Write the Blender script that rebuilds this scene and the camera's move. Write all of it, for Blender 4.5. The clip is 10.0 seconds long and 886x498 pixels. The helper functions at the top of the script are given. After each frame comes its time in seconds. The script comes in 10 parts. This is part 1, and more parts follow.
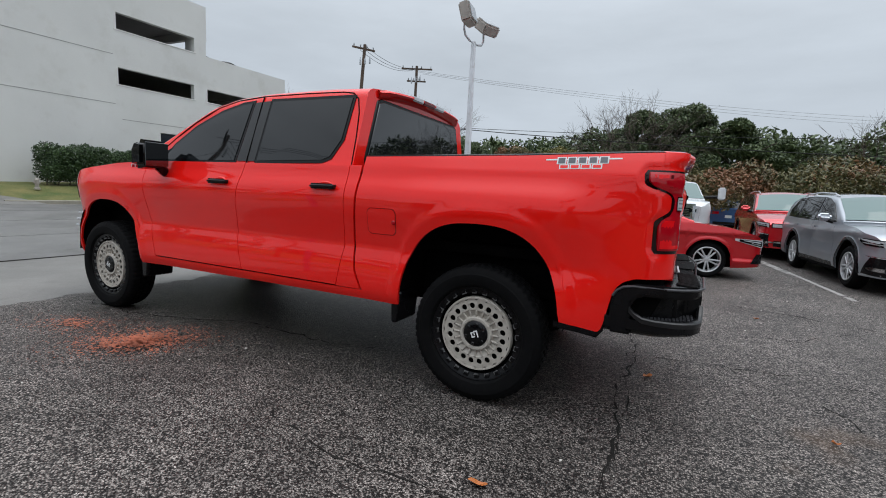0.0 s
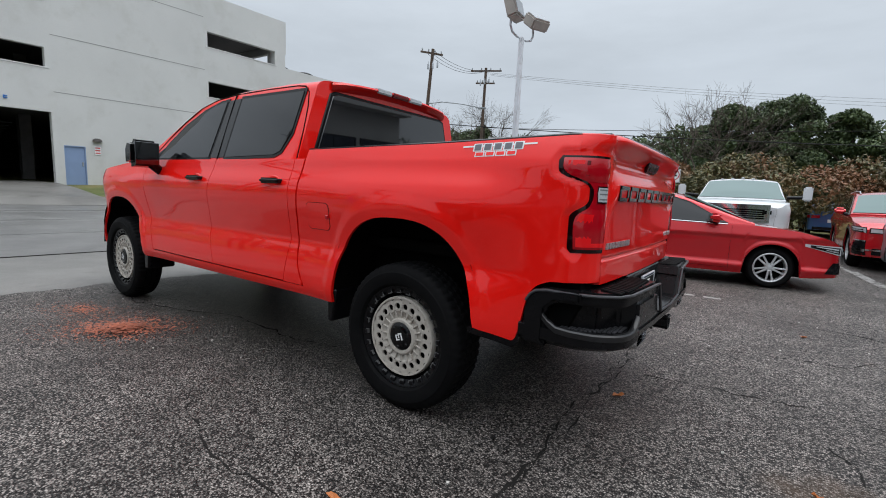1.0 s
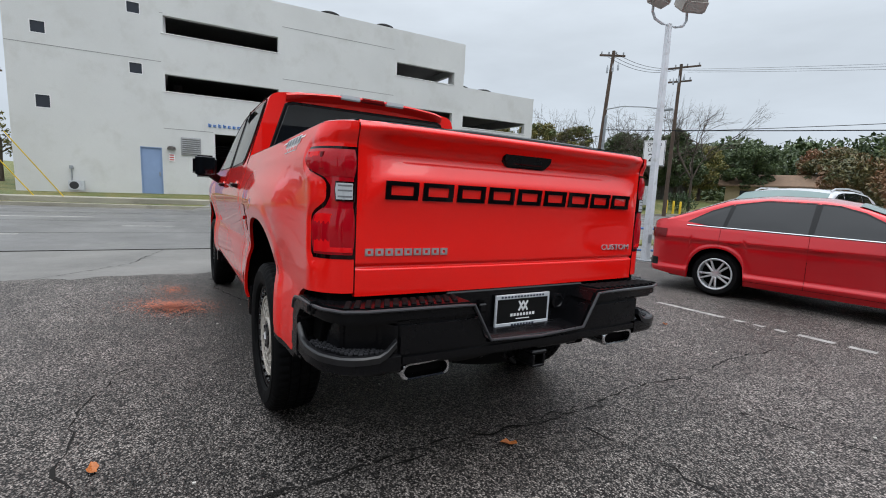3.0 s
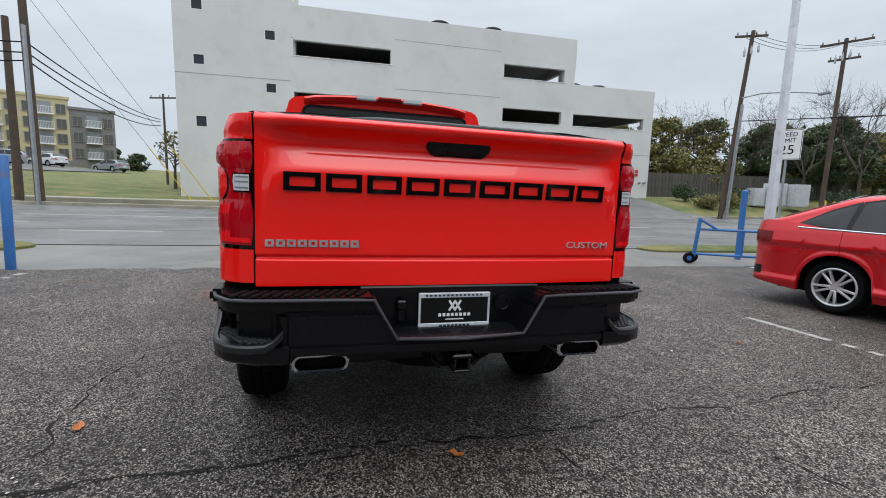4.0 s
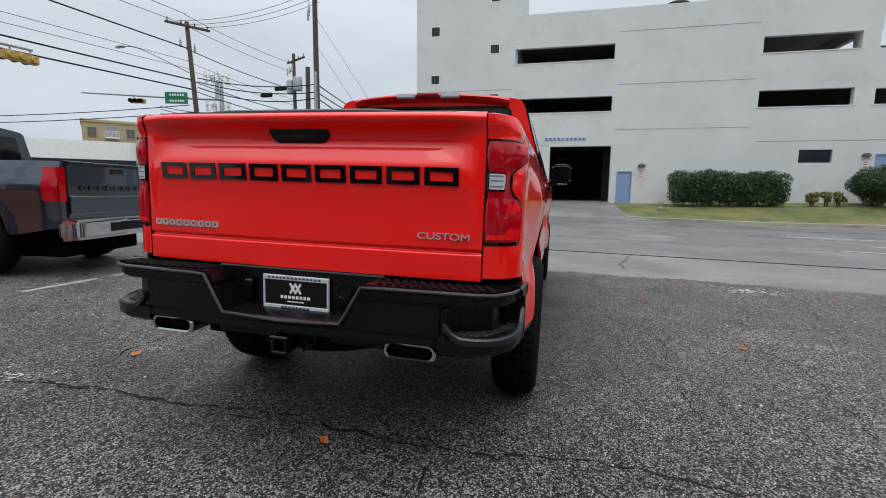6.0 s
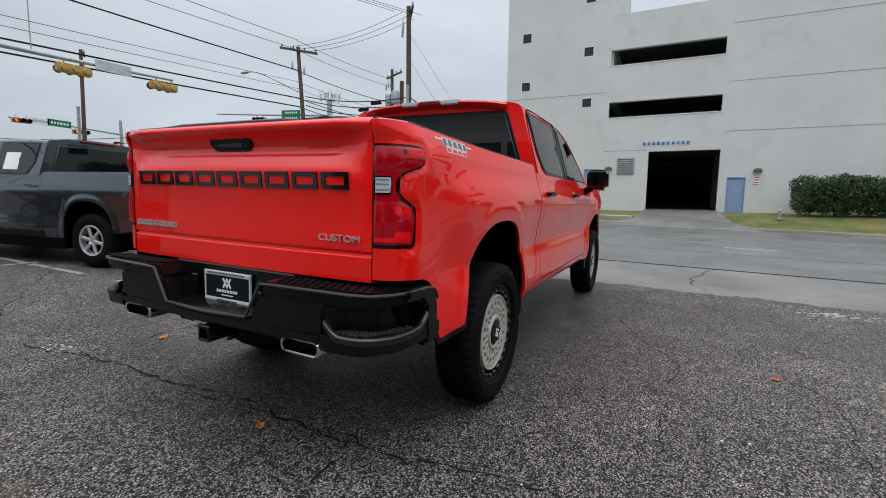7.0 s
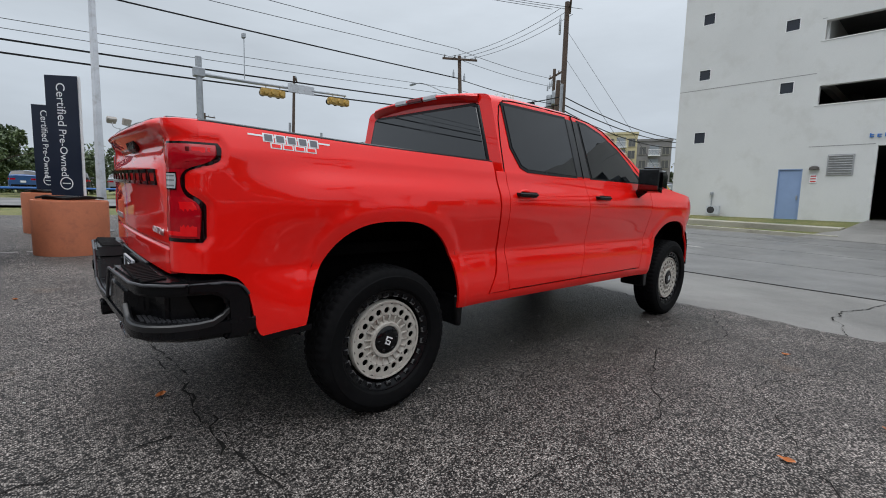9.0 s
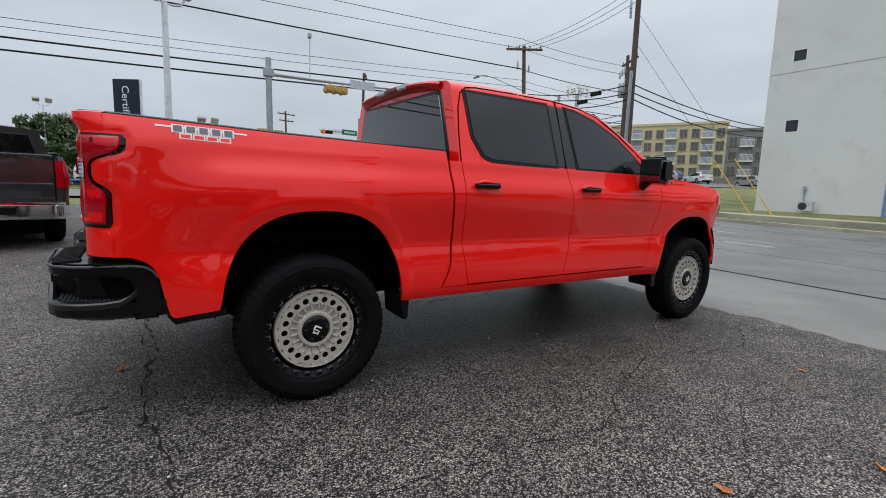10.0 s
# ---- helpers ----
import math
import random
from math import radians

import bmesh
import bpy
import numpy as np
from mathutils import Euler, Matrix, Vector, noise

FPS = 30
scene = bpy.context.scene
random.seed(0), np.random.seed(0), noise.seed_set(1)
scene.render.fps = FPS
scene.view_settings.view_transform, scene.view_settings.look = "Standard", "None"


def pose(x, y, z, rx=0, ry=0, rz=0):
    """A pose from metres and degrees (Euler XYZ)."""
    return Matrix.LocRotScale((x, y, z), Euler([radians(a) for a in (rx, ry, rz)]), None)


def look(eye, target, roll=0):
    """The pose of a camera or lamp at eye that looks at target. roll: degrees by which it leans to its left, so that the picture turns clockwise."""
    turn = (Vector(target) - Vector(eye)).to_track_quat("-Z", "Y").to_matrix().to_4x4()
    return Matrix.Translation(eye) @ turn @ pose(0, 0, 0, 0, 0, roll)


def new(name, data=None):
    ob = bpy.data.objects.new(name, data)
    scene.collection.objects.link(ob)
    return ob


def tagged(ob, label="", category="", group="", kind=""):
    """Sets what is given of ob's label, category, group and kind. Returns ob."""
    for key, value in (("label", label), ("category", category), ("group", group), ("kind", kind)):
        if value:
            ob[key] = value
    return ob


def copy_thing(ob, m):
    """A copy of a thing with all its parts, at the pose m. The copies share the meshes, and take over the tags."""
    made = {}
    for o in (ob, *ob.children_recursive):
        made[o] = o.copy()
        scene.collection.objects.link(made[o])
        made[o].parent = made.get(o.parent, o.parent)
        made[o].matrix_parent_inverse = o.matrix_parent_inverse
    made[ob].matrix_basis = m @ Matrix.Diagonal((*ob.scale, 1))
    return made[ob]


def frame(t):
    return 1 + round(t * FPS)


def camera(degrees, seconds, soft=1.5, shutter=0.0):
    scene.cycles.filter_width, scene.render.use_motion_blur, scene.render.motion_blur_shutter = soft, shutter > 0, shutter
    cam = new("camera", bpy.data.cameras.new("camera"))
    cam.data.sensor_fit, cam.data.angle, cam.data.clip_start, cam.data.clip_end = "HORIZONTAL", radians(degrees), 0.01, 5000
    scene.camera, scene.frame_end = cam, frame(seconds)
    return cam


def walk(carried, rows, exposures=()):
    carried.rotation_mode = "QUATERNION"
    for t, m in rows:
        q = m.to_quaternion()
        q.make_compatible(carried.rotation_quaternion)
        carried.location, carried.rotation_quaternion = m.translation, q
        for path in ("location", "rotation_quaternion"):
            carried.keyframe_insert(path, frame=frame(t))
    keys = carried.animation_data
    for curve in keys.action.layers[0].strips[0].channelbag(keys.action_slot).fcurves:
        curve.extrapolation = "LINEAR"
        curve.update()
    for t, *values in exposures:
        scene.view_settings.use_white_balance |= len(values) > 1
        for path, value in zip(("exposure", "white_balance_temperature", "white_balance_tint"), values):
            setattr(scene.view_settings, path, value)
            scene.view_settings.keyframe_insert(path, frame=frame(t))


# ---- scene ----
cam = camera(88.5, 10.0, 1.0)
PATH = [
    (0, (0.955, -3.429, 1.234), (0.094, -1.64, 0.996), 2.9),
    (0.5, (1.337, -3.17, 1.238), (0.337, -1.455, 0.995), 2.9),
    (1, (1.605, -2.83, 1.217), (0.456, -1.21, 0.976), 2.8),
    (1.5, (1.895, -2.478, 1.221), (0.598, -0.976, 0.977), 2.7),
    (2, (2.154, -2.155, 1.239), (0.723, -0.779, 0.995), 2.8),
    (2.2, (2.234, -1.988, 1.225), (0.742, -0.677, 0.989), 2.8),
    (3.3, (2.763, -1.149, 1.25), (0.984, -0.265, 1.02), 2.8),
    (3.5, (2.805, -0.989, 1.242), (0.983, -0.196, 1.014), 2.7),
    (4, (2.878, -0.577, 1.23), (0.968, -0.033, 0.991), 2.3),
    (4.5, (2.915, -0.137, 1.223), (0.953, 0.156, 0.968), 2.3),
    (5, (2.868, 0.262, 1.212), (0.886, 0.297, 0.951), 2.2),
    (5.5, (2.847, 0.67, 1.21), (0.877, 0.453, 0.945), 2.1),
    (5.7, (2.833, 0.837, 1.208), (0.877, 0.513, 0.947), 2.0),
    (6.8, (2.584, 1.687, 1.206), (0.77, 0.881, 0.965), 1.7),
    (7, (2.523, 1.861, 1.211), (0.744, 0.978, 0.977), 1.8),
    (7.5, (2.319, 2.206, 1.224), (0.636, 1.15, 1.002), 1.9),
    (8, (2.063, 2.504, 1.242), (0.49, 1.289, 1.021), 2.0),
    (8.5, (1.778, 2.807, 1.255), (0.326, 1.452, 1.022), 2.1),
    (9, (1.437, 3.005, 1.245), (0.112, 1.528, 0.996), 2.4),
    (9.5, (1.098, 3.212, 1.256), (-0.097, 1.632, 0.983), 2.6),
    (10, (0.763, 3.425, 1.256), (-0.31, 1.762, 0.968), 2.5),
]
# the car park leans by about a degree; its plane carries the camera's path and the parked vehicles
LOT = Matrix(((0.99995860, 0.00017472, -0.00909809), (0.0, 0.99981566, 0.01920030), (0.00909977, -0.01919951, 0.99977426))).to_4x4()
walk(cam, [(t, LOT @ look(eye, target, roll)) for t, eye, target, roll in PATH],
     exposures=[(0.0, -0.05), (1.0, 0.01), (2.0, 0.16), (3.5, 0.17), (4.5, 0.17), (5.5, 0.12), (7.0, -0.02), (8.0, -0.08), (10.0, -0.04)])

# ---- world, sun, exposure ----
world = bpy.data.worlds.new("overcast_sky")
scene.world = world
world.use_nodes = True
wn, wl = world.node_tree.nodes, world.node_tree.links
wn.clear()
SUN_AZ, SUN_EL = radians(20), radians(68)
w_out = wn.new("ShaderNodeOutputWorld")
w_bg = wn.new("ShaderNodeBackground")
w_sky = wn.new("ShaderNodeTexSky")
w_sky.sky_type, w_sky.sun_disc = "NISHITA", False
w_sky.sun_elevation, w_sky.sun_rotation = SUN_EL, radians(90) - SUN_AZ
w_sky.air_density, w_sky.dust_density = 1.0, 4.0
w_co = wn.new("ShaderNodeTexCoord")
w_sep = wn.new("ShaderNodeSeparateXYZ")
w_ramp = wn.new("ShaderNodeValToRGB")
els = w_ramp.color_ramp.elements
els[0].position, els[0].color = 0.0, (0.52, 0.585, 0.655, 1)
els[1].position, els[1].color = 1.0, (2.75, 2.92, 3.15, 1)
mid = els.new(0.30)
mid.color = (0.62, 0.685, 0.755, 1)
high = els.new(0.52)
high.color = (0.78, 0.85, 0.93, 1)
low = els.new(0.12)
low.color = (0.565, 0.63, 0.705, 1)
w_map = wn.new("ShaderNodeMapping")
w_map.inputs["Scale"].default_value = (1.2, 1.2, 4.5)
w_noise = wn.new("ShaderNodeTexNoise")
w_noise.inputs["Scale"].default_value, w_noise.inputs["Detail"].default_value = 1.7, 6.0
w_noise.inputs["Roughness"].default_value = 0.55
w_cl = wn.new("ShaderNodeMapRange")
w_cl.inputs["From Min"].default_value, w_cl.inputs["From Max"].default_value = 0.25, 0.75
w_cl.inputs["To Min"].default_value, w_cl.inputs["To Max"].default_value = 0.86, 1.14
w_mul = wn.new("ShaderNodeMix")
w_mul.data_type, w_mul.blend_type = "RGBA", "MULTIPLY"
w_mul.inputs["Factor"].default_value = 1.0
w_skys = wn.new("ShaderNodeMix")
w_skys.data_type = "RGBA"
w_skys.inputs["Factor"].default_value = 0.06
w_skm = wn.new("ShaderNodeMix")
w_skm.data_type, w_skm.blend_type = "RGBA", "MULTIPLY"
w_skm.inputs["Factor"].default_value = 1.0
w_skm.inputs["B"].default_value = (0.12, 0.12, 0.12, 1)
wl.new(w_co.outputs["Generated"], w_sep.inputs[0])
wl.new(w_sep.outputs["Z"], w_ramp.inputs["Fac"])
wl.new(w_co.outputs["Generated"], w_map.inputs["Vector"])
wl.new(w_map.outputs[0], w_noise.inputs["Vector"])
wl.new(w_noise.outputs["Fac"], w_cl.inputs["Value"])
wl.new(w_ramp.outputs["Color"], w_mul.inputs["A"])
wl.new(w_cl.outputs[0], w_mul.inputs["B"])
wl.new(w_sky.outputs[0], w_skm.inputs["A"])
wl.new(w_mul.outputs["Result"], w_skys.inputs["A"])
wl.new(w_skm.outputs["Result"], w_skys.inputs["B"])
wl.new(w_skys.outputs["Result"], w_bg.inputs["Color"])
w_bg.inputs["Strength"].default_value = 1.0
wl.new(w_bg.outputs[0], w_out.inputs["Surface"])

sun = new("sun", bpy.data.lights.new("sun", "SUN"))
sun.data.energy, sun.data.angle, sun.data.color = 0.5, radians(40), (1.0, 0.97, 0.93)
sun.matrix_world = look((20 * math.cos(SUN_AZ), 20 * math.sin(SUN_AZ), 20 * math.tan(SUN_EL)), (0, 0, 0))


# ---- materials ----
def mix_rgb(nt, a, b, fac, mode="MIX"):
    m = nt.nodes.new("ShaderNodeMix")
    m.data_type, m.blend_type = "RGBA", mode
    for key, v in (("Factor", fac), ("A", a), ("B", b)):
        if isinstance(v, (int, float, tuple)):
            m.inputs[key].default_value = (*v, 1) if isinstance(v, tuple) and len(v) == 3 else v
        else:
            nt.links.new(v, m.inputs[key])
    return m.outputs["Result"]


def remap(nt, v, a, b, c, d):
    m = nt.nodes.new("ShaderNodeMapRange")
    nt.links.new(v, m.inputs["Value"])
    for key, x in zip(("From Min", "From Max", "To Min", "To Max"), (a, b, c, d)):
        m.inputs[key].default_value = x
    return m.outputs[0]


def tex_noise(nt, vec, scale, detail=4.0, rough=0.55, dist=0.0):
    n = nt.nodes.new("ShaderNodeTexNoise")
    n.inputs["Scale"].default_value, n.inputs["Detail"].default_value = scale, detail
    n.inputs["Roughness"].default_value, n.inputs["Distortion"].default_value = rough, dist
    nt.links.new(vec, n.inputs["Vector"])
    return n.outputs["Fac"]


def start_mat(name, rough=0.5, metal=0.0):
    m = bpy.data.materials.new(name)
    m.use_nodes = True
    nt = m.node_tree
    b = nt.nodes["Principled BSDF"]
    b.inputs["Roughness"].default_value, b.inputs["Metallic"].default_value = rough, metal
    co = nt.nodes.new("ShaderNodeTexCoord")
    return m, nt, b, co.outputs["Object"]


def bump(nt, b, height, strength, distance):
    n = nt.nodes.new("ShaderNodeBump")
    n.inputs["Strength"].default_value, n.inputs["Distance"].default_value = strength, distance
    nt.links.new(height, n.inputs["Height"])
    nt.links.new(n.outputs[0], b.inputs["Normal"])


def pmat(name, color, rough=0.5, metal=0.0, var=0.12, scale=3.0, fine=60.0, relief=0.0, coat=0.0, dirt=None, rand=0.0, rvar=0.12, spec=0.5):
    """A surface of one base colour with broad and fine variation, relief and, if given, a dirt colour in patches."""
    m, nt, b, co = start_mat(name, rough, metal)
    b.inputs["Specular IOR Level"].default_value = spec
    big, small = tex_noise(nt, co, scale), tex_noise(nt, co, fine, 3.0)
    k = remap(nt, big, 0.3, 0.7, 1 - var, 1 + var)
    c = mix_rgb(nt, color, k, 1.0, "MULTIPLY")
    c = mix_rgb(nt, c, remap(nt, small, 0.3, 0.7, 1 - var * 0.6, 1 + var * 0.6), 1.0, "MULTIPLY")
    if rand:
        info = nt.nodes.new("ShaderNodeObjectInfo")
        c = mix_rgb(nt, c, remap(nt, info.outputs["Random"], 0, 1, 1 - rand, 1 + rand), 1.0, "MULTIPLY")
    if dirt:
        d = remap(nt, tex_noise(nt, co, scale * 2.3, 6.0, 0.65), 0.52, 0.72, 0.0, 0.6)
        c = mix_rgb(nt, c, dirt, d)
    nt.links.new(c, b.inputs["Base Color"])
    nt.links.new(remap(nt, big, 0.3, 0.7, max(0.02, rough - rvar * rough), min(1, rough + rvar * rough)), b.inputs["Roughness"])
    if coat:
        b.inputs["Coat Weight"].default_value, b.inputs["Coat Roughness"].default_value = coat, 0.03
    if relief:
        bump(nt, b, small, 0.6, relief)
    return m


def paint(name, color, metal=0.0, rough=0.35, dust=0.05):
    """Car paint under clear coat, with a film of road dust and dried drops."""
    m, nt, b, co = start_mat(name, rough, metal)
    fl = tex_noise(nt, co, 900.0, 2.0)
    c = mix_rgb(nt, color, remap(nt, fl, 0.3, 0.7, 0.93, 1.07), 1.0, "MULTIPLY")
    film = remap(nt, tex_noise(nt, co, 2.6, 6.0, 0.6), 0.45, 0.75, 0.0, dust)
    c = mix_rgb(nt, c, (0.30, 0.27, 0.24), film)
    nt.links.new(c, b.inputs["Base Color"])
    b.inputs["Specular IOR Level"].default_value = 0.05 if metal < 0.1 else 0.4
    b.inputs["Coat Weight"].default_value, b.inputs["Coat IOR"].default_value = 1.0, 1.54
    nt.links.new(remap(nt, tex_noise(nt, co, 9.0, 5.0), 0.35, 0.75, 0.012, 0.05), b.inputs["Coat Roughness"])
    return m


def glass_mat(name, color, rough=0.02, trans=0.0, alpha=1.0, spec=0.5):
    m, nt, b, co = start_mat(name, rough)
    b.inputs["Base Color"].default_value = (*color, 1)
    b.inputs["Transmission Weight"].default_value = trans
    b.inputs["IOR"].default_value = 1.5
    b.inputs["Specular IOR Level"].default_value = spec
    b.inputs["Alpha"].default_value = alpha
    nt.links.new(remap(nt, tex_noise(nt, co, 4.0, 5.0), 0.4, 0.8, rough, rough + 0.05), b.inputs["Roughness"])
    return m


def asphalt_mat():
    """Worn, damp asphalt with bare pale aggregate, dark wet patches, shade painted round the pickup and fine crazing.
    """
    m, nt, b, co = start_mat("worn_asphalt", 0.6)
    vo = nt.nodes.new("ShaderNodeTexVoronoi")
    vo.inputs["Scale"].default_value, vo.inputs["Randomness"].default_value = 118.0, 1.0
    nt.links.new(co, vo.inputs["Vector"])
    sep = nt.nodes.new("ShaderNodeSeparateColor")
    nt.links.new(vo.outputs["Color"], sep.inputs[0])
    stone = mix_rgb(nt, (0.030, 0.0265, 0.0245), (0.53, 0.472, 0.430), remap(nt, sep.outputs[0], 0.30, 1.0, 0.0, 1.0))
    gap = remap(nt, vo.outputs["Distance"], 0.25, 0.72, 1.0, 0.16)
    c = mix_rgb(nt, stone, gap, 1.0, "MULTIPLY")
    mid_n = tex_noise(nt, co, 1.1, 6.0, 0.6, 0.3)
    wear = remap(nt, mid_n, 0.32, 0.68, 0.74, 1.20)
    c = mix_rgb(nt, c, remap(nt, tex_noise(nt, co, 9.0, 4.0, 0.65, 0.5), 0.32, 0.68, 0.76, 1.24), 1.0, "MULTIPLY")
    c = mix_rgb(nt, c, remap(nt, tex_noise(nt, co, 34.0, 2.0, 0.6), 0.32, 0.68, 0.82, 1.18), 1.0, "MULTIPLY")
    c = mix_rgb(nt, c, wear, 1.0, "MULTIPLY")
    # an ellipse of shade under and round the pickup, painted into the colour
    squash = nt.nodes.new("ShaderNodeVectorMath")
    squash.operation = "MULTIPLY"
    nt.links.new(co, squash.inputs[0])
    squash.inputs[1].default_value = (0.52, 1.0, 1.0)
    shade_dist = nt.nodes.new("ShaderNodeVectorMath")
    shade_dist.operation = "DISTANCE"
    nt.links.new(squash.outputs[0], shade_dist.inputs[0])
    shade_dist.inputs[1].default_value = (-1.25, 0.1, 0.0)
    # damp here is the noisy edge of that painted shade
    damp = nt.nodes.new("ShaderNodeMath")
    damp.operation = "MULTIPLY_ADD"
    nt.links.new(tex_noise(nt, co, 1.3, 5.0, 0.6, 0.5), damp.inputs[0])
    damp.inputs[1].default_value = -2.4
    nt.links.new(shade_dist.outputs["Value"], damp.inputs[2])
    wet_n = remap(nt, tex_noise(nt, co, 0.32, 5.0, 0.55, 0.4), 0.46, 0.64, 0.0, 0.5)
    # wet joins the random damp patches and the painted shade
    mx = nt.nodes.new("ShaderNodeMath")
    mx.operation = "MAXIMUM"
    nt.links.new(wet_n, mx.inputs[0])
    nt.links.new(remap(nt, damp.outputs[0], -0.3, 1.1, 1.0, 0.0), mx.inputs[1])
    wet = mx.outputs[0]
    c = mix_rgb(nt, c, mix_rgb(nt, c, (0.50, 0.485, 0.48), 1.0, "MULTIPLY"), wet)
    rust = remap(nt, tex_noise(nt, co, 0.75, 4.0, 0.6), 0.64, 0.74, 0.0, 0.35)
    c = mix_rgb(nt, c, (0.16, 0.10, 0.06), rust)
    nt.links.new(c, b.inputs["Base Color"])
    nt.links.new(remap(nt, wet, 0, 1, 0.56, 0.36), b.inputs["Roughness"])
    b.inputs["Specular IOR Level"].default_value = 0.22
    h = mix_rgb(nt, remap(nt, vo.outputs["Distance"], 0.0, 0.8, 1.0, 0.0), tex_noise(nt, co, 30.0, 3.0), 0.35)
    bump(nt, b, h, 1.0, 0.009)
    return m


def concrete_mat(name, base, wet=0.5, joint=0.0):
    m, nt, b, co = start_mat(name, 0.6)
    c = mix_rgb(nt, base, remap(nt, tex_noise(nt, co, 0.45, 6.0, 0.6, 0.5), 0.3, 0.7, 0.70, 1.25), 1.0, "MULTIPLY")
    c = mix_rgb(nt, c, remap(nt, tex_noise(nt, co, 55.0, 3.0), 0.3, 0.7, 0.88, 1.12), 1.0, "MULTIPLY")
    st = remap(nt, tex_noise(nt, co, 1.6, 7.0, 0.7), 0.58, 0.70, 0.0, 0.35)
    c = mix_rgb(nt, c, (0.07, 0.065, 0.06), st)
    nt.links.new(c, b.inputs["Base Color"])
    nt.links.new(remap(nt, tex_noise(nt, co, 0.6, 4.0), 0.4, 0.65, 0.68, 0.68 - wet * 0.42), b.inputs["Roughness"])
    bump(nt, b, tex_noise(nt, co, 120.0, 3.0), 0.5, 0.002)
    return m


def leaf_mat(name, a, b_col, c_col=None, share=0.75):
    m, nt, b, co = start_mat(name, 0.55)
    info = nt.nodes.new("ShaderNodeNewGeometry")
    r = info.outputs["Random Per Island"]
    c = mix_rgb(nt, a, b_col, r)
    c = mix_rgb(nt, c, remap(nt, tex_noise(nt, co, 0.6, 3.0), 0.3, 0.7, 0.7, 1.25), 1.0, "MULTIPLY")
    if c_col:
        c = mix_rgb(nt, c, c_col, remap(nt, tex_noise(nt, co, 0.35, 3.0), share - 0.12, share, 0.0, 0.9))
    nt.links.new(c, b.inputs["Base Color"])
    return m


def grass_mat():
    m, nt, b, co = start_mat("verge_grass", 0.8)
    c = mix_rgb(nt, (0.066, 0.105, 0.020), (0.20, 0.175, 0.058), remap(nt, tex_noise(nt, co, 0.8, 6.0, 0.65), 0.35, 0.65, 0.0, 1.0))
    c = mix_rgb(nt, c, remap(nt, tex_noise(nt, co, 40.0, 4.0, 0.7), 0.25, 0.75, 0.55, 1.45), 1.0, "MULTIPLY")
    nt.links.new(c, b.inputs["Base Color"])
    bump(nt, b, tex_noise(nt, co, 60.0, 4.0), 1.0, 0.03)
    return m


DECAL_GREY = pmat("decal_grey", (0.13, 0.135, 0.15), 0.4, var=0.15, fine=150)
RED = paint("red_paint", (0.90, 0.0090, 0.0055), 0.0, 0.35, 0.010)
RED_DEEP = paint("deep_red_paint", (0.60, 0.007, 0.014), 0.40, 0.24, 0.010)
GREY_BLUE = paint("blue_grey_paint", (0.078, 0.094, 0.118), 0.85, 0.22, 0.015)
SILVER_BLUE = paint("silver_grey_paint", (0.36, 0.39, 0.43), 0.6, 0.32, 0.04)
DARK_GREY = paint("dark_grey_paint", (0.022, 0.023, 0.026), 0.3, 0.35, 0.05)
WHITE_PAINT = paint("white_paint", (0.66, 0.675, 0.69), 0.0, 0.35, 0.08)
BLUE_PAINT = paint("blue_car_paint", (0.03, 0.10, 0.26), 0.3, 0.35, 0.05)
BLACK_PLASTIC = pmat("black_plastic", (0.0038, 0.0038, 0.0046), 0.26, var=0.15, scale=6, fine=260, relief=0.0003, spec=0.26)
RING_EDGE = pmat("worn_ring_edge", (0.20, 0.20, 0.20), 0.35, 0.5, var=0.3, scale=30)
# paler than the bumper's black: highlight painted along its edges
EDGE_GLINT = pmat("bumper_edge_glint", (0.038, 0.038, 0.042), 0.28, var=0.15, fine=200, spec=0.5)
LIP_BLACK = pmat("step_lip_black", (0.010, 0.010, 0.011), 0.30, var=0.15, fine=200, spec=0.5)
BLACK_GLOSS = pmat("gloss_black", (0.003, 0.003, 0.0035), 0.12, var=0.1, coat=0.3, spec=0.2)
PILLAR = pmat("satin_pillar_film", (0.012, 0.012, 0.013), 0.30, var=0.1, fine=200, spec=0.6)
GREY_PLASTIC = pmat("grey_plastic", (0.040, 0.040, 0.044), 0.5, var=0.15, fine=200, relief=0.0005, spec=0.3)
RUBBER = pmat("tyre_rubber", (0.0050, 0.0050, 0.0054), 0.70, var=0.25, scale=9, fine=180, relief=0.0008, dirt=(0.010, 0.0095, 0.009), spec=0.08)
UNDER = pmat("dark_underbody", (0.004, 0.004, 0.004), 0.8, var=0.2, dirt=(0.014, 0.011, 0.009), spec=0.03)
TAN = pmat("tan_wheel_paint", (0.46, 0.425, 0.375), 0.5, var=0.08, scale=12, dirt=(0.22, 0.18, 0.14))
MIRROR = pmat("mirror_glass", (0.14, 0.145, 0.15), 0.04, 1.0, var=0.05)
CHROME = pmat("chrome", (0.60, 0.61, 0.63), 0.10, 1.0, var=0.05)
ALLOY = pmat("alloy", (0.60, 0.61, 0.62), 0.30, 0.6, var=0.08)
STEEL_GALV = pmat("galvanised_steel", (0.36, 0.38, 0.40), 0.5, 0.6, var=0.15, scale=5)
TINT = glass_mat("tinted_glass", (0.004, 0.005, 0.006), 0.008, spec=0.62)
TINT_REAR = glass_mat("tinted_rear_glass", (0.006, 0.007, 0.009), 0.008, spec=1.0)
SHIELD = glass_mat("windscreen_glass", (0.10, 0.165, 0.155), 0.015)
LENS_RED = glass_mat("red_lens", (0.42, 0.0020, 0.009), 0.03, spec=0.5)
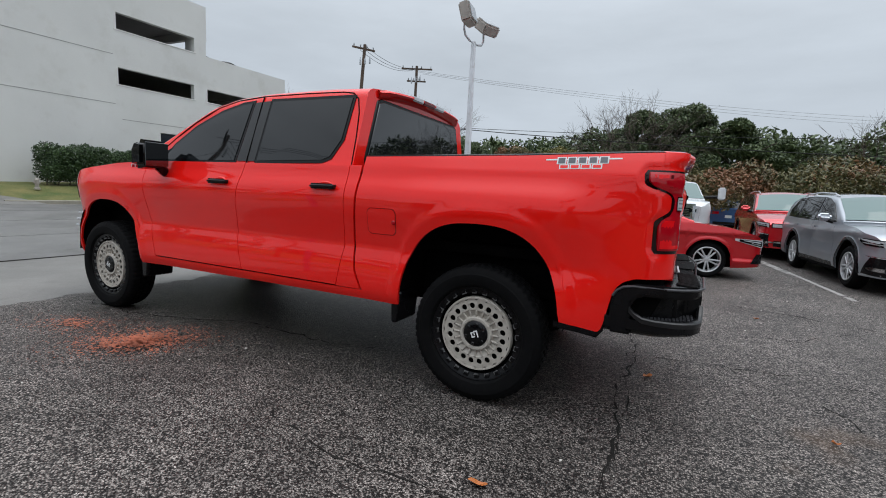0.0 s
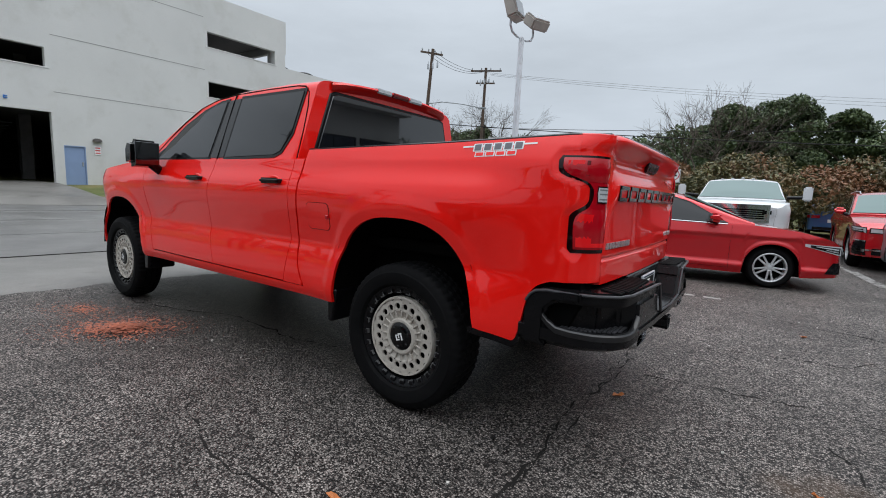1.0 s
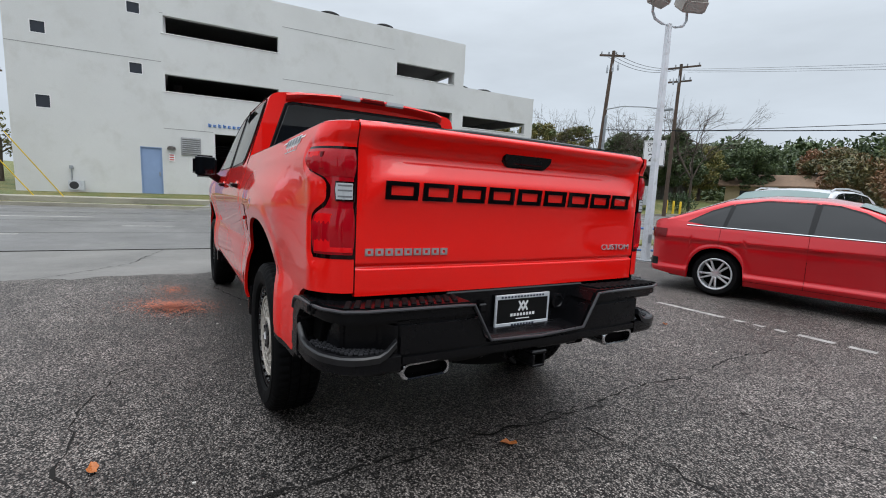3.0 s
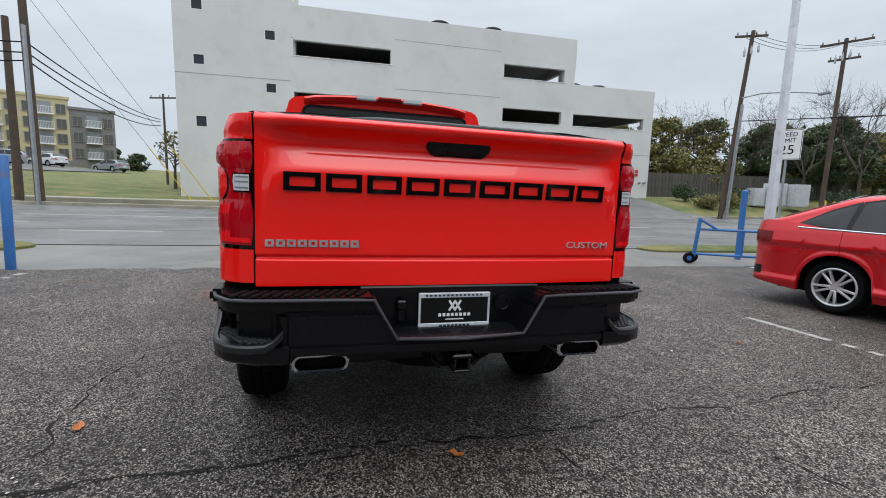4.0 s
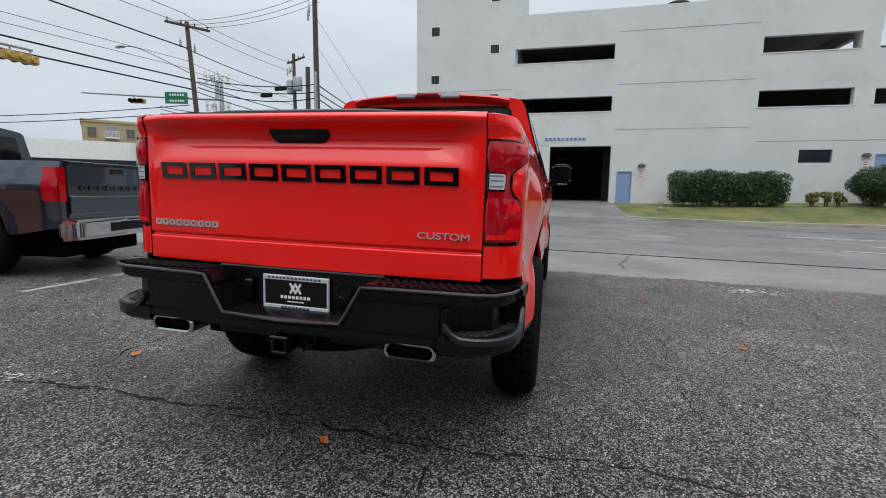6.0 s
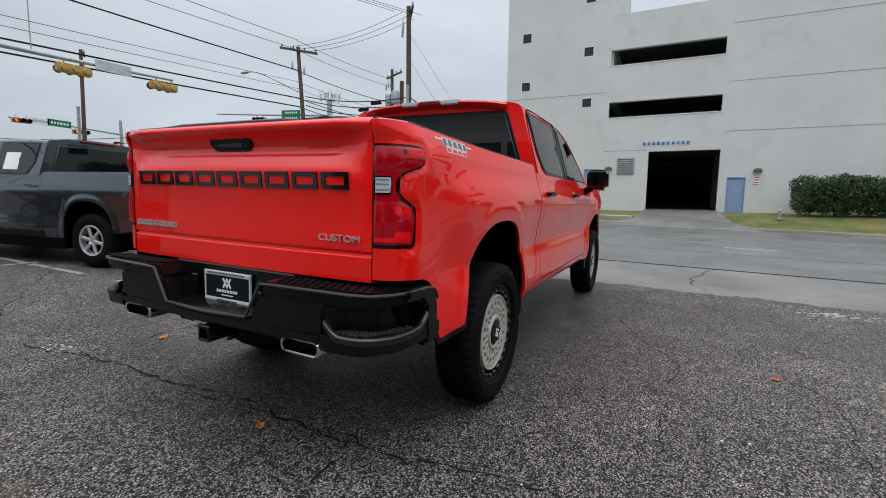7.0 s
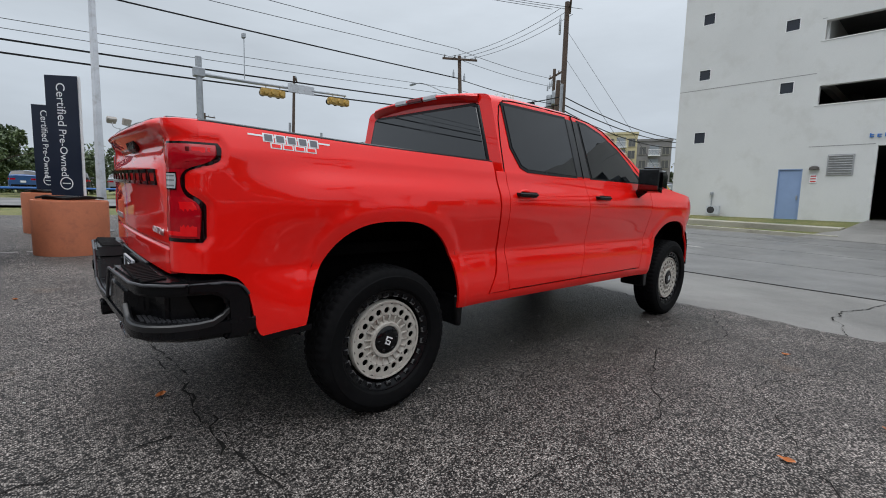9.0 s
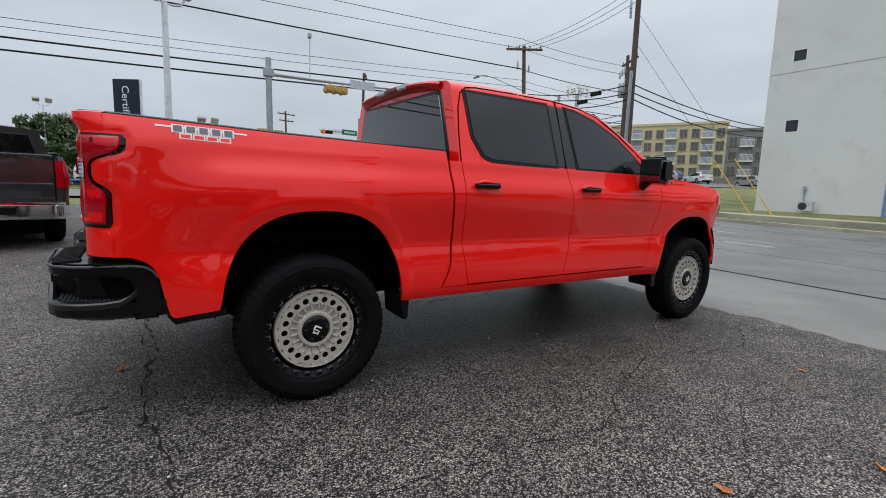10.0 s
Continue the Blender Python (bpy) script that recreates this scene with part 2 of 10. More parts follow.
LENS_DEEP = glass_mat("deep_red_lens", (0.12, 0.001, 0.003), 0.03, spec=0.5)
LENS_BRIGHT = glass_mat("bright_red_lens", (0.85, 0.006, 0.010), 0.05, spec=0.5)
LENS_DARK = glass_mat("dark_red_lens", (0.14, 0.0015, 0.003), 0.04, spec=0.4)
SMOKED = glass_mat("smoked_lens", (0.010, 0.0012, 0.0015), 0.02, spec=0.4)
LAMP_RIB = glass_mat("grey_lens_rib", (0.20, 0.21, 0.22), 0.08)
LENS_CLEAR = glass_mat("clear_lens", (0.52, 0.54, 0.56), 0.06)
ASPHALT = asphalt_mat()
CONCRETE = concrete_mat("damp_concrete", (0.155, 0.149, 0.138), 0.6)
ROAD_CONC = concrete_mat("road_concrete", (0.128, 0.125, 0.120), 0.75)
KERB_CONC = concrete_mat("kerb_concrete", (0.30, 0.28, 0.225), 0.2)
DRIVE_DARK = concrete_mat("dark_drive", (0.13, 0.128, 0.122), 0.7)
CRACK = pmat("crack_filler", (0.014, 0.013, 0.012), 0.7, var=0.2, spec=0.1)
LINE_PAINT = pmat("worn_line_paint", (0.31, 0.30, 0.28), 0.7, var=0.25, scale=12, fine=90, dirt=(0.12, 0.11, 0.10))
GRASS = grass_mat()
VENT_GREY = pmat("grey_louvre", (0.34, 0.345, 0.35), 0.5, var=0.12, fine=120, spec=0.4)
STUCCO = pmat("pale_stucco", (0.625, 0.628, 0.612), 0.85, var=0.05, scale=0.35, fine=45, relief=0.004, dirt=(0.52, 0.515, 0.485))
# darker copy of the stucco, painting shade into the garage's inside
STUCCO_SHADED = pmat("shaded_inside_stucco", (0.17, 0.165, 0.16), 0.85, var=0.15)
GROOVE = pmat("groove", (0.28, 0.28, 0.27), 0.9)
DOOR_BLUE = pmat("blue_door_paint", (0.23, 0.32, 0.50), 0.5, var=0.06, scale=1.5)
SIGN_BLUE = pmat("blue_letter", (0.03, 0.16, 0.48), 0.4)
POST_BLUE = pmat("blue_post_paint", (0.030, 0.145, 0.40), 0.45, var=0.15, dirt=(0.15, 0.10, 0.07))
NAVY = pmat("navy_sign", (0.008, 0.014, 0.032), 0.45, var=0.08)
SIGN_WHITE = pmat("sign_white", (0.80, 0.80, 0.80), 0.45, var=0.05)
SIGN_BLACK = pmat("sign_black", (0.006, 0.006, 0.006), 0.5, spec=0.2)
SIGN_RED = pmat("sign_red", (0.55, 0.02, 0.02), 0.5)
SIGN_GREEN = pmat("sign_green", (0.005, 0.16, 0.07), 0.45)
SIGNAL_YELLOW = pmat("signal_yellow", (0.46, 0.29, 0.07), 0.5, var=0.12)
YELLOW = pmat("yellow_paint", (0.70, 0.48, 0.03), 0.5, var=0.12)
TERRACOTTA = pmat("painted_concrete_tub", (0.48, 0.155, 0.075), 0.75, var=0.1, scale=4, fine=70, relief=0.003, dirt=(0.30, 0.10, 0.06))
WOOD_POLE = pmat("weathered_pole_wood", (0.085, 0.058, 0.042), 0.85, var=0.3, scale=2.5, fine=40, relief=0.006)
WIRE = pmat("cable_black", (0.008, 0.008, 0.009), 0.6, spec=0.2)
POLE_WHITE = pmat("lamp_post_paint", (0.52, 0.54, 0.57), 0.45, var=0.1, scale=3, dirt=(0.3, 0.29, 0.28))
LAMP_BODY = pmat("lamp_housing", (0.34, 0.31, 0.28), 0.5, var=0.15)
LAMP_BRONZE = pmat("dark_bronze", (0.055, 0.047, 0.042), 0.45, var=0.15)
BARK = pmat("bark", (0.075, 0.058, 0.045), 0.9, var=0.3, scale=3, fine=30, relief=0.01)
TWIG = pmat("bare_twig", (0.068, 0.052, 0.040), 0.9, var=0.3)
LEAF_DARK = leaf_mat("evergreen_leaf", (0.030, 0.056, 0.018), (0.096, 0.130, 0.046))
LEAF_MIX = leaf_mat("autumn_leaf", (0.044, 0.056, 0.017), (0.150, 0.125, 0.042), (0.21, 0.085, 0.036), 0.60)
LEAF_HEDGE = leaf_mat("hedge_leaf", (0.012, 0.034, 0.008), (0.048, 0.090, 0.024))
LEAF_YEL = leaf_mat("yellowing_leaf", (0.07, 0.09, 0.02), (0.26, 0.21, 0.055), (0.05, 0.085, 0.02), 0.66)
FALLEN = pmat("fallen_leaf", (0.42, 0.13, 0.03), 0.6, var=0.2)
FENCE_WOOD = pmat("grey_fence_wood", (0.085, 0.077, 0.070), 0.85, var=0.2, scale=2, fine=30, rand=0.2, relief=0.004)
APT_YELLOW = pmat("yellow_render_wall", (0.52, 0.45, 0.27), 0.85, var=0.06)
APT_TAN = pmat("tan_render_wall", (0.40, 0.31, 0.19), 0.85, var=0.08)
APT_GREY = pmat("grey_render_wall", (0.20, 0.19, 0.185), 0.85, var=0.1)
PANE_DARK = glass_mat("dark_pane", (0.016, 0.020, 0.030), 0.06)
PANE_APT = glass_mat("flat_window_pane", (0.10, 0.10, 0.10), 0.1)
PANE_PALE = glass_mat("pale_pane", (0.24, 0.26, 0.28), 0.1)
ROOF_BROWN = pmat("brown_roof", (0.20, 0.13, 0.085), 0.9, var=0.15)
EMIT_RED = start_mat("signal_red_on")[0]
EMIT_RED.node_tree.nodes["Principled BSDF"].inputs["Base Color"].default_value = (0.5, 0.02, 0.01, 1)
EMIT_RED.node_tree.nodes["Principled BSDF"].inputs["Emission Color"].default_value = (1.0, 0.10, 0.02, 1)
EMIT_RED.node_tree.nodes["Principled BSDF"].inputs["Emission Strength"].default_value = 1.6


# ---- mesh helpers ----
def part(name, bm, material, parent=None, label="", smooth=35, local=None):
    """Links a bmesh as one mesh object, under a parent if given."""
    me = bpy.data.meshes.new(name)
    bm.to_mesh(me)
    bm.free()
    mats = material if isinstance(material, (list, tuple)) else (material,)
    for mt in mats:
        me.materials.append(mt)
    if smooth:
        me.polygons.foreach_set("use_smooth", [True] * len(me.polygons))
        me.set_sharp_from_angle(angle=radians(smooth))
    ob = new(name, me)
    if parent is not None:
        ob.parent = parent
    if local is not None:
        ob.matrix_local = local
    if label:
        tagged(ob, label)
    return ob


def same_part(name, me, parent, local=None, label=""):
    """One more object on a mesh that exists."""
    ob = new(name, me)
    ob.parent = parent
    if local is not None:
        ob.matrix_local = local
    if label:
        tagged(ob, label)
    return ob


def thing(name, m, label, category, group="", kind=""):
    ob = new(name)
    ob.empty_display_size = 0.2
    ob.matrix_world = m
    return tagged(ob, label, category, group, kind)


def faces(bm, rows, closed=False):
    """Quads between successive rows of points."""
    vs = [[bm.verts.new(p) for p in r] for r in rows]
    n = len(vs[0])
    for a, b in zip(vs, vs[1:]):
        for i in range(n if closed else n - 1):
            j = (i + 1) % n
            bm.faces.new((a[i], a[j], b[j], b[i]))
    return vs


def box(bm, x0, x1, y0, y1, z0, z1, bev=0.0, seg=2, m=None):
    r = bmesh.ops.create_cube(bm, size=1.0)
    vs = r["verts"]
    t = Matrix.Translation(((x0 + x1) / 2, (y0 + y1) / 2, (z0 + z1) / 2)) @ Matrix.Diagonal((x1 - x0, y1 - y0, z1 - z0, 1))
    bmesh.ops.transform(bm, matrix=t, verts=vs)
    if bev:
        es = list({e for v in vs for e in v.link_edges})
        r = bmesh.ops.bevel(bm, geom=es, offset=bev, segments=seg, affect="EDGES", clamp_overlap=True)
        vs = list({v for f in r["faces"] for v in f.verts} | {v for v in vs if v.is_valid})
    if m is not None:
        bmesh.ops.transform(bm, matrix=m, verts=[v for v in vs if v.is_valid])
    return vs


def prism(bm, pts, a, b, axis="x", bev=0.0, seg=2):
    """A polygon drawn in the two other axes, drawn out from a to b along an axis."""
    def p3(p, h):
        return {"x": (h, p[0], p[1]), "y": (p[0], h, p[1]), "z": (p[0], p[1], h)}[axis]
    lo, hi = [bm.verts.new(p3(p, a)) for p in pts], [bm.verts.new(p3(p, b)) for p in pts]
    fs = [bm.faces.new(lo[::-1]), bm.faces.new(hi)]
    n = len(pts)
    for i in range(n):
        fs.append(bm.faces.new((lo[i], lo[(i + 1) % n], hi[(i + 1) % n], hi[i])))
    bmesh.ops.recalc_face_normals(bm, faces=fs)
    if bev:
        es = list({e for f in fs for e in f.edges})
        bmesh.ops.bevel(bm, geom=es, offset=bev, segments=seg, affect="EDGES", clamp_overlap=True)


def lathe(bm, prof, seg=32, axis="y", at=(0, 0, 0)):
    """Turns (radius, along) points round an axis."""
    rows = []
    for i in range(seg):
        a = 2 * math.pi * i / seg
        c, s = math.cos(a), math.sin(a)
        if axis == "y":
            rows.append([(at[0] + r * c, at[1] + h, at[2] + r * s) for r, h in prof])
        elif axis == "z":
            rows.append([(at[0] + r * c, at[1] + r * s, at[2] + h) for r, h in prof])
        else:
            rows.append([(at[0] + h, at[1] + r * c, at[2] + r * s) for r, h in prof])
    rows.append(None)
    vs = [[bm.verts.new(p) for p in r] for r in rows[:-1]]
    fs = []
    for i in range(seg):
        a, b = vs[i], vs[(i + 1) % seg]
        for j in range(len(prof) - 1):
            fs.append(bm.faces.new((a[j], a[j + 1], b[j + 1], b[j])))
    bmesh.ops.recalc_face_normals(bm, faces=fs)
    return vs


def tube(bm, pts, r, seg=6, cap=True, r_end=None):
    """A round bar along points, tapering if r_end is given."""
    pts = [Vector(p) for p in pts]
    rows, n = [], len(pts)
    ref = Vector((0, 0, 1))
    for i, p in enumerate(pts):
        d = (pts[min(i + 1, n - 1)] - pts[max(i - 1, 0)]).normalized()
        if abs(d.dot(ref)) > 0.95:
            ref = Vector((1, 0, 0))
        u = d.cross(ref).normalized()
        v = d.cross(u)
        rr = r if r_end is None else r + (r_end - r) * i / max(1, n - 1)
        rows.append([p + (u * math.cos(2 * math.pi * k / seg) + v * math.sin(2 * math.pi * k / seg)) * rr for k in range(seg)])
    vs = faces(bm, rows, True)
    if cap:
        bm.faces.new(vs[0][::-1])
        bm.faces.new(vs[-1])


def text_mesh(body, size, depth, extrude_mat, parent, m, name="lettering", label="", align="CENTER", spacing=1.0):
    """Lettering in the built-in font as a mesh, lying in x and y, facing z."""
    cu = bpy.data.curves.new(name, "FONT")
    cu.body, cu.size, cu.extrude, cu.align_x, cu.align_y, cu.space_character = body, size, depth, align, "CENTER", spacing
    tmp = bpy.data.objects.new(name, cu)
    scene.collection.objects.link(tmp)
    me = bpy.data.meshes.new_from_object(tmp.evaluated_get(bpy.context.evaluated_depsgraph_get()))
    bpy.data.objects.remove(tmp)
    bpy.data.curves.remove(cu)
    me.materials.clear()
    me.materials.append(extrude_mat)
    ob = new(name, me)
    ob.parent = parent
    ob.matrix_local = m
    if label:
        tagged(ob, label)
    return ob


def clamp(v, a, b):
    return max(a, min(b, v))


def smooth01(v):
    v = clamp(v, 0.0, 1.0)
    return v * v * (3 - 2 * v)


def lerp_tab(tab, v):
    """Value at v in a short table of (position, value), straight between."""
    if v <= tab[0][0]:
        return tab[0][1]
    for (a, p), (b, q) in zip(tab, tab[1:]):
        if v <= b:
            return p + (q - p) * (v - a) / (b - a)
    return tab[-1][1]


def soft_tab(tab, v, h):
    """lerp_tab with its corners eased over a width h."""
    return sum(lerp_tab(tab, v + h * k / 3.0) * w for k, w in ((-3, 1), (-2, 2), (-1, 3), (0, 4), (1, 3), (2, 2), (3, 1))) / 16.0


def lot_z(x, y):
    """Height of the car park's plane, levelling out far away."""
    return 0.0091 * clamp(x, -20, 12) - 0.0192 * clamp(y, -24, 24 if x > -5 else 10 + 14 * smooth01((x + 15) / 10))


def lot_pose(x, y, yaw=0.0, up=0.0):
    """A pose standing on the car park's slope; yaw turns a thing whose back points along +x."""
    return Matrix.Translation((x, y, lot_z(x, y) + up)) @ LOT.to_3x3().to_4x4() @ pose(0, 0, 0, 0, 0, yaw)


# ---- ground, road, kerbs ----
ROAD_FAR, ROAD_NEAR, LOT_EDGE, FACE = -19.6, -7.25, -4.35, -25.1


def rise(x, y):
    """Lift of the land beyond the crossing."""
    return 0.08 * clamp(-9 - y, 0, 30) * smooth01((-19 - x) / 18)


def ground_z(x, y):
    z = lot_z(x, y)
    if x > LOT_EDGE - 3.0:
        return z
    road = z + 0.12 * smooth01((ROAD_NEAR - x) / 12.0) + 0.012
    if x >= ROAD_FAR - 0.001:
        return road
    edge = lot_z(ROAD_FAR, y) + 0.30
    base = 0.52 + 0.030 * clamp(y - 6, 0, 16)
    return edge + (base - edge) * smooth01((ROAD_FAR - x) / 5.2) + 0.012 * clamp(-28 - x, 0, 120) + rise(x, y)


def sheet(name, x0, x1, y0, y1, nx, ny, lift, material, label, category, zf=ground_z, thick=0.0):
    bm = bmesh.new()
    rows = [[(x, y, zf(x, y) + lift) for y in np.linspace(y0, y1, ny + 1)] for x in np.linspace(x0, x1, nx + 1)]
    faces(bm, rows)
    if thick:
        r = bmesh.ops.extrude_face_region(bm, geom=bm.faces[:])
        bmesh.ops.translate(bm, vec=(0, 0, -thick), verts=[v for v in r["geom"] if isinstance(v, bmesh.types.BMVert)])
    bmesh.ops.recalc_face_normals(bm, faces=bm.faces)
    if not thick and sum(f.normal.z for f in bm.faces) < 0:
        bmesh.ops.reverse_faces(bm, faces=bm.faces)
    return tagged(part(name, bm, material), label, category, kind="structure")


def far_ground():
    bm = bmesh.new()
    xs = [-900, -400, -200, -120, -80, -66, -55, -47, -40, -35, -30, -28, -26, -23, -19.6, -15, -10, -7.5, -4, 0, 6, 12, 20, 40, 90, 250, 900]
    ys = [-900, -400, -200, -120, -80, -60, -48, -42, -36.5, -35, -30, -27, -24, -21, -15, -8, 0, 8, 15, 20, 24, 35, 50, 80, 140, 300, 900]
    faces(bm, [[(x, y, ground_z(x, y) - (0.10 if x > ROAD_FAR - 1 else 0.03)) for y in ys] for x in xs])
    bmesh.ops.recalc_face_normals(bm, faces=bm.faces)
    if sum(f.normal.z for f in bm.faces) < 0:
        bmesh.ops.reverse_faces(bm, faces=bm.faces)
    return tagged(part("ground", bm, GRASS), "patchy winter grass running out to the horizon", "grass", kind="structure")


far_ground()
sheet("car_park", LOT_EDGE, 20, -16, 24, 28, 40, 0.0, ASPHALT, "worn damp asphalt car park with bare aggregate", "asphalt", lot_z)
sheet("apron", ROAD_NEAR, LOT_EDGE, -16, 24, 4, 30, -0.004, CONCRETE, "damp grey concrete driveway apron", "driveway", lot_z)
sheet("road", ROAD_FAR, ROAD_NEAR, -70, 60, 8, 60, 0.0, ROAD_CONC, "wet grey concrete street", "road")
sheet("cross_road", -70, 40, -36, -22, 40, 6, 0.006, ROAD_CONC, "wet grey cross street", "road", lambda x, y: ground_z(x, y) + rise(x, y) if x > ROAD_FAR else lot_z(ROAD_FAR, y) + 0.13 + 0.012 * clamp(-28 - x, 0, 120) + rise(x, y))


# ---- parking garage across the street ----
def opening_wall(bm, axis_x, y0, y1, z0, z1, holes, thick):
    """A wall in the plane x = axis_x with holes (y0, y1, z0, z1), its back at axis_x - thick."""
    ys = sorted({y0, y1, *[v for h in holes for v in h[:2]]})
    zs = sorted({z0, z1, *[v for h in holes for v in h[2:]]})
    ys, zs = [v for v in ys if y0 <= v <= y1], [v for v in zs if z0 <= v <= z1]

    def solid(i, j):
        if not (0 <= i < len(ys) - 1 and 0 <= j < len(zs) - 1):
            return False
        a, b = (ys[i] + ys[i + 1]) / 2, (zs[j] + zs[j + 1]) / 2
        return not any(h[0] < a < h[1] and h[2] < b < h[3] for h in holes)
    f, g = axis_x, axis_x - thick
    for i in range(-1, len(ys)):
        for j in range(-1, len(zs)):
            if solid(i, j):
                a, b, c, d = ys[i], ys[i + 1], zs[j], zs[j + 1]
                bm.faces.new([bm.verts.new(p) for p in ((f, a, c), (f, b, c), (f, b, d), (f, a, d))])
                bm.faces.new([bm.verts.new(p) for p in ((g, a, c), (g, a, d), (g, b, d), (g, b, c))])
            if j >= 0 and j < len(zs) - 1 and solid(i, j) != solid(i + 1, j):
                y = ys[i + 1]
                q = [(f, y, zs[j]), (g, y, zs[j]), (g, y, zs[j + 1]), (f, y, zs[j + 1])]
                bm.faces.new([bm.verts.new(p) for p in (q if solid(i, j) else q[::-1])][::-1])
            if i >= 0 and i < len(ys) - 1 and solid(i, j) != solid(i, j + 1):
                z = zs[j + 1]
                q = [(f, ys[i], z), (g, ys[i], z), (g, ys[i + 1], z), (f, ys[i + 1], z)]
                bm.faces.new([bm.verts.new(p) for p in (q if solid(i, j) else q[::-1])])
    bmesh.ops.remove_doubles(bm, verts=bm.verts, dist=1e-4)
    bmesh.ops.recalc_face_normals(bm, faces=bm.faces)


TOWER_L, TOWER_R, MAIN_R, LOW_R = -7.6, -1.5, 16.2, 22.55
garage = thing("parking_garage", Matrix.Identity(4), "pale stucco parking garage with long dark openings", "building")
small_windows = [(-6.70, -6.14, 10.25, 10.83), (-6.70, -6.14, 7.48, 8.03), (-6.70, -6.14, 4.24, 4.84),
                 (-3.10, -2.54, 11.95, 12.52), (-3.10, -2.54, 9.08, 9.62), (-3.10, -2.54, 6.28, 6.82)]
slots = [(-1.60, 3.87, 8.42, 9.26), (-1.60, 3.87, 5.62, 6.46), (11.10, 15.40, 8.32, 9.14), (11.10, 15.32, 5.60, 6.45)]
doors_in = [(0.58, 3.96, 0.0, 3.70), (-2.80, -1.87, 0.0, 2.80), (4.33, 5.15, 0.0, 2.28), (13.20, 14.70, 2.74, 3.40)]
bm = bmesh.new()
opening_wall(bm, FACE, TOWER_L, TOWER_R, 0.0, 14.8, small_windows + [doors_in[1], (-1.60, -1.5, 8.42, 9.26), (-1.60, -1.5, 5.62, 6.46)], 0.30)
part("tower_wall", bm, STUCCO, garage, smooth=0)
bm = bmesh.new()
opening_wall(bm, FACE, TOWER_R, MAIN_R, 0.0, 11.10, slots + [doors_in[0], doors_in[2], doors_in[3], (15.40 + 0.75, MAIN_R, 8.32, 9.14)], 0.30)
part("front_wall", bm, STUCCO, garage, smooth=0)
bm = bmesh.new()
opening_wall(bm, FACE, MAIN_R, LOW_R, 0.0, 8.28, [(MAIN_R, 21.80, 5.60, 6.38), (16.55, 17.45, 0.0, 3.17), (17.82, 20.78, 0.0, 3.72)], 0.30)
part("low_wall", bm, STUCCO, garage, smooth=0)
bm = bmesh.new()
box(bm, FACE - 32, FACE - 0.3, TOWER_L, TOWER_L + 0.3, 0, 14.8)
part("tower_side_wall", bm, STUCCO, garage, smooth=0)
bm = bmesh.new()
box(bm, FACE - 8, FACE - 0.302, TOWER_R - 0.3, TOWER_R - 0.002, 6.6, 14.8)
box(bm, FACE - 8.3, FACE - 8, TOWER_L + 0.3, TOWER_R, 9, 14.8)
box(bm, FACE - 8, FACE - 0.3, TOWER_L + 0.3, TOWER_R - 0.3, 14.4, 14.7)
part("tower_back_wall", bm, STUCCO, garage, smooth=0)
bm = bmesh.new()
box(bm, FACE - 32, FACE - 0.302, LOW_R - 0.3, LOW_R, 0, 5.6)
box(bm, FACE - 32, FACE - 0.302, LOW_R - 0.3, LOW_R, 6.38, 8.28)
for k in range(5):
    box(bm, FACE - 0.302 - 7.6 * k - 0.6, FACE - 0.302 - 7.6 * k, LOW_R - 0.298, LOW_R - 0.002, 5.6, 6.38)
part("end_wall", bm, STUCCO, garage, smooth=0)
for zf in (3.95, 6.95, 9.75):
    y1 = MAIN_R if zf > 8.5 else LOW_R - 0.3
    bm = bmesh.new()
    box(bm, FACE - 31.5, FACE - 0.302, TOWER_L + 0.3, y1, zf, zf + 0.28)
    part("floor_slab", bm, STUCCO_SHADED, garage, smooth=0)
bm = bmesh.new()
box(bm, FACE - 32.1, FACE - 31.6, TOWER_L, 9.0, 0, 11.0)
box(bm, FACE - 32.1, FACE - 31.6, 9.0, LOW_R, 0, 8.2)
part("back_wall", bm, STUCCO_SHADED, garage, smooth=0)
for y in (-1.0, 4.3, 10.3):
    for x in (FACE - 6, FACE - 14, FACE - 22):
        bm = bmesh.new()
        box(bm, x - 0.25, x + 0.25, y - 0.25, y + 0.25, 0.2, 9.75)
        part("inner_column", bm, STUCCO_SHADED, garage, smooth=0)
# upper storey's end, set back from the lower roof
bm = bmesh.new()
box(bm, FACE - 20, FACE - 0.302, MAIN_R - 0.25, MAIN_R - 0.003, 9.3, 11.1)
box(bm, FACE - 0.9, FACE - 0.302, MAIN_R - 0.75, MAIN_R - 0.003, 8.28, 9.3)
part("upper_end_wall", bm, STUCCO, garage, smooth=0)
# grooves in the stucco
for y0, y1, z in ((-7.58, -1.75, 7.02), (4.1, 10.9, 9.85), (4.1, 10.9, 7.05), (4.1, 10.9, 4.60), (11.2, 16.2, 3.85), (16.25, 17.8, 3.87), (20.9, 22.5, 3.87), (-1.75, 0.5, 3.78), (-1.75, -1.60, 9.35)):
    bm = bmesh.new()
    box(bm, FACE - 0.02, FACE + 0.006, y0, y1, z - 0.014, z + 0.014)
    part("stucco_groove", bm, GROOVE, garage, smooth=0)
for h in slots + [(MAIN_R, 21.80, 5.60, 6.38)]:
    bm = bmesh.new()
    box(bm, FACE - 0.32, FACE + 0.025, h[0] - 0.12, h[1] + 0.12, h[2] - 0.05, h[2] + 0.006, 0.008, 1)
    part("opening_sill", bm, STUCCO, garage)
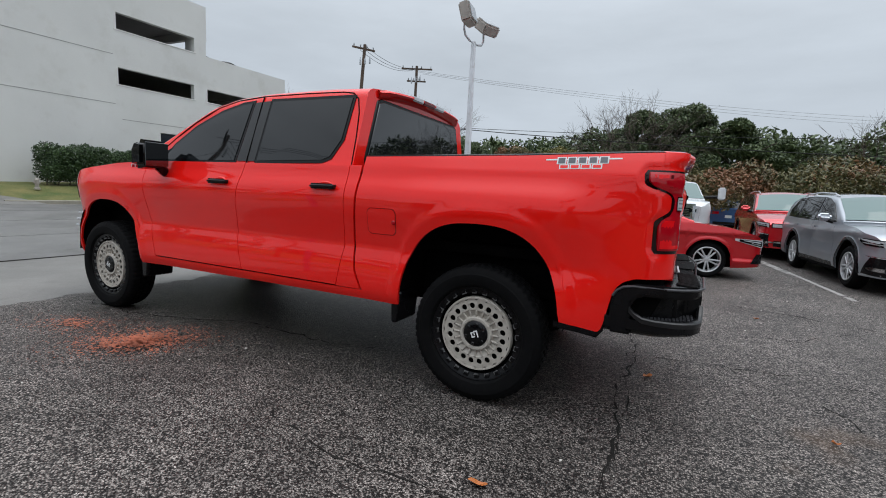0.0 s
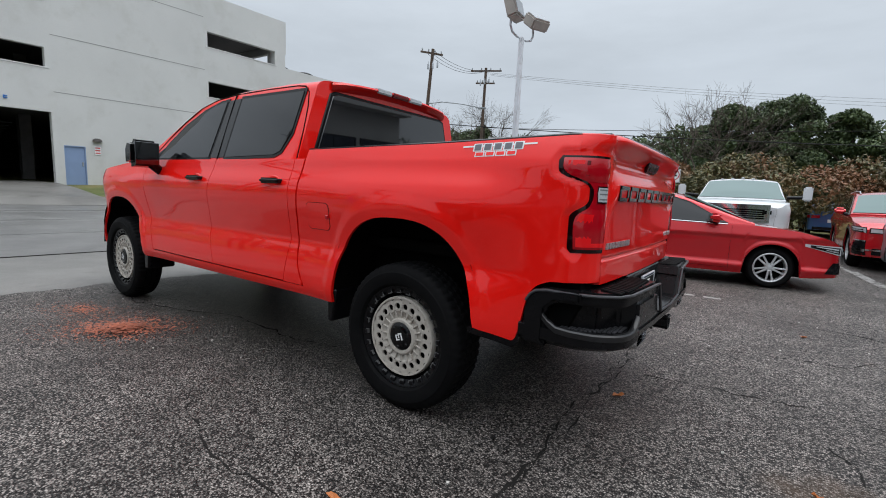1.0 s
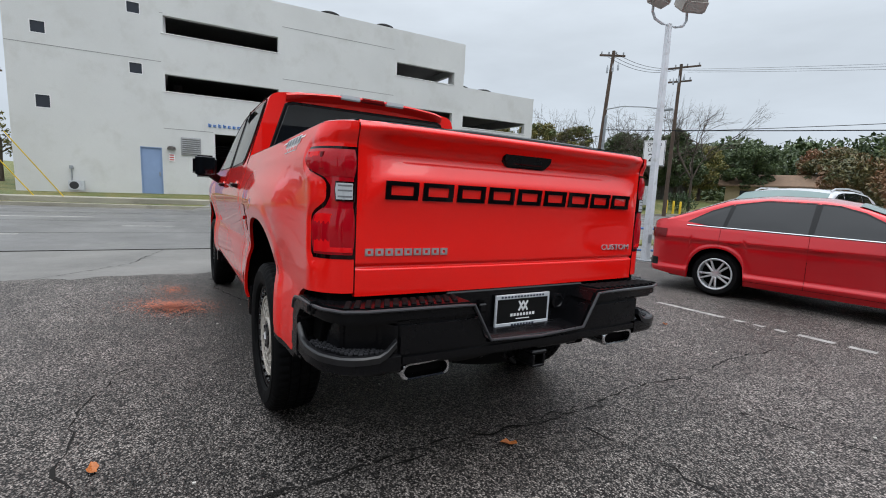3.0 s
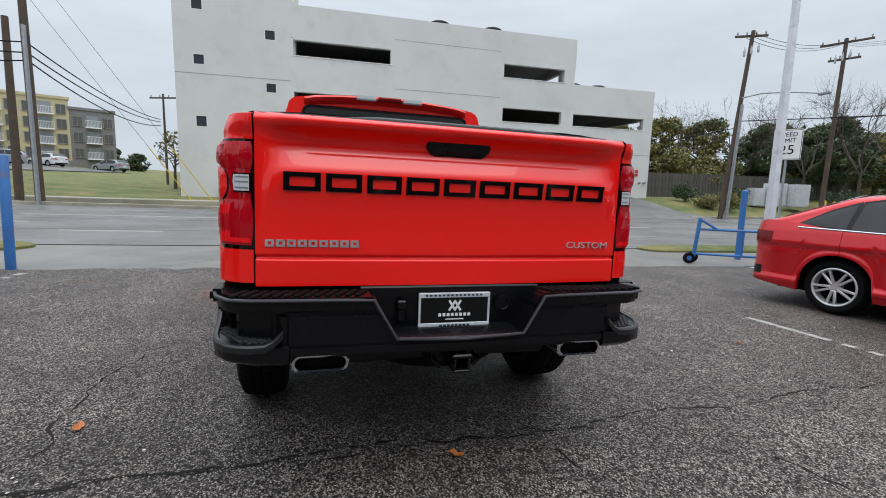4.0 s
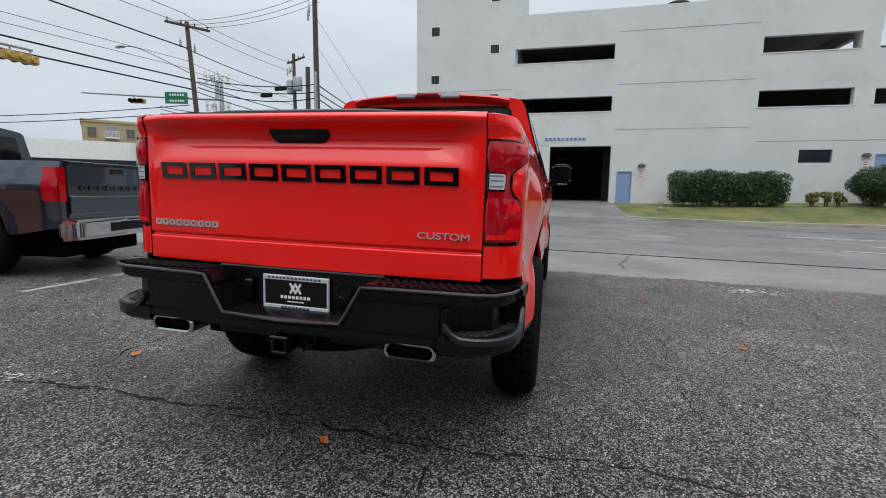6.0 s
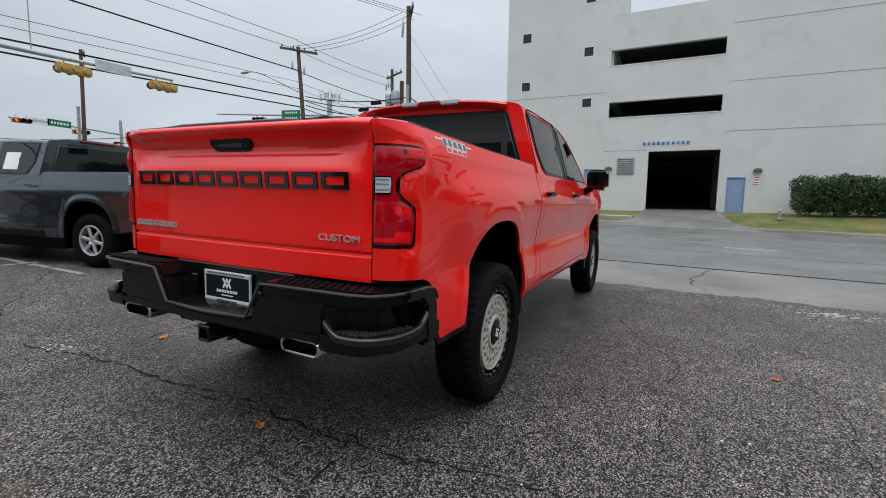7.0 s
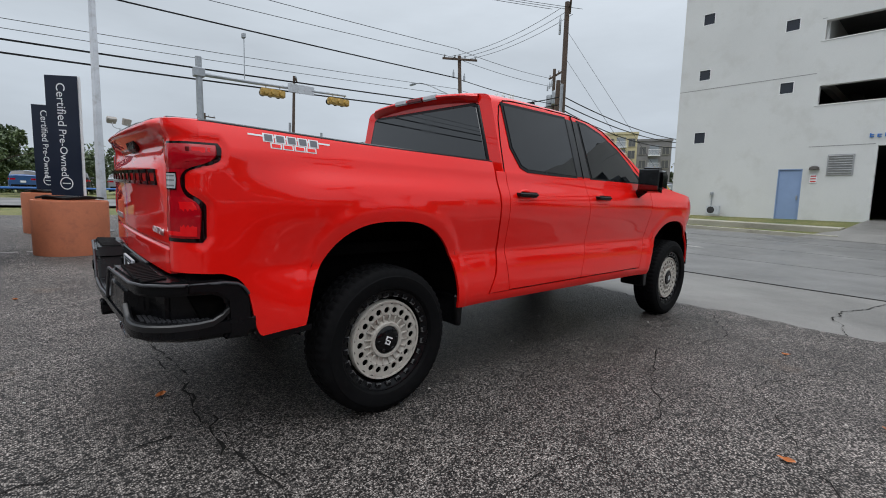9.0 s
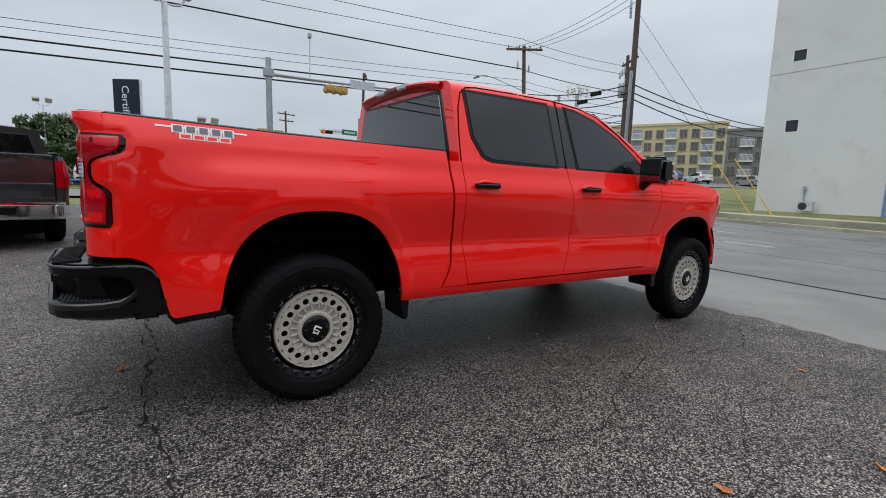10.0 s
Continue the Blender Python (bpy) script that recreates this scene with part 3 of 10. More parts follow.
for h in small_windows:
    bm = bmesh.new()
    a, b, c, d = h
    for q in ((a, b, c, c + 0.028), (a, b, d - 0.028, d), (a, a + 0.028, c + 0.028, d - 0.028), (b - 0.028, b, c + 0.028, d - 0.028)):
        box(bm, FACE - 0.10, FACE + 0.006, *q)
    fr = part("window_frame", bm, SIGN_WHITE, garage, smooth=0)
    bm = bmesh.new()
    box(bm, FACE - 0.06, FACE - 0.045, a + 0.028, b - 0.028, c + 0.028, d - 0.028)
    part("pane", bm, PANE_DARK, fr, smooth=0)
for (a, b, c, d), base in ((doors_in[1], 0.42), (doors_in[2], 0.40), ((16.55, 17.45, 0, 3.17), 1.02)):
    bm = bmesh.new()
    box(bm, FACE - 0.12, FACE - 0.05, a + 0.04, b - 0.04, base, d - 0.04, 0.006, 1)
    dr = part("door", bm, DOOR_BLUE, garage, "flat pale blue steel door")
    bm = bmesh.new()
    for q in ((a, a + 0.04, base, d), (b - 0.04, b, base, d), (a + 0.04, b - 0.04, d - 0.04, d)):
        box(bm, FACE - 0.14, FACE + 0.006, *q)
    part("door_frame", bm, DOOR_BLUE, dr, smooth=0)
    bm = bmesh.new()
    box(bm, FACE - 0.05, FACE - 0.01, b - 0.16, b - 0.10, base + 0.95, base + 1.15, 0.01, 1)
    part("door_handle", bm, STEEL_GALV, dr)
bm = bmesh.new()
box(bm, FACE - 0.2, FACE - 0.12, 13.24, 14.66, 2.78, 3.36)
part("window_pane", bm, PANE_DARK, garage, smooth=0)
# roller door housings and vehicle lights deep inside are dark; slats show near the head of the opening
for k in range(6):
    bm = bmesh.new()
    box(bm, FACE - 5.0 - 0.6 * k, FACE - 4.9 - 0.6 * k, 0.9, 3.6, 3.35 - 0.12 * k, 3.40 - 0.12 * k)
    part("ceiling_rail", bm, GREY_PLASTIC, garage, smooth=0)
bm = bmesh.new()
box(bm, FACE - 0.03, FACE + 0.05, -1.02, -0.10, 2.48, 3.40, 0.01, 1)
vent = part("louvre_vent", bm, VENT_GREY, garage, "grey louvred wall vent")
for k in range(8):
    bm = bmesh.new()
    box(bm, -0.01, 0.03, -0.40, 0.40, -0.045, 0.045, 0, m=pose(FACE + 0.05, -0.56, 2.58 + 0.105 * k, 0, 35, 0))
    part("slat", bm, VENT_GREY, vent, smooth=0)
# unreadable maker's lettering over the entrance, as plain bars
lets = thing("wall_lettering", pose(FACE + 0.02, 0, 4.13), "small blue raised letters over the garage entrance", "sign")
for k in range(10):
    bm = bmesh.new()
    y = 0.28 + 0.235 * k
    hgt = 0.13 if k in (0, 2, 3) else 0.10
    box(bm, -0.02, 0.03, y, y + 0.045, -0.08, -0.08 + hgt * 1.3, 0.004, 1)
    box(bm, -0.018, 0.028, y + 0.045, y + 0.135, -0.08, -0.045, 0.004, 1)
    box(bm, -0.018, 0.028, y + 0.045, y + 0.135, 0.01, 0.045, 0.004, 1)
    part("letter_bar", bm, SIGN_BLUE, lets)
for y, z, base in ((5.62, 2.55, 0), (16.15, 3.05, 0), (-1.45, 2.75, 0)):
    lamp = thing("wall_lamp", pose(FACE, y, z), "half-round bronze wall lamp on the stucco", "wall lamp", "wall lamps")
    bm = bmesh.new()
    lathe(bm, [(0.0, 0.16), (0.10, 0.15), (0.17, 0.10), (0.20, 0.0), (0.0, 0.0)], 16, "z", (0.05, 0, 0))
    part("hood", bm, LAMP_BRONZE, lamp)
    bm = bmesh.new()
    box(bm, 0.0, 0.03, -0.13, 0.13, -0.62, -0.22, 0.004, 1)
    sg = thing("wall_notice", pose(FACE + 0.002, y, z), "small white and red notice on the wall", "sign", "wall notices")
    part("board", bm, SIGN_WHITE, sg)
    bm = bmesh.new()
    for k in range(3):
        box(bm, 0.03, 0.034, -0.10, 0.10, -0.32 - 0.12 * k, -0.27 - 0.12 * k)
    part("printed_bars", bm, SIGN_RED, sg)
for x, y, z in ((-3, 7.2, 11.05), (-3, 10.8, 11.05), (-5, 4.2, 11.05), (-4, 17.2, 8.2), (-4, 19.3, 8.2), (-6, 21.2, 8.2)):
    v = thing("roof_ventilator", pose(FACE + x * 0.55, y, z + 0.12), "round black roof ventilator on the parapet line", "ventilator", "roof ventilators")
    bm = bmesh.new()
    lathe(bm, [(0.0, 0.55), (0.45, 0.52), (0.65, 0.42), (0.68, 0.30), (0.45, 0.28), (0.42, -0.9)], 18, "z")
    part("cap", bm, SIGN_BLACK, v)


# ---- vehicles ----
# Vehicle axes: x to the rear, y to its right, z up; the origin lies on the ground under the rear axle's middle.
class Shape:
    """Sizes of a vehicle and the surface of its flanks."""

    def __init__(self, W, xf, xr, rf, df, rr, dr, r, flare, soft, rocker, crown, lean, handle_z, sill, arches, deck, prof, roof, cab, belt, shield=None, backlight=None, edge=0.035, nz=14):
        self.W, self.xf, self.xr, self.rf, self.df, self.rr, self.dr, self.r = W, xf, xr, rf, df, rr, dr, r
        self.flare, self.soft, self.rocker, self.crown, self.lean, self.handle_z = flare, soft, rocker, crown, lean, handle_z
        self.sill, self.arches, self.deck, self.prof, self.roof, self.cab, self.belt = sill, arches, deck, prof, roof, cab, belt
        self.shield, self.backlight, self.edge, self.nz = shield, backlight, edge, nz

    def half(self, x):
        """Half width in plan, drawn in at the corners."""
        w = self.W
        f = clamp((self.xf + self.rf - x) / self.rf, 0, 1)
        r = clamp((x - (self.xr - self.rr)) / self.rr, 0, 1)
        w -= self.df * (1 - math.sqrt(max(0.0, 1 - f ** 2.2))) + self.dr * (1 - math.sqrt(max(0.0, 1 - r ** 2.6)))
        return w

    def arch(self, x, grow=0.0):
        """Height of the lower edge of the flank at x: the sill, or the wheel arch."""
        z = soft_tab(self.sill, x, 0.02)
        for c, a, top, n in self.arches:
            d = abs(x - c) / (a + grow)
            if d < 1:
                z = max(z, self.r + (top + grow - self.r) * (1 - d ** n) ** (1 / n) if d < 1 else z)
        return z

    def top(self, x):
        return soft_tab(self.deck, x, self.soft)

    def flank(self, x, z):
        """y of the right flank at x and z."""
        y = self.half(x) - self.W + soft_tab(self.prof, z, self.edge)
        for c, a, top, n in self.arches:
            d = ((abs(x - c) / a) ** n + (max(0.0, z - self.r) / (top - self.r)) ** n) ** (1 / n)
            y += self.flare * (1 - smooth01((d - 1.05) / 0.13))
        return y


def copy_shape(sh, deck):
    """Another vehicle of the same build with another line of bonnet and bed."""
    return Shape(sh.W, sh.xf, sh.xr, sh.rf, sh.df, sh.rr, sh.dr, sh.r, sh.flare, sh.soft, sh.rocker, sh.crown, sh.lean, sh.handle_z, sh.sill, sh.arches, deck, sh.prof, sh.roof, sh.cab, sh.belt, sh.shield, sh.backlight, sh.edge, sh.nz)


def rim_grid(bm, rows, depth, edge=(1, 1, 1, 1)):
    """A panel from rows of points, its outer edges folded in by depth towards y = 0."""
    def fold(p):
        return (p[0], p[1] - math.copysign(depth, p[1]), p[2])
    rows = [[tuple(p) for p in r] for r in rows]
    rows = [[fold(r[0])] + r + [fold(r[-1])] for r in rows]
    rows = [[fold(p) for p in rows[0]]] + rows + [[fold(p) for p in rows[-1]]]
    rows[0][0], rows[0][-1], rows[-1][0], rows[-1][-1] = rows[1][0], rows[1][-1], rows[-2][0], rows[-2][-1]
    faces(bm, rows)
    bmesh.ops.remove_doubles(bm, verts=bm.verts, dist=1e-5)


def flank_panel(sh, side, x0, x1, z0, z1, nx, nz, out=0.0, depth=0.018):
    """A panel of the flank. x0, x1: functions of z; z0, z1: functions of x."""
    rows = []
    pw = 10 if nx >= 60 else 1
    for i in range(nx + 1):
        u = i / nx
        row = []
        for j in range(nz + 1):
            v = j / nz
            x, z = x0(0.9) + (x1(0.9) - x0(0.9)) * u, 0.9
            for _ in range(4):
                z = z0(x) + (z1(x) - z0(x)) * v
                x = x0(0.9) + (x1(0.9) - x0(0.9)) * u + (x0(z) - x0(0.9)) * (1 - u) ** pw + (x1(z) - x1(0.9)) * u ** pw
            row.append((x, side * (sh.flank(x, z) + out), z))
        rows.append(row)
    bm = bmesh.new()
    rim_grid(bm, rows, depth)
    bmesh.ops.recalc_face_normals(bm, faces=bm.faces)
    return bm


def const(v):
    return lambda _: v


def cross_section(sh, x, n=9):
    """Upper cab section at x, from the left belt over the roof to the right belt."""
    zb, zr = sh.belt(x) - 0.01, soft_tab(sh.roof, x, 0.05)
    zr = max(zr, zb + 0.012)
    yb = sh.flank(x, zb) - 0.012
    h = zr - zb
    lean, rad = sh.lean, min(0.075, h * 0.45)
    pts = [(yb, zb)]
    for k in range(1, 5):
        z = zb + (h - rad) * k / 4
        pts.append((yb - lean * (z - zb), z))
    y0 = pts[-1][0]
    for k in range(1, 5):
        a = math.pi / 2 * k / 4
        pts.append((y0 - rad * 1.35 * (1 - math.cos(a)), zr - rad + rad * math.sin(a)))
    y1 = pts[-1][0]
    crown = min(sh.crown, h * 0.25)
    for k in range(1, n):
        q = 1 - k / n
        pts.append((y1 * q, zr + crown * (1 - q * q)))
    half = [(x, y, z) for y, z in pts]
    return [(x, -y, z) for _, y, z in half] + [(x, 0.0, zr + crown)] + half[::-1]


def glass_y(sh, x, z):
    zb = sh.belt(x) - 0.01
    return sh.flank(x, zb) - 0.012 - sh.lean * (z - zb)


def side_plate(sh, side, pts, out, depth=0.012, seg=6):
    """A plate lying on the cab's side, drawn by (x, z) corners."""
    bm = bmesh.new()
    dense = []
    for (xa, za), (xb, zb) in zip(pts, pts[1:] + pts[:1]):
        for k in range(seg):
            dense.append((xa + (xb - xa) * k / seg, za + (zb - za) * k / seg))
    vs = [bm.verts.new((x, side * (glass_y(sh, x, z) + out), z)) for x, z in dense]
    back = [bm.verts.new((x, side * (glass_y(sh, x, z) + out - depth), z)) for x, z in dense]
    n = len(vs)
    cx, cz = sum(p[0] for p in dense) / n, sum(p[1] for p in dense) / n
    mid_v = bm.verts.new((cx, side * (glass_y(sh, cx, cz) + out + 0.004), cz))
    for i in range(n):
        j = (i + 1) % n
        bm.faces.new((vs[i], vs[j], mid_v))
        bm.faces.new((back[i], back[j], vs[j], vs[i]))
    bmesh.ops.recalc_face_normals(bm, faces=bm.faces)
    return bm


def inset_poly(pts, d):
    """Moves the sides of a polygon inwards by d."""
    out, n = [], len(pts)
    area = sum(pts[i][0] * pts[(i + 1) % n][1] - pts[(i + 1) % n][0] * pts[i][1] for i in range(n))
    s = 1 if area > 0 else -1
    for i in range(n):
        a, b, c = Vector(pts[i - 1]), Vector(pts[i]), Vector(pts[(i + 1) % n])
        e, f = (b - a).normalized(), (c - b).normalized()
        n1, n2 = Vector((-e.y, e.x)) * s, Vector((-f.y, f.x)) * s
        k = (n1 + n2)
        k = k / max(0.35, k.dot(n1))
        out.append(tuple(b + k * d))
    return out


def tyre_mesh(r, w, rim, knobs=0):
    """A tyre about the y axis, its outer face at y = 0 and its body towards -y."""
    bm = bmesh.new()
    k = w
    prof = [(rim, -0.022), (rim + 0.012, -0.006), (rim + (r - rim) * 0.35, 0.004), (rim + (r - rim) * 0.62, 0.002), (r - 0.035, -0.012), (r - 0.012, -0.032), (r - 0.002, -0.060),
            (r, -k * 0.5), (r - 0.002, -k + 0.06), (r - 0.012, -k + 0.032), (r - 0.04, -k + 0.01), (rim + 0.02, -k + 0.006), (rim, -k + 0.02)]
    if not knobs:
        lathe(bm, prof, 56)
        return bm
    # (radius, along, band): bands are rows of blocks, cut by turns along the tread
    cut = [(rim, -0.022, None), (rim + 0.012, -0.006, None), (rim + (r - rim) * 0.35, 0.004, None), (rim + (r - rim) * 0.60, 0.004, None), (r - 0.046, -0.001, None), (r - 0.040, -0.002, 4), (r - 0.018, -0.012, 4), (r - 0.008, -0.022, 0), (r - 0.003, -0.038, 0), (r - 0.001, -0.072, 0), (r - 0.010, -0.076, None)]
    for band, lo, hi in ((1, 0.082, k * 0.5 - 0.004), (2, k * 0.5 + 0.004, k - 0.082)):
        cut += [(r - 0.010, -lo + 0.001, None), (r, -lo - 0.001, band), (r + 0.001, -(lo + hi) / 2, band), (r, -hi + 0.001, band), (r - 0.010, -hi - 0.001, None)]
    cut += [(r - 0.010, -k + 0.076, None), (r - 0.001, -k + 0.072, 3), (r - 0.010, -k + 0.030, 3), (r - 0.04, -k + 0.01, None), (rim + 0.02, -k + 0.006, None), (rim, -k + 0.02, None)]
    seg = knobs * 3
    rows = []
    for i in range(seg):
        t = 2 * math.pi * i / seg
        row = []
        for rr, yy, band in cut:
            if band is not None and (i + (0, 1, 2, 1, 0)[band]) % 3 == 0:
                rr -= (0.007, 0.008, 0.008, 0.007, 0.004)[band]
            row.append((rr * math.cos(t), yy, rr * math.sin(t)))
        rows.append(row)
    vs = [[bm.verts.new(p) for p in row] for row in rows]
    for i in range(seg):
        p, q = vs[i], vs[(i + 1) % seg]
        for j in range(len(cut) - 1):
            bm.faces.new((p[j], p[j + 1], q[j + 1], q[j]))
    bmesh.ops.recalc_face_normals(bm, faces=bm.faces)
    return bm


def spoke_rim(r, spokes, width=0.055, twin=True):
    """An alloy rim with paired spokes and a barrel behind."""
    bm = bmesh.new()
    lathe(bm, [(r, -0.025), (r, -0.004), (r - 0.008, 0.0), (r - 0.022, -0.006), (r - 0.030, -0.05), (r - 0.045, -0.19)], 40)
    lathe(bm, [(0.0, -0.018), (0.030, -0.018), (0.055, -0.024), (0.066, -0.04), (0.066, -0.08)], 24)
    for i in range(spokes):
        a = 360.0 * i / spokes
        for s in ((-1, 1) if twin else (0,)):
            m = pose(0, 0, 0, 0, a, 0)
            w = width * (0.80 if twin else 1.0) * 0.5
            o = s * width * 0.48
            pts = [(0.04, o * 0.35 - w * 0.55), (r - 0.015, o * 1.3 - w * 0.5), (r - 0.015, o * 1.3 + w * 0.5), (0.04, o * 0.35 + w * 0.55)]
            b2 = bmesh.new()
            prism(b2, pts, -0.045, -0.012, "y", 0.006, 1)
            bmesh.ops.transform(b2, matrix=m, verts=b2.verts)
            tmp = bpy.data.meshes.new("spoke")
            b2.to_mesh(tmp)
            b2.free()
            bm.from_mesh(tmp)
            bpy.data.meshes.remove(tmp)
    return bm


def disc(r, y, seg=32, depth=0.02):
    bm = bmesh.new()
    lathe(bm, [(0.0, y), (r, y), (r, y - depth), (0.0, y - depth)], seg)
    return bm


def wheel_at(parent, name, r, w, rim_r, x, y, z, side, tyre_me, rim_me, extra=(), turn=0.0, proud=0.0):
    """One wheel with its tyre and rim, outer face at |y|; extra: more (name, mesh, label)."""
    wh = new(name)
    wh.parent = parent
    wh.matrix_local = pose(x, y, z, 0, 0, 0 if side > 0 else 180) @ pose(0, 0, 0, 0, turn, 0)
    same_part("tyre", tyre_me, wh, pose(0, proud, 0))
    same_part("rim", rim_me, wh)
    for nm, me, lb in extra:
        same_part(nm, me, wh, None, lb)
    return wh


def mesh_of(bm, material, name, smooth=35):
    me = bpy.data.meshes.new(name)
    bm.to_mesh(me)
    bm.free()
    for mt in (material if isinstance(material, (list, tuple)) else (material,)):
        me.materials.append(mt)
    me.polygons.foreach_set("use_smooth", [True] * len(me.polygons))
    me.set_sharp_from_angle(angle=radians(smooth))
    return me


def mirror_part(side, x, y, z, size, car, mat_cap, mat_base=None, stalk=0.14):
    """A door mirror with its arm and glass."""
    l, h, d = size
    bm = bmesh.new()
    prism(bm, [(-d * 0.55, -h / 2), (d * 0.45, -h / 2 + 0.02), (d * 0.5, h / 2 - 0.02), (-d * 0.25, h / 2), (-d * 0.6, h * 0.15)], 0, l, "y", 0.040, 5)
    bmesh.ops.transform(bm, matrix=pose(x, y if side > 0 else y, z, 0, 0, 0) @ Matrix.Diagonal((1, side, 1, 1)), verts=bm.verts)
    bmesh.ops.recalc_face_normals(bm, faces=bm.faces)
    cap = part("mirror", bm, mat_cap, car)
    bm = bmesh.new()
    tube(bm, [(x - 0.05, y - side * stalk, z - h * 0.75), (x - 0.03, y - side * 0.01, z - h * 0.5), (x, y + side * 0.05, z - h * 0.35)], 0.04, 8)
    part("mirror_arm", bm, mat_base or mat_cap, cap)
    bm = bmesh.new()
    box(bm, x + d * 0.46, x + d * 0.51, min(y + side * 0.02, y + side * (l - 0.02)), max(y + side * 0.02, y + side * (l - 0.02)), z - h / 2 + 0.03, z + h / 2 - 0.03, 0.002, 1)
    part("mirror_glass", bm, MIRROR, cap)


def end_cap(sh, rear, z0, z1, bulge, ny=14, nz=8, tilt=0.0):
    """The closing face of the body's front or rear between the flanks."""
    xe = sh.xr if rear else sh.xf
    s = 1 if rear else -1
    rows = []
    for j in range(nz + 1):
        z = z0 + (z1 - z0) * j / nz
        y0 = sh.flank(xe - s * 0.001, z)
        rows.append([(xe + s * (bulge * (1 - (2 * i / ny - 1) ** 2) + tilt * (z - z0)), y0 * (2 * i / ny - 1), z) for i in range(ny + 1)])
    bm = bmesh.new()
    faces(bm, rows)
    bmesh.ops.recalc_face_normals(bm, faces=bm.faces)
    return bm


def lid(sh, x0, x1, n, crown, drop=0.0, m=8):
    """A painted upper face (bonnet, boot lid) from flank to flank."""
    rows = []
    for i in range(n + 1):
        x = x0 + (x1 - x0) * i / n
        z = sh.top(x) - drop
        y = sh.flank(x, z) - 0.004
        rows.append([(x, y * (2 * j / m - 1), z + crown * (1 - (2 * j / m - 1) ** 4)) for j in range(m + 1)])
    bm = bmesh.new()
    faces(bm, rows)
    bmesh.ops.recalc_face_normals(bm, faces=bm.faces)
    if sum(f.normal.z for f in bm.faces) < 0:
        bmesh.ops.reverse_faces(bm, faces=bm.faces)
    return bm


def wheel_well(sh, parent, c, a, top, inner=0.30):
    for side in (-1, 1):
        bm = bmesh.new()
        y0, y1 = side * (sh.W - 0.03), side * (sh.W - inner - 0.06)
        rows = []
        for k in range(13):
            t = math.pi * k / 12
            rows.append([(c + (a + 0.02) * math.cos(t), y, sh.r * 1.25 + (top - sh.r * 1.25 + 0.02) * max(0.0, math.sin(t)) ** 0.6) for y in (y0, y1)])
        faces(bm, rows)
        ring = [bm.verts.new((c + (a + 0.02) * math.cos(math.pi * k / 12), y1, sh.r * 1.25 + (top - sh.r * 1.25 + 0.02) * max(0.0, math.sin(math.pi * k / 12)) ** 0.6)) for k in range(13)]
        bm.faces.new(ring)
        part("wheel_well", bm, UNDER, parent)


BRAKE_DISC = mesh_of(disc(0.19, -0.085), UNDER, "brake_disc")


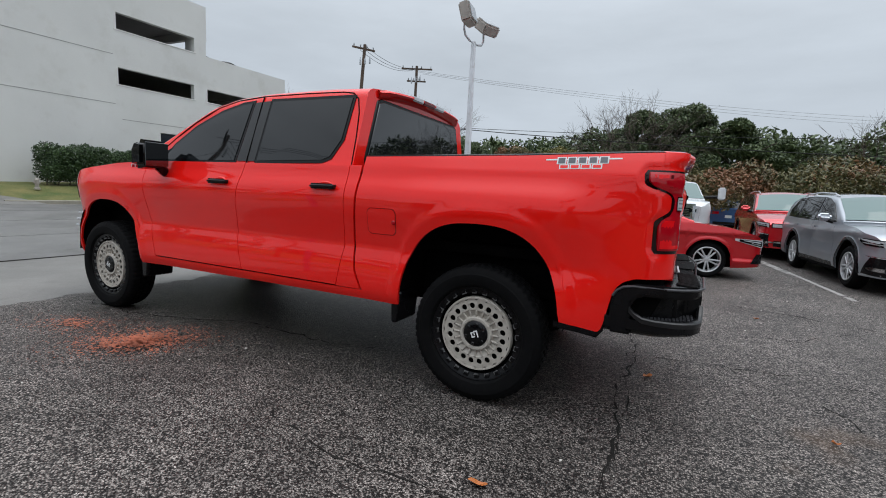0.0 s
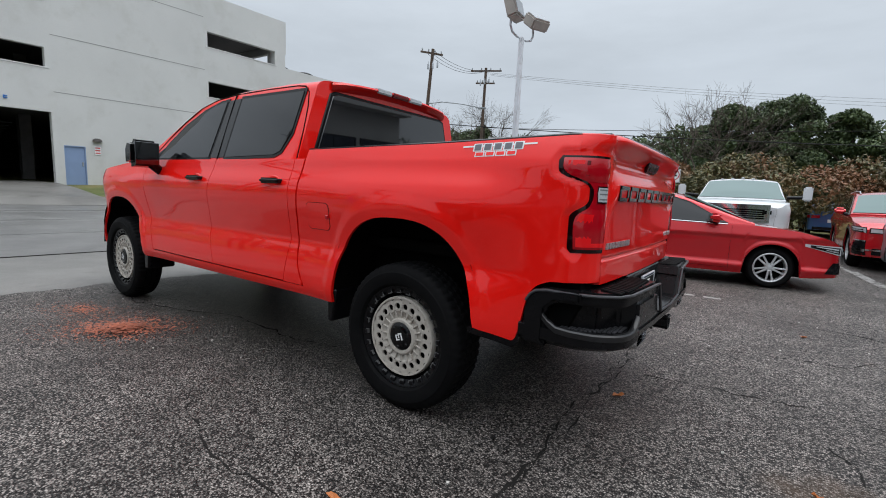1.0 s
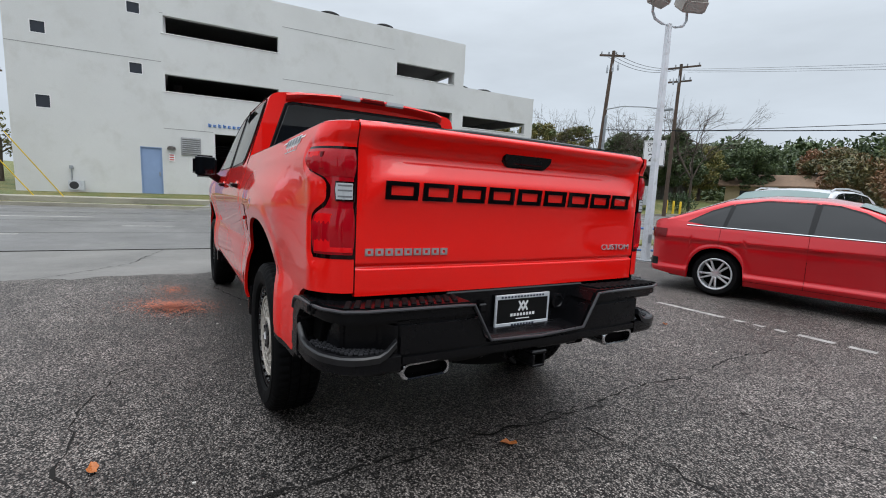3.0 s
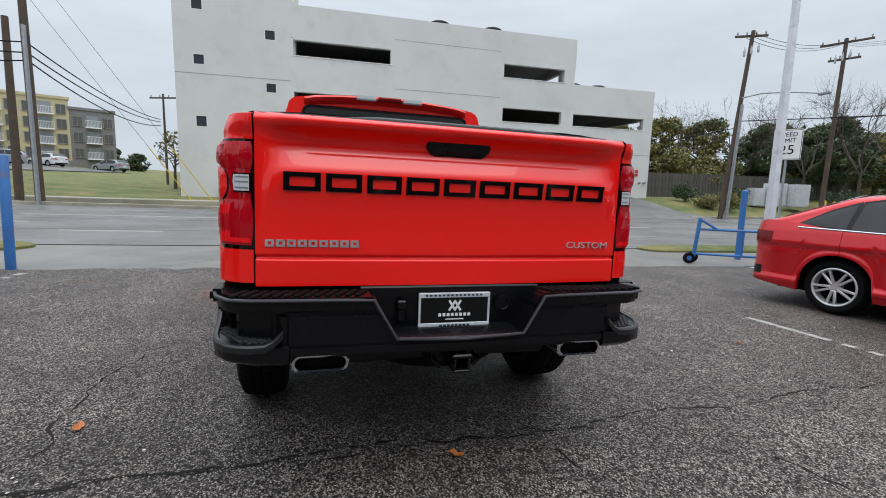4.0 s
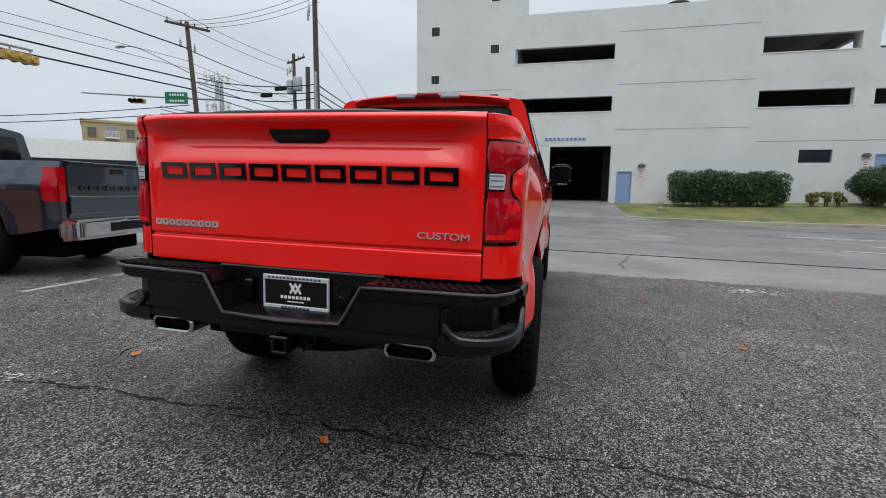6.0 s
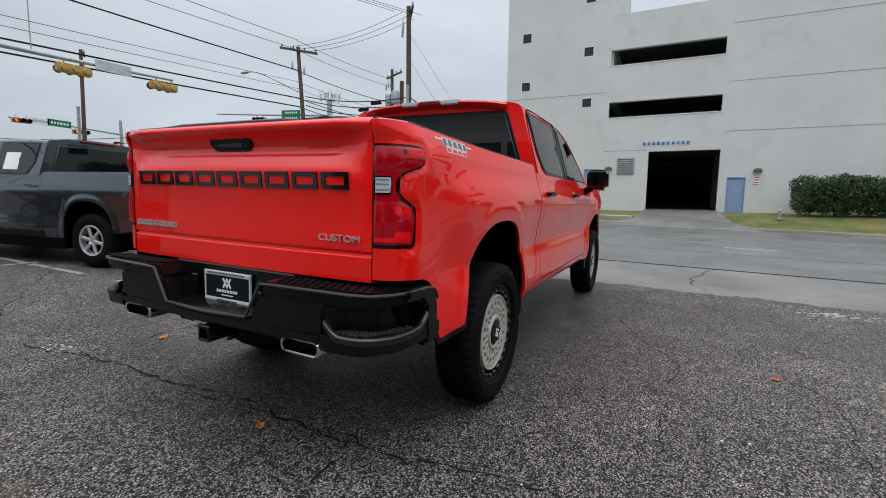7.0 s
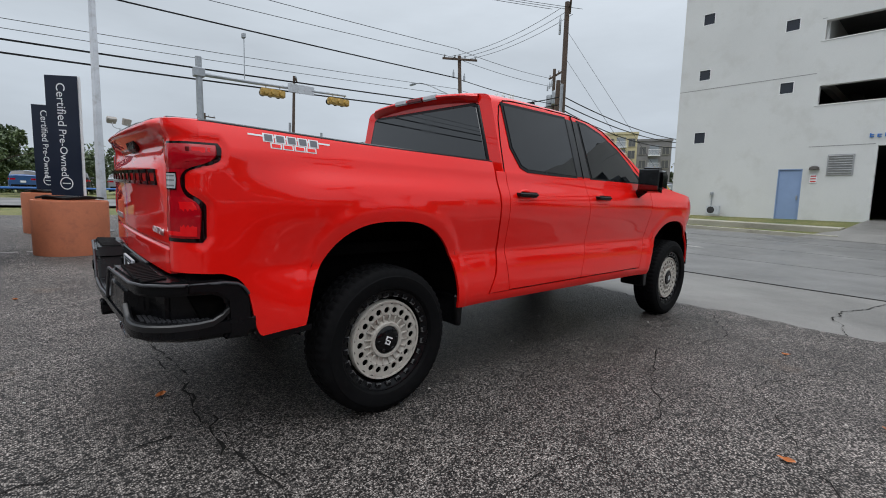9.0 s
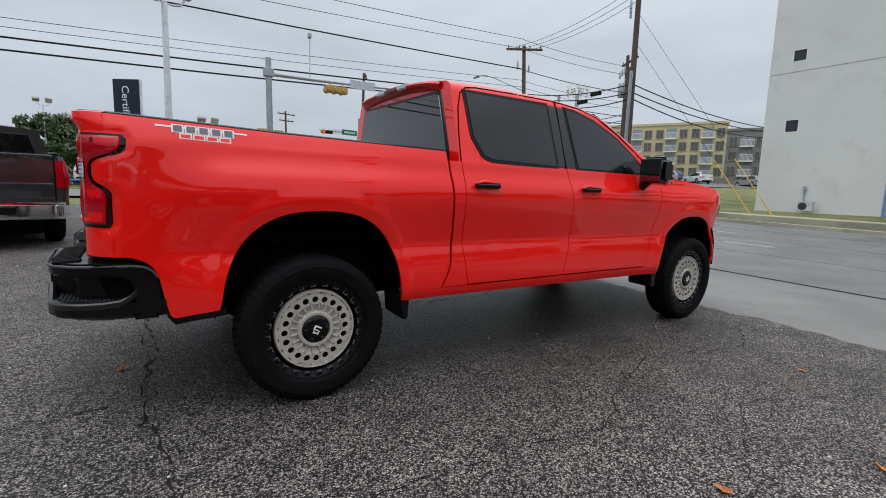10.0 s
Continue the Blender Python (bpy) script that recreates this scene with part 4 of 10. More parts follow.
def build_car(m, sh, paint_mat, label, category, doors, glass, rim_me, tyre_me, group="", trim=BLACK_PLASTIC, mirror=(0.22, 0.16, 0.14), mirror_x=None, mirror_mat=None, pickup=False, handle_mat=None, handles=True, nose=0.05, tail=0.05, chrome_line=False, shield=SHIELD, side_glass=TINT, roof_rails=False):
    """A parked vehicle from its Shape. doors: x of the cuts, front to back; glass: side panes as (x, z) outlines."""
    car = thing(category.replace(" ", "_"), m, label, category, group)
    cuts = [sh.xf + 0.002, *doors, sh.xr - 0.002]
    names = ["front_fender"] + ["door"] * (len(doors) - 1) + ["rear_quarter"]
    for side in (-1, 1):
        for k, (a, b) in enumerate(zip(cuts, cuts[1:])):
            g = 0.0025
            lo = (lambda x: sh.arch(x)) if names[k] != "door" else (lambda x: max(sh.arch(x), soft_tab(sh.sill, x, 0.02) + sh.rocker))
            n = 40 if names[k] != "door" else 32
            bm = flank_panel(sh, side, const(a + g), const(b - g), lo, sh.top, n, sh.nz)
            p = part(names[k], bm, paint_mat, car)
            if names[k] == "door" and handles:
                hx = b - 0.17
                hz = sh.handle_z
                hb = bmesh.new()
                y = sh.flank(hx, hz)
                box(hb, hx - 0.10, hx + 0.10, y + 0.012, y + 0.040, hz - 0.016, hz + 0.016, 0.010, 2)
                for v in hb.verts:
                    v.co.y *= side
                bmesh.ops.recalc_face_normals(hb, faces=hb.faces)
                part("door_handle", hb, handle_mat or paint_mat, p)
        bm = flank_panel(sh, side, const(doors[0]), const(min(doors[-1], sh.arches[0][0] - sh.arches[0][1] - 0.004)), lambda x: soft_tab(sh.sill, x, 0.02), lambda x: soft_tab(sh.sill, x, 0.02) + sh.rocker - 0.005, 24, 4)
        part("rocker_panel", bm, trim if trim is not BLACK_PLASTIC or sh.rocker > 0.09 else paint_mat, car)
        for pts in glass:
            part("window_frame", side_plate(sh, side, inset_poly(pts, -0.022), 0.004), BLACK_GLOSS, car)
            part("window", side_plate(sh, side, pts, 0.009), side_glass, car)
        if chrome_line:
            bm = bmesh.new()
            xs = np.linspace(glass[0][0][0], glass[-1][-1][0], 14)
            tube(bm, [(x, side * (sh.flank(x, sh.belt(x)) + 0.004), sh.belt(x) + 0.006) for x in xs], 0.009, 6)
            part("window_trim", bm, CHROME, car)
    # upper cab
    xs = np.linspace(sh.cab[0], sh.cab[1], 40)
    bm = bmesh.new()
    vs = faces(bm, [cross_section(sh, x) for x in xs])
    for ring in (vs[0], vs[-1]):
        bm.faces.new(ring)
    bmesh.ops.recalc_face_normals(bm, faces=bm.faces)
    part("cab", bm, paint_mat, car)
    # bonnet, boot or bed
    part("bonnet", lid(sh, sh.xf + 0.01, sh.cab[0] + 0.12, 12, 0.025), paint_mat, car)
    part("rear_deck", lid(sh, sh.cab[1] - 0.1, sh.xr - 0.01, 8, 0.0 if pickup else 0.02, 0.02 if pickup else 0.0), BLACK_PLASTIC if pickup else paint_mat, car)
    lof, lor = lerp_tab(sh.sill, sh.xf), lerp_tab(sh.sill, sh.xr)
    part("front_bumper", end_cap(sh, False, lof, sh.top(sh.xf + 0.01), nose), paint_mat, car)
    part("rear_panel", end_cap(sh, True, lor, sh.top(sh.xr - 0.01), tail), paint_mat, car)
    # underside and wheel wells
    bm = bmesh.new()
    box(bm, sh.xf + 0.25, sh.xr - 0.2, -sh.W + 0.36, sh.W - 0.36, sh.r * 0.55, sh.r * 1.6, 0.02, 1)
    ax = [c for c, *_ in sh.arches]
    box(bm, min(ax) + sh.r + 0.12, max(ax) - sh.r - 0.12, -sh.W + 0.06, sh.W - 0.06, sh.r * 0.62, sh.r * 1.5, 0.02, 1)
    part("underbody", bm, UNDER, car)
    for c, a, top, n in sh.arches:
        wheel_well(sh, car, c, a, top)
        for side in (-1, 1):
            wheel_at(car, "wheel", sh.r, 0.22, 0.2, c, side * (sh.W - 0.045), sh.r, side, tyre_me, rim_me, (("brake_disc", BRAKE_DISC, ""),), turn=c * 77 + side * 13)
    mx = mirror_x if mirror_x is not None else doors[0] + 0.35
    for side in (-1, 1) if mirror else ():
        mirror_part(side, mx, side * (sh.flank(mx, sh.belt(mx)) + 0.03), sh.belt(mx) + mirror[1] * 0.62, mirror, car, mirror_mat or paint_mat, BLACK_PLASTIC)
    # windscreen and rear window follow the cab's own slope
    for front in (True, False):
        x0, x1 = sh.shield if front else sh.backlight
        bm = bmesh.new()
        rows = []
        for i in range(25):
            x = x0 + (x1 - x0) * i / 24
            sec = cross_section(sh, x)
            mid_i = len(sec) // 2
            rows.append([(px + (-0.008 if front else 0.008), py * 1.004, pz + 0.010) for px, py, pz in sec[mid_i - 10:mid_i + 11]])
        faces(bm, rows)
        bmesh.ops.recalc_face_normals(bm, faces=bm.faces)
        if sum(f.normal.z for f in bm.faces) < 0:
            bmesh.ops.reverse_faces(bm, faces=bm.faces)
        part("windscreen" if front else "rear_window", bm, shield if front else TINT, car)
    if roof_rails:
        for side in (-1, 1):
            bm = bmesh.new()
            xs = np.linspace(sh.shield[1] + 0.25, sh.backlight[0] - 0.15, 9)
            tube(bm, [(x, side * (glass_y(sh, x, lerp_tab(sh.roof, x)) - 0.10), lerp_tab(sh.roof, x) + 0.045 + (-0.035 if k in (0, 8) else 0)) for k, x in enumerate(xs)], 0.016, 6)
            part("roof_rail", bm, ALLOY, car)
    return car


def plate_on_end(car, name, sh, rear, y0, y1, z0, z1, material, out=0.012, bulge=0.05, depth=0.03, label="", bev=0.008, skew=0.0):
    """A block set in the front or rear face (lamp, grille, plate)."""
    s = 1 if rear else -1
    xe = (sh.xr if rear else sh.xf)
    bm = bmesh.new()
    ym = sh.flank(xe - s * 0.001, (z0 + z1) / 2)
    n = 8
    rows = []
    for j in (0, 1):
        z = (z0, z1)[j]
        rows.append([(xe + s * (bulge * (1 - (clamp((y0 + (y1 - y0) * i / n) / ym, -1, 1)) ** 2) + out), y0 + (y1 - y0) * i / n, z + skew * i / n) for i in range(n + 1)])
    vs = faces(bm, rows)
    r = bmesh.ops.extrude_face_region(bm, geom=bm.faces[:])
    bmesh.ops.translate(bm, vec=(-s * depth, 0, 0), verts=[v for v in r["geom"] if isinstance(v, bmesh.types.BMVert)])
    bmesh.ops.recalc_face_normals(bm, faces=bm.faces)
    return part(name, bm, material, car, label)


# ---- the red pickup ----
LAMP_FRONT = [(0.985, 0.912), (1.150, 0.910), (1.172, 0.930), (1.195, 0.968), (1.215, 0.980), (1.275, 0.980), (1.296, 0.958), (1.315, 0.885), (1.335, 0.852), (1.405, 0.845)]


def lamp_front(z):
    """The front edge of the tail lamp at height z."""
    return soft_tab(LAMP_FRONT, z, 0.012) + 0.014 * (max(0.0, z - 1.385) / 0.02 + max(0.0, 1.012 - z) / 0.02)


class PickupShape(Shape):
    """A flank with a low crease, raised arch flanges and a rear corner that turns in to the tailgate."""

    def flank(self, x, z):
        ease = 0.010 + 0.026 * smooth01((min(abs(z - 0.862), abs(z - 1.385)) - 0.02) / 0.07)
        y = self.half(x) - self.W + soft_tab(self.prof, z, ease)
        for c, a, top, n in self.arches:
            d = ((abs(x - c) / a) ** n + (max(0.0, z - self.r) / (top - self.r)) ** n) ** (1 / n)
            y += self.flare * (1 - smooth01((d - 1.08) / 0.12)) + 0.014 * (1 - smooth01((d - 1.05) / 0.60))
        y += (min(y, 0.944) - y) * smooth01((x - 0.42) / 0.44)
        if x > 0.78:
            # the panel sinks round the tail lamp
            d = max(lamp_front(z) - x, 0.992 - z, z - 1.406)
            y -= 0.010 * (1 - smooth01((d - 0.005) / 0.030)) * (1 - smooth01((x - 0.94) / 0.06))
        if x > 0.88:
            q = min(1.0, (x - 0.88) / 0.146)
            y = 0.801 + (y - 0.801) * max(0.0, 1 - q * q) ** 0.62
        return y


TRUCK = PickupShape(W=1.0, xf=-4.57, xr=1.018, rf=0.60, df=0.42, rr=0.22, dr=0.0, r=0.42, flare=0.009, soft=0.03, rocker=0.085, crown=0.045, lean=0.30, handle_z=1.25,
              sill=[(-4.62, 0.50), (-4.2, 0.50), (-3.3, 0.495), (-0.6, 0.515), (0.47, 0.585), (0.700, 0.550), (0.722, 0.60), (0.735, 0.72), (0.752, 0.785), (0.79, 0.830), (0.85, 0.856), (1.018, 0.866)],
              arches=[(-0.015, 0.510, 1.076, 2.6), (-3.71, 0.49, 1.035, 2.5)],
              deck=[(-4.57, 1.06), (-4.48, 1.19), (-4.2, 1.30), (-3.6, 1.37), (-3.2, 1.392), (-0.9, 1.398), (-0.88, 1.455), (0.2, 1.472), (1.035, 1.497)],
              prof=[(0.40, 0.90), (0.48, 0.935), (0.54, 0.966), (0.60, 0.974), (0.70, 0.971), (0.79, 0.961), (0.855, 0.945), (0.872, 0.944), (0.98, 0.962), (1.09, 0.984), (1.18, 0.993), (1.25, 0.981), (1.31, 0.957), (1.35, 0.946), (1.385, 0.940), (1.46, 0.916), (1.50, 0.900), (1.54, 0.88)],
              roof=[(-3.36, 1.40), (-2.50, 1.865), (-2.25, 1.925), (-1.9, 1.953), (-1.3, 1.958), (-0.93, 1.945)],
              cab=(-3.35, -0.95), belt=lambda x: 1.395)
FD_FRONT = [(0.45, -2.99), (0.60, -3.015), (0.90, -3.10), (1.20, -3.155), (1.42, -3.145)]
FD_REAR = [(0.45, -1.93), (0.60, -1.955), (0.83, -2.02), (1.10, -2.005), (1.40, -1.945)]
RD_REAR = [(0.45, -1.06), (0.60, -1.03), (0.84, -0.985), (1.40, -0.962)]
CAB_REAR = [(0.45, -0.80), (0.56, -0.815), (0.70, -0.885), (0.90, -0.902), (1.20, -0.875), (1.50, -0.848)]


def tan_wheel_meshes():
    """Meshes of the big wheel: knobbly tyre, black bolted ring, tan holed face, black hub cap with a white mark."""
    tyre = mesh_of(tyre_mesh(0.415, 0.250, 0.288, 56), RUBBER, "tyre")
    bm = bmesh.new()
    lathe(bm, [(0.292, -0.03), (0.294, -0.010), (0.287, -0.003), (0.276, -0.006), (0.262, -0.016), (0.246, -0.022), (0.242, -0.06), (0.25, -0.22)], 64)
    for i in range(24):
        a = 360 * i / 24
        m = pose(0, 0, 0, 0, a, 0) @ Matrix.Translation((0.264, -0.014, 0))
        box(bm, -0.012, 0.012, -0.004, 0.009, -0.016, 0.016, 0.003, 1, m=m)
    ring = mesh_of(bm, BLACK_PLASTIC, "rim")
    bm = bmesh.new()
    prism(bm, [(-0.0022, -0.012), (0.0022, -0.012), (0.0022, 0.0105), (0.013, 0.0105), (0.013, 0.0145), (-0.0022, 0.0145)], -0.004, 0.008, "y")
    studs = mesh_of(bm, RING_EDGE, "notch_edge")
    bm = bmesh.new()
    # tan face: rings of quads round each of the through holes
    n_h, seg = 20, 14
    for i in range(n_h):
        a0, a1 = 2 * math.pi * i / n_h, 2 * math.pi * (i + 1) / n_h
        am = (a0 + a1) / 2
        hr, rc = 0.0195, 0.184
        hole, outer, deep = [], [], []
        for k in range(seg):
            t = 2 * math.pi * k / seg
            lr, lt = hr * math.cos(t), hr * math.sin(t)
            hole.append((rc + lr, lt / rc))
            big = max(abs(math.cos(t)), abs(math.sin(t)))
            outer.append((rc + (0.044 if math.cos(t) > 0 else 0.030) * math.cos(t) / big, (a1 - a0) / 2 * math.sin(t) / big))
        def at(r, t, y):
            return (r * math.cos(am + t), y, r * math.sin(am + t))
        rows = [[at(r, t, -0.014) for r, t in outer], [at(r, t, -0.014) for r, t in hole], [at(r, t, -0.026) for r, t in hole]]
        faces(bm, rows, True)
    lathe(bm, [(0.243, -0.045), (0.242, -0.016), (0.238, -0.008), (0.2275, -0.009), (0.2275, -0.014), (0.226, -0.030)], 80)
    lathe(bm, [(0.1545, -0.014), (0.150, -0.020), (0.116, -0.030), (0.110, -0.012), (0.104, -0.006), (0.090, -0.006), (0.084, -0.012), (0.080, -0.03)], 60)
    for i in range(20):
        m = pose(0, 0, 0, 0, 360 * i / 20, 0) @ Matrix.Translation((0.132, -0.022, 0))
        box(bm, -0.022, 0.024, -0.006, 0.008, -0.005, 0.005, 0.002, 1, m=m)
    bmesh.ops.remove_doubles(bm, verts=bm.verts, dist=2e-4)
    bmesh.ops.recalc_face_normals(bm, faces=bm.faces)
    bmesh.ops.transform(bm, matrix=Matrix.Diagonal((0.930, 1, 0.930, 1)), verts=bm.verts)
    face = mesh_of(bm, TAN, "wheel_face", 40)
    bm = bmesh.new()
    lathe(bm, [(0.0, 0.002), (0.045, 0.0), (0.068, -0.004), (0.079, -0.012), (0.081, -0.05)], 32)
    for i in range(6):
        m = pose(0, 0, 0, 0, 60 * i, 0) @ Matrix.Translation((0.060, -0.004, 0))
        box(bm, -0.008, 0.008, -0.004, 0.006, -0.010, 0.010, 0.003, 1, m=m)
    cap = mesh_of(bm, BLACK_GLOSS, "hub_cap")
    bm = bmesh.new()
    for x0, x1, z0, z1 in ((-0.022, -0.014, -0.022, 0.020), (-0.014, 0.004, 0.012, 0.020), (-0.002, 0.004, -0.006, 0.012), (0.008, 0.024, 0.008, 0.015), (0.016, 0.023, -0.018, 0.008), (0.000, 0.016, -0.018, -0.011)):
        box(bm, x0, x1, 0.002, 0.005, z0, z1)
    mark = mesh_of(bm, SIGN_WHITE, "hub_mark")
    bm = bmesh.new()
    lathe(bm, [(0.0, -0.07), (0.245, -0.07), (0.245, -0.10), (0.0, -0.10)], 32)
    dark = mesh_of(bm, UNDER, "brake_disc")
    return tyre, ring, (("wheel_face", face, "matt tan wheel face with round holes"), ("hub_cap", cap, "black hub cap"), ("hub_mark", mark, "white mark"), ("brake_disc", dark, "")), studs


def tail_path(z, x0, out, y_in=0.801, n=8, k=5):
    """Points from the flank round the rear corner at height z."""
    pts = []
    for i in range(n):
        x = x0 + (1.018 - x0) * (1 - (1 - i / (n - 1)) ** 1.6)
        pts.append((x, TRUCK.flank(x, z) + out, z))
    ye = max(pts[-1][1] - 0.006, y_in + 0.004)
    for i in range(k):
        q = i / (k - 1)
        pts.append((1.0185 + out * 0.5 + 0.005 * math.sin(q * math.pi / 2), ye + (y_in - ye) * q, z))
    return pts


def tail_patch(side, zs, x0f, out, y_in, material, name, parent, label="", depth=0.016, lim=None, pillow=0.0):
    rows = []
    for z in zs:
        q = 2 * (z - zs[0]) / (zs[-1] - zs[0]) - 1
        r = tail_path(z, x0f(z), out + pillow * (1 - q * q), y_in)
        if lim:
            r = r[lim[0]:lim[1]]
        rows.append([(x, side * y, zz) for x, y, zz in r])
    bm = bmesh.new()
    def fold(p):
        return (p[0] - depth * 0.6, p[1] - side * depth, p[2])
    rows = [[fold(r[0])] + r + [fold(r[-1])] for r in rows]
    rows = [[fold(p) for p in rows[0][0:1]] * 1 + [fold(p) for p in rows[0][1:-1]] + [fold(rows[0][-1])]] + rows + [[fold(p) for p in rows[-1]]]
    faces(bm, rows)
    bmesh.ops.recalc_face_normals(bm, faces=bm.faces)
    return part(name, bm, material, parent, label)


def tailgate_x(z, y):
    tab = [(0.845, 1.046), (0.953, 1.046), (0.957, 1.034), (0.966, 1.034), (0.971, 1.045), (1.14, 1.046), (1.215, 1.056), (1.292, 1.066), (1.312, 1.060), (1.380, 1.020), (1.410, 1.018), (1.440, 1.044), (1.466, 1.082), (1.486, 1.090), (1.500, 1.080), (1.506, 1.055)]
    x = soft_tab(tab, z, 0.010 if z > 1.0 else 0.003)
    # the raised panel and the lip fade out towards the sides
    a = 0.735 - 0.10 * smooth01((z - 1.22) / 0.12) + 0.02 * smooth01((z - 1.42) / 0.05)
    edge = smooth01((abs(y) - a) / (0.785 - a))
    flat = soft_tab([(0.845, 1.043), (0.953, 1.043), (0.957, 1.034), (0.966, 1.034), (0.971, 1.043), (1.42, 1.043), (1.455, 1.052), (1.480, 1.064), (1.494, 1.060), (1.506, 1.040)], z, 0.012 if z > 1.0 else 0.003)
    return x + (flat - x) * edge - 0.02 * (y / 0.8) ** 2


def letter_frame(bm, y0, y1, z0, z1, t, x0, x1, kind):
    """A plain stroke shape in a cell: bars above and below and an upright."""
    if kind != 2:
        box(bm, x0, x1, y0, y1, z1 - t, z1)
    if kind != 1:
        box(bm, x0, x1, y0, y1, z0, z0 + t)
    box(bm, x0, x1, y0, y0 + t * 1.3, z0, z1)
    if kind == 3:
        box(bm, x0, x1, y1 - t * 1.3, y1, z0, z1)


def red_pickup(m):
    sh = TRUCK
    truck = thing("pickup_truck", m, "glossy red crew-cab pickup truck with tan wheels on worn asphalt", "pickup truck")
    ld = lambda x: sh.top(x)
    for side in (-1, 1):
        g = 0.003
        fd_f, fd_r, rd_r, cb_r = (lambda z: soft_tab(FD_FRONT, z, 0.05)), (lambda z: soft_tab(FD_REAR, z, 0.05)), (lambda z: soft_tab(RD_REAR, z, 0.05)), (lambda z: soft_tab(CAB_REAR, z, 0.05))
        door_low = lambda x: max(0.582, sh.arch(x, 0.02))
        belt = const(1.398)
        part("front_fender", flank_panel(sh, side, const(sh.xf), lambda z: fd_f(z) - g, lambda x: sh.arch(x), ld, 80, 40), RED, truck)
        fdoor = part("front_door", flank_panel(sh, side, lambda z: fd_f(z) + g, lambda z: fd_r(z) - g, door_low, belt, 28, 46), RED, truck)
        rdoor = part("rear_door", flank_panel(sh, side, lambda z: fd_r(z) + g, lambda z: rd_r(z) - g, door_low, belt, 28, 46), RED, truck)
        part("cab_corner", flank_panel(sh, side, lambda z: rd_r(z) + g, lambda z: cb_r(z) - 0.008, lambda x: 0.577, belt, 6, 46), RED, truck)
        part("bed_side", flank_panel(sh, side, lambda z: cb_r(z) + 0.008, const(sh.xr), lambda x: sh.arch(x), lambda x: soft_tab([(-0.9, 1.455), (0.2, 1.472), (1.035, 1.497)], x, 0.02), 190, 46), RED, truck)
        part("rocker_panel", flank_panel(sh, side, const(-3.19), const(-0.535), lambda x: lerp_tab(sh.sill, x), lambda x: 0.572 + 0.006 * smooth01((x + 0.9) / 0.2), 24, 5), RED, truck)
        part("door_gap_lining", flank_panel(sh, side, const(-3.22), const(-0.62), const(0.54), const(1.38), 20, 10, -0.016), UNDER, truck)
        # black strip under the bed side, and flaps ahead of and behind the wheels
        part("bed_side_strip", flank_panel(sh, side, const(0.465), const(0.72), lambda x: lerp_tab(sh.sill, x) - 0.034, lambda x: lerp_tab(sh.sill, x) - 0.002, 8, 2, -0.004), BLACK_PLASTIC, truck)
        for x0, x1, z0, z1 in ((-0.595, -0.515, 0.385, 0.60), (-3.24, -3.14, 0.36, 0.60)):
            bm = bmesh.new()
            pts = [(x0 + 0.01, z0), (x1 - 0.02, z0 + 0.01), (x1, z1), (x0, z1)]
            prism(bm, pts, side * 0.72, side * 0.965, "y", 0.012, 1)
            part("mud_flap", bm, BLACK_PLASTIC, truck)
        # handles
        for dr, x0 in ((fdoor, -2.285), (rdoor, -1.245)):
            bm = bmesh.new()
            y = sh.flank(x0 + 0.1, 1.25)
            box(bm, x0, x0 + 0.205, y + 0.018, y + 0.046, 1.230, 1.268, 0.013, 3)
            box(bm, x0 + 0.005, x0 + 0.035, y - 0.01, y + 0.03, 1.234, 1.262, 0.004, 1)
            box(bm, x0 + 0.165, x0 + 0.20, y - 0.01, y + 0.03, 1.234, 1.262, 0.004, 1)
            for v in bm.verts:
                v.co.y *= side
            bmesh.ops.recalc_face_normals(bm, faces=bm.faces)
            part("door_handle", bm, BLACK_PLASTIC, dr, "satin black handle")
            bm = bmesh.new()
            lathe(bm, [(0.0, 0.0025), (0.042, 0.002), (0.048, -0.004)], 24)
            bmesh.ops.transform(bm, matrix=Matrix.Translation((x0 + 0.105, side * (y - 0.004), 1.247)) @ Matrix.Diagonal((1.5, side, 0.8, 1)), verts=bm.verts)
            part("handle_cup", bm, RED, dr)
        # side windows
        front = [(-2.955, 1.412), (-2.83, 1.535), (-2.62, 1.680), (-2.36, 1.798), (-2.13, 1.858), (-2.03, 1.866), (-2.085, 1.414)]
        rear = [(-1.815, 1.872), (-1.84, 1.416), (-1.22, 1.430), (-1.155, 1.455), (-1.085, 1.575), (-1.062, 1.868)]
        for pts, dr in ((front, fdoor), (rear, rdoor)):
            part("window_seal", side_plate(sh, side, inset_poly(pts, -0.022), 0.006, 0.02), BLACK_PLASTIC, dr)
            part("window", side_plate(sh, side, pts, 0.011, 0.01), TINT, dr, "dark tinted glass")
        part("pillar_trim", side_plate(sh, side, [(-2.055, 1.412), (-2.00, 1.872), (-1.838, 1.878), (-1.864, 1.412)], 0.008, 0.02), PILLAR, truck)
        part("mirror_patch", side_plate(sh, side, [(-3.10, 1.404), (-2.975, 1.404), (-2.86, 1.52)], 0.009, 0.02), BLACK_PLASTIC, truck)
        mirror_part(side, -2.84, side * 0.99, 1.436, (0.225, 0.245, 0.17), truck, BLACK_GLOSS, BLACK_PLASTIC, 0.10)
        # tail lamp: smoked housing, two red chambers joined behind a notch, a clear reversing lens
        tl = tail_patch(side, list(np.linspace(0.992, 1.406, 44)), lamp_front, 0.003, 0.801, SMOKED, "tail_lamp", truck, "red and clear tail lamp in a smoked housing")
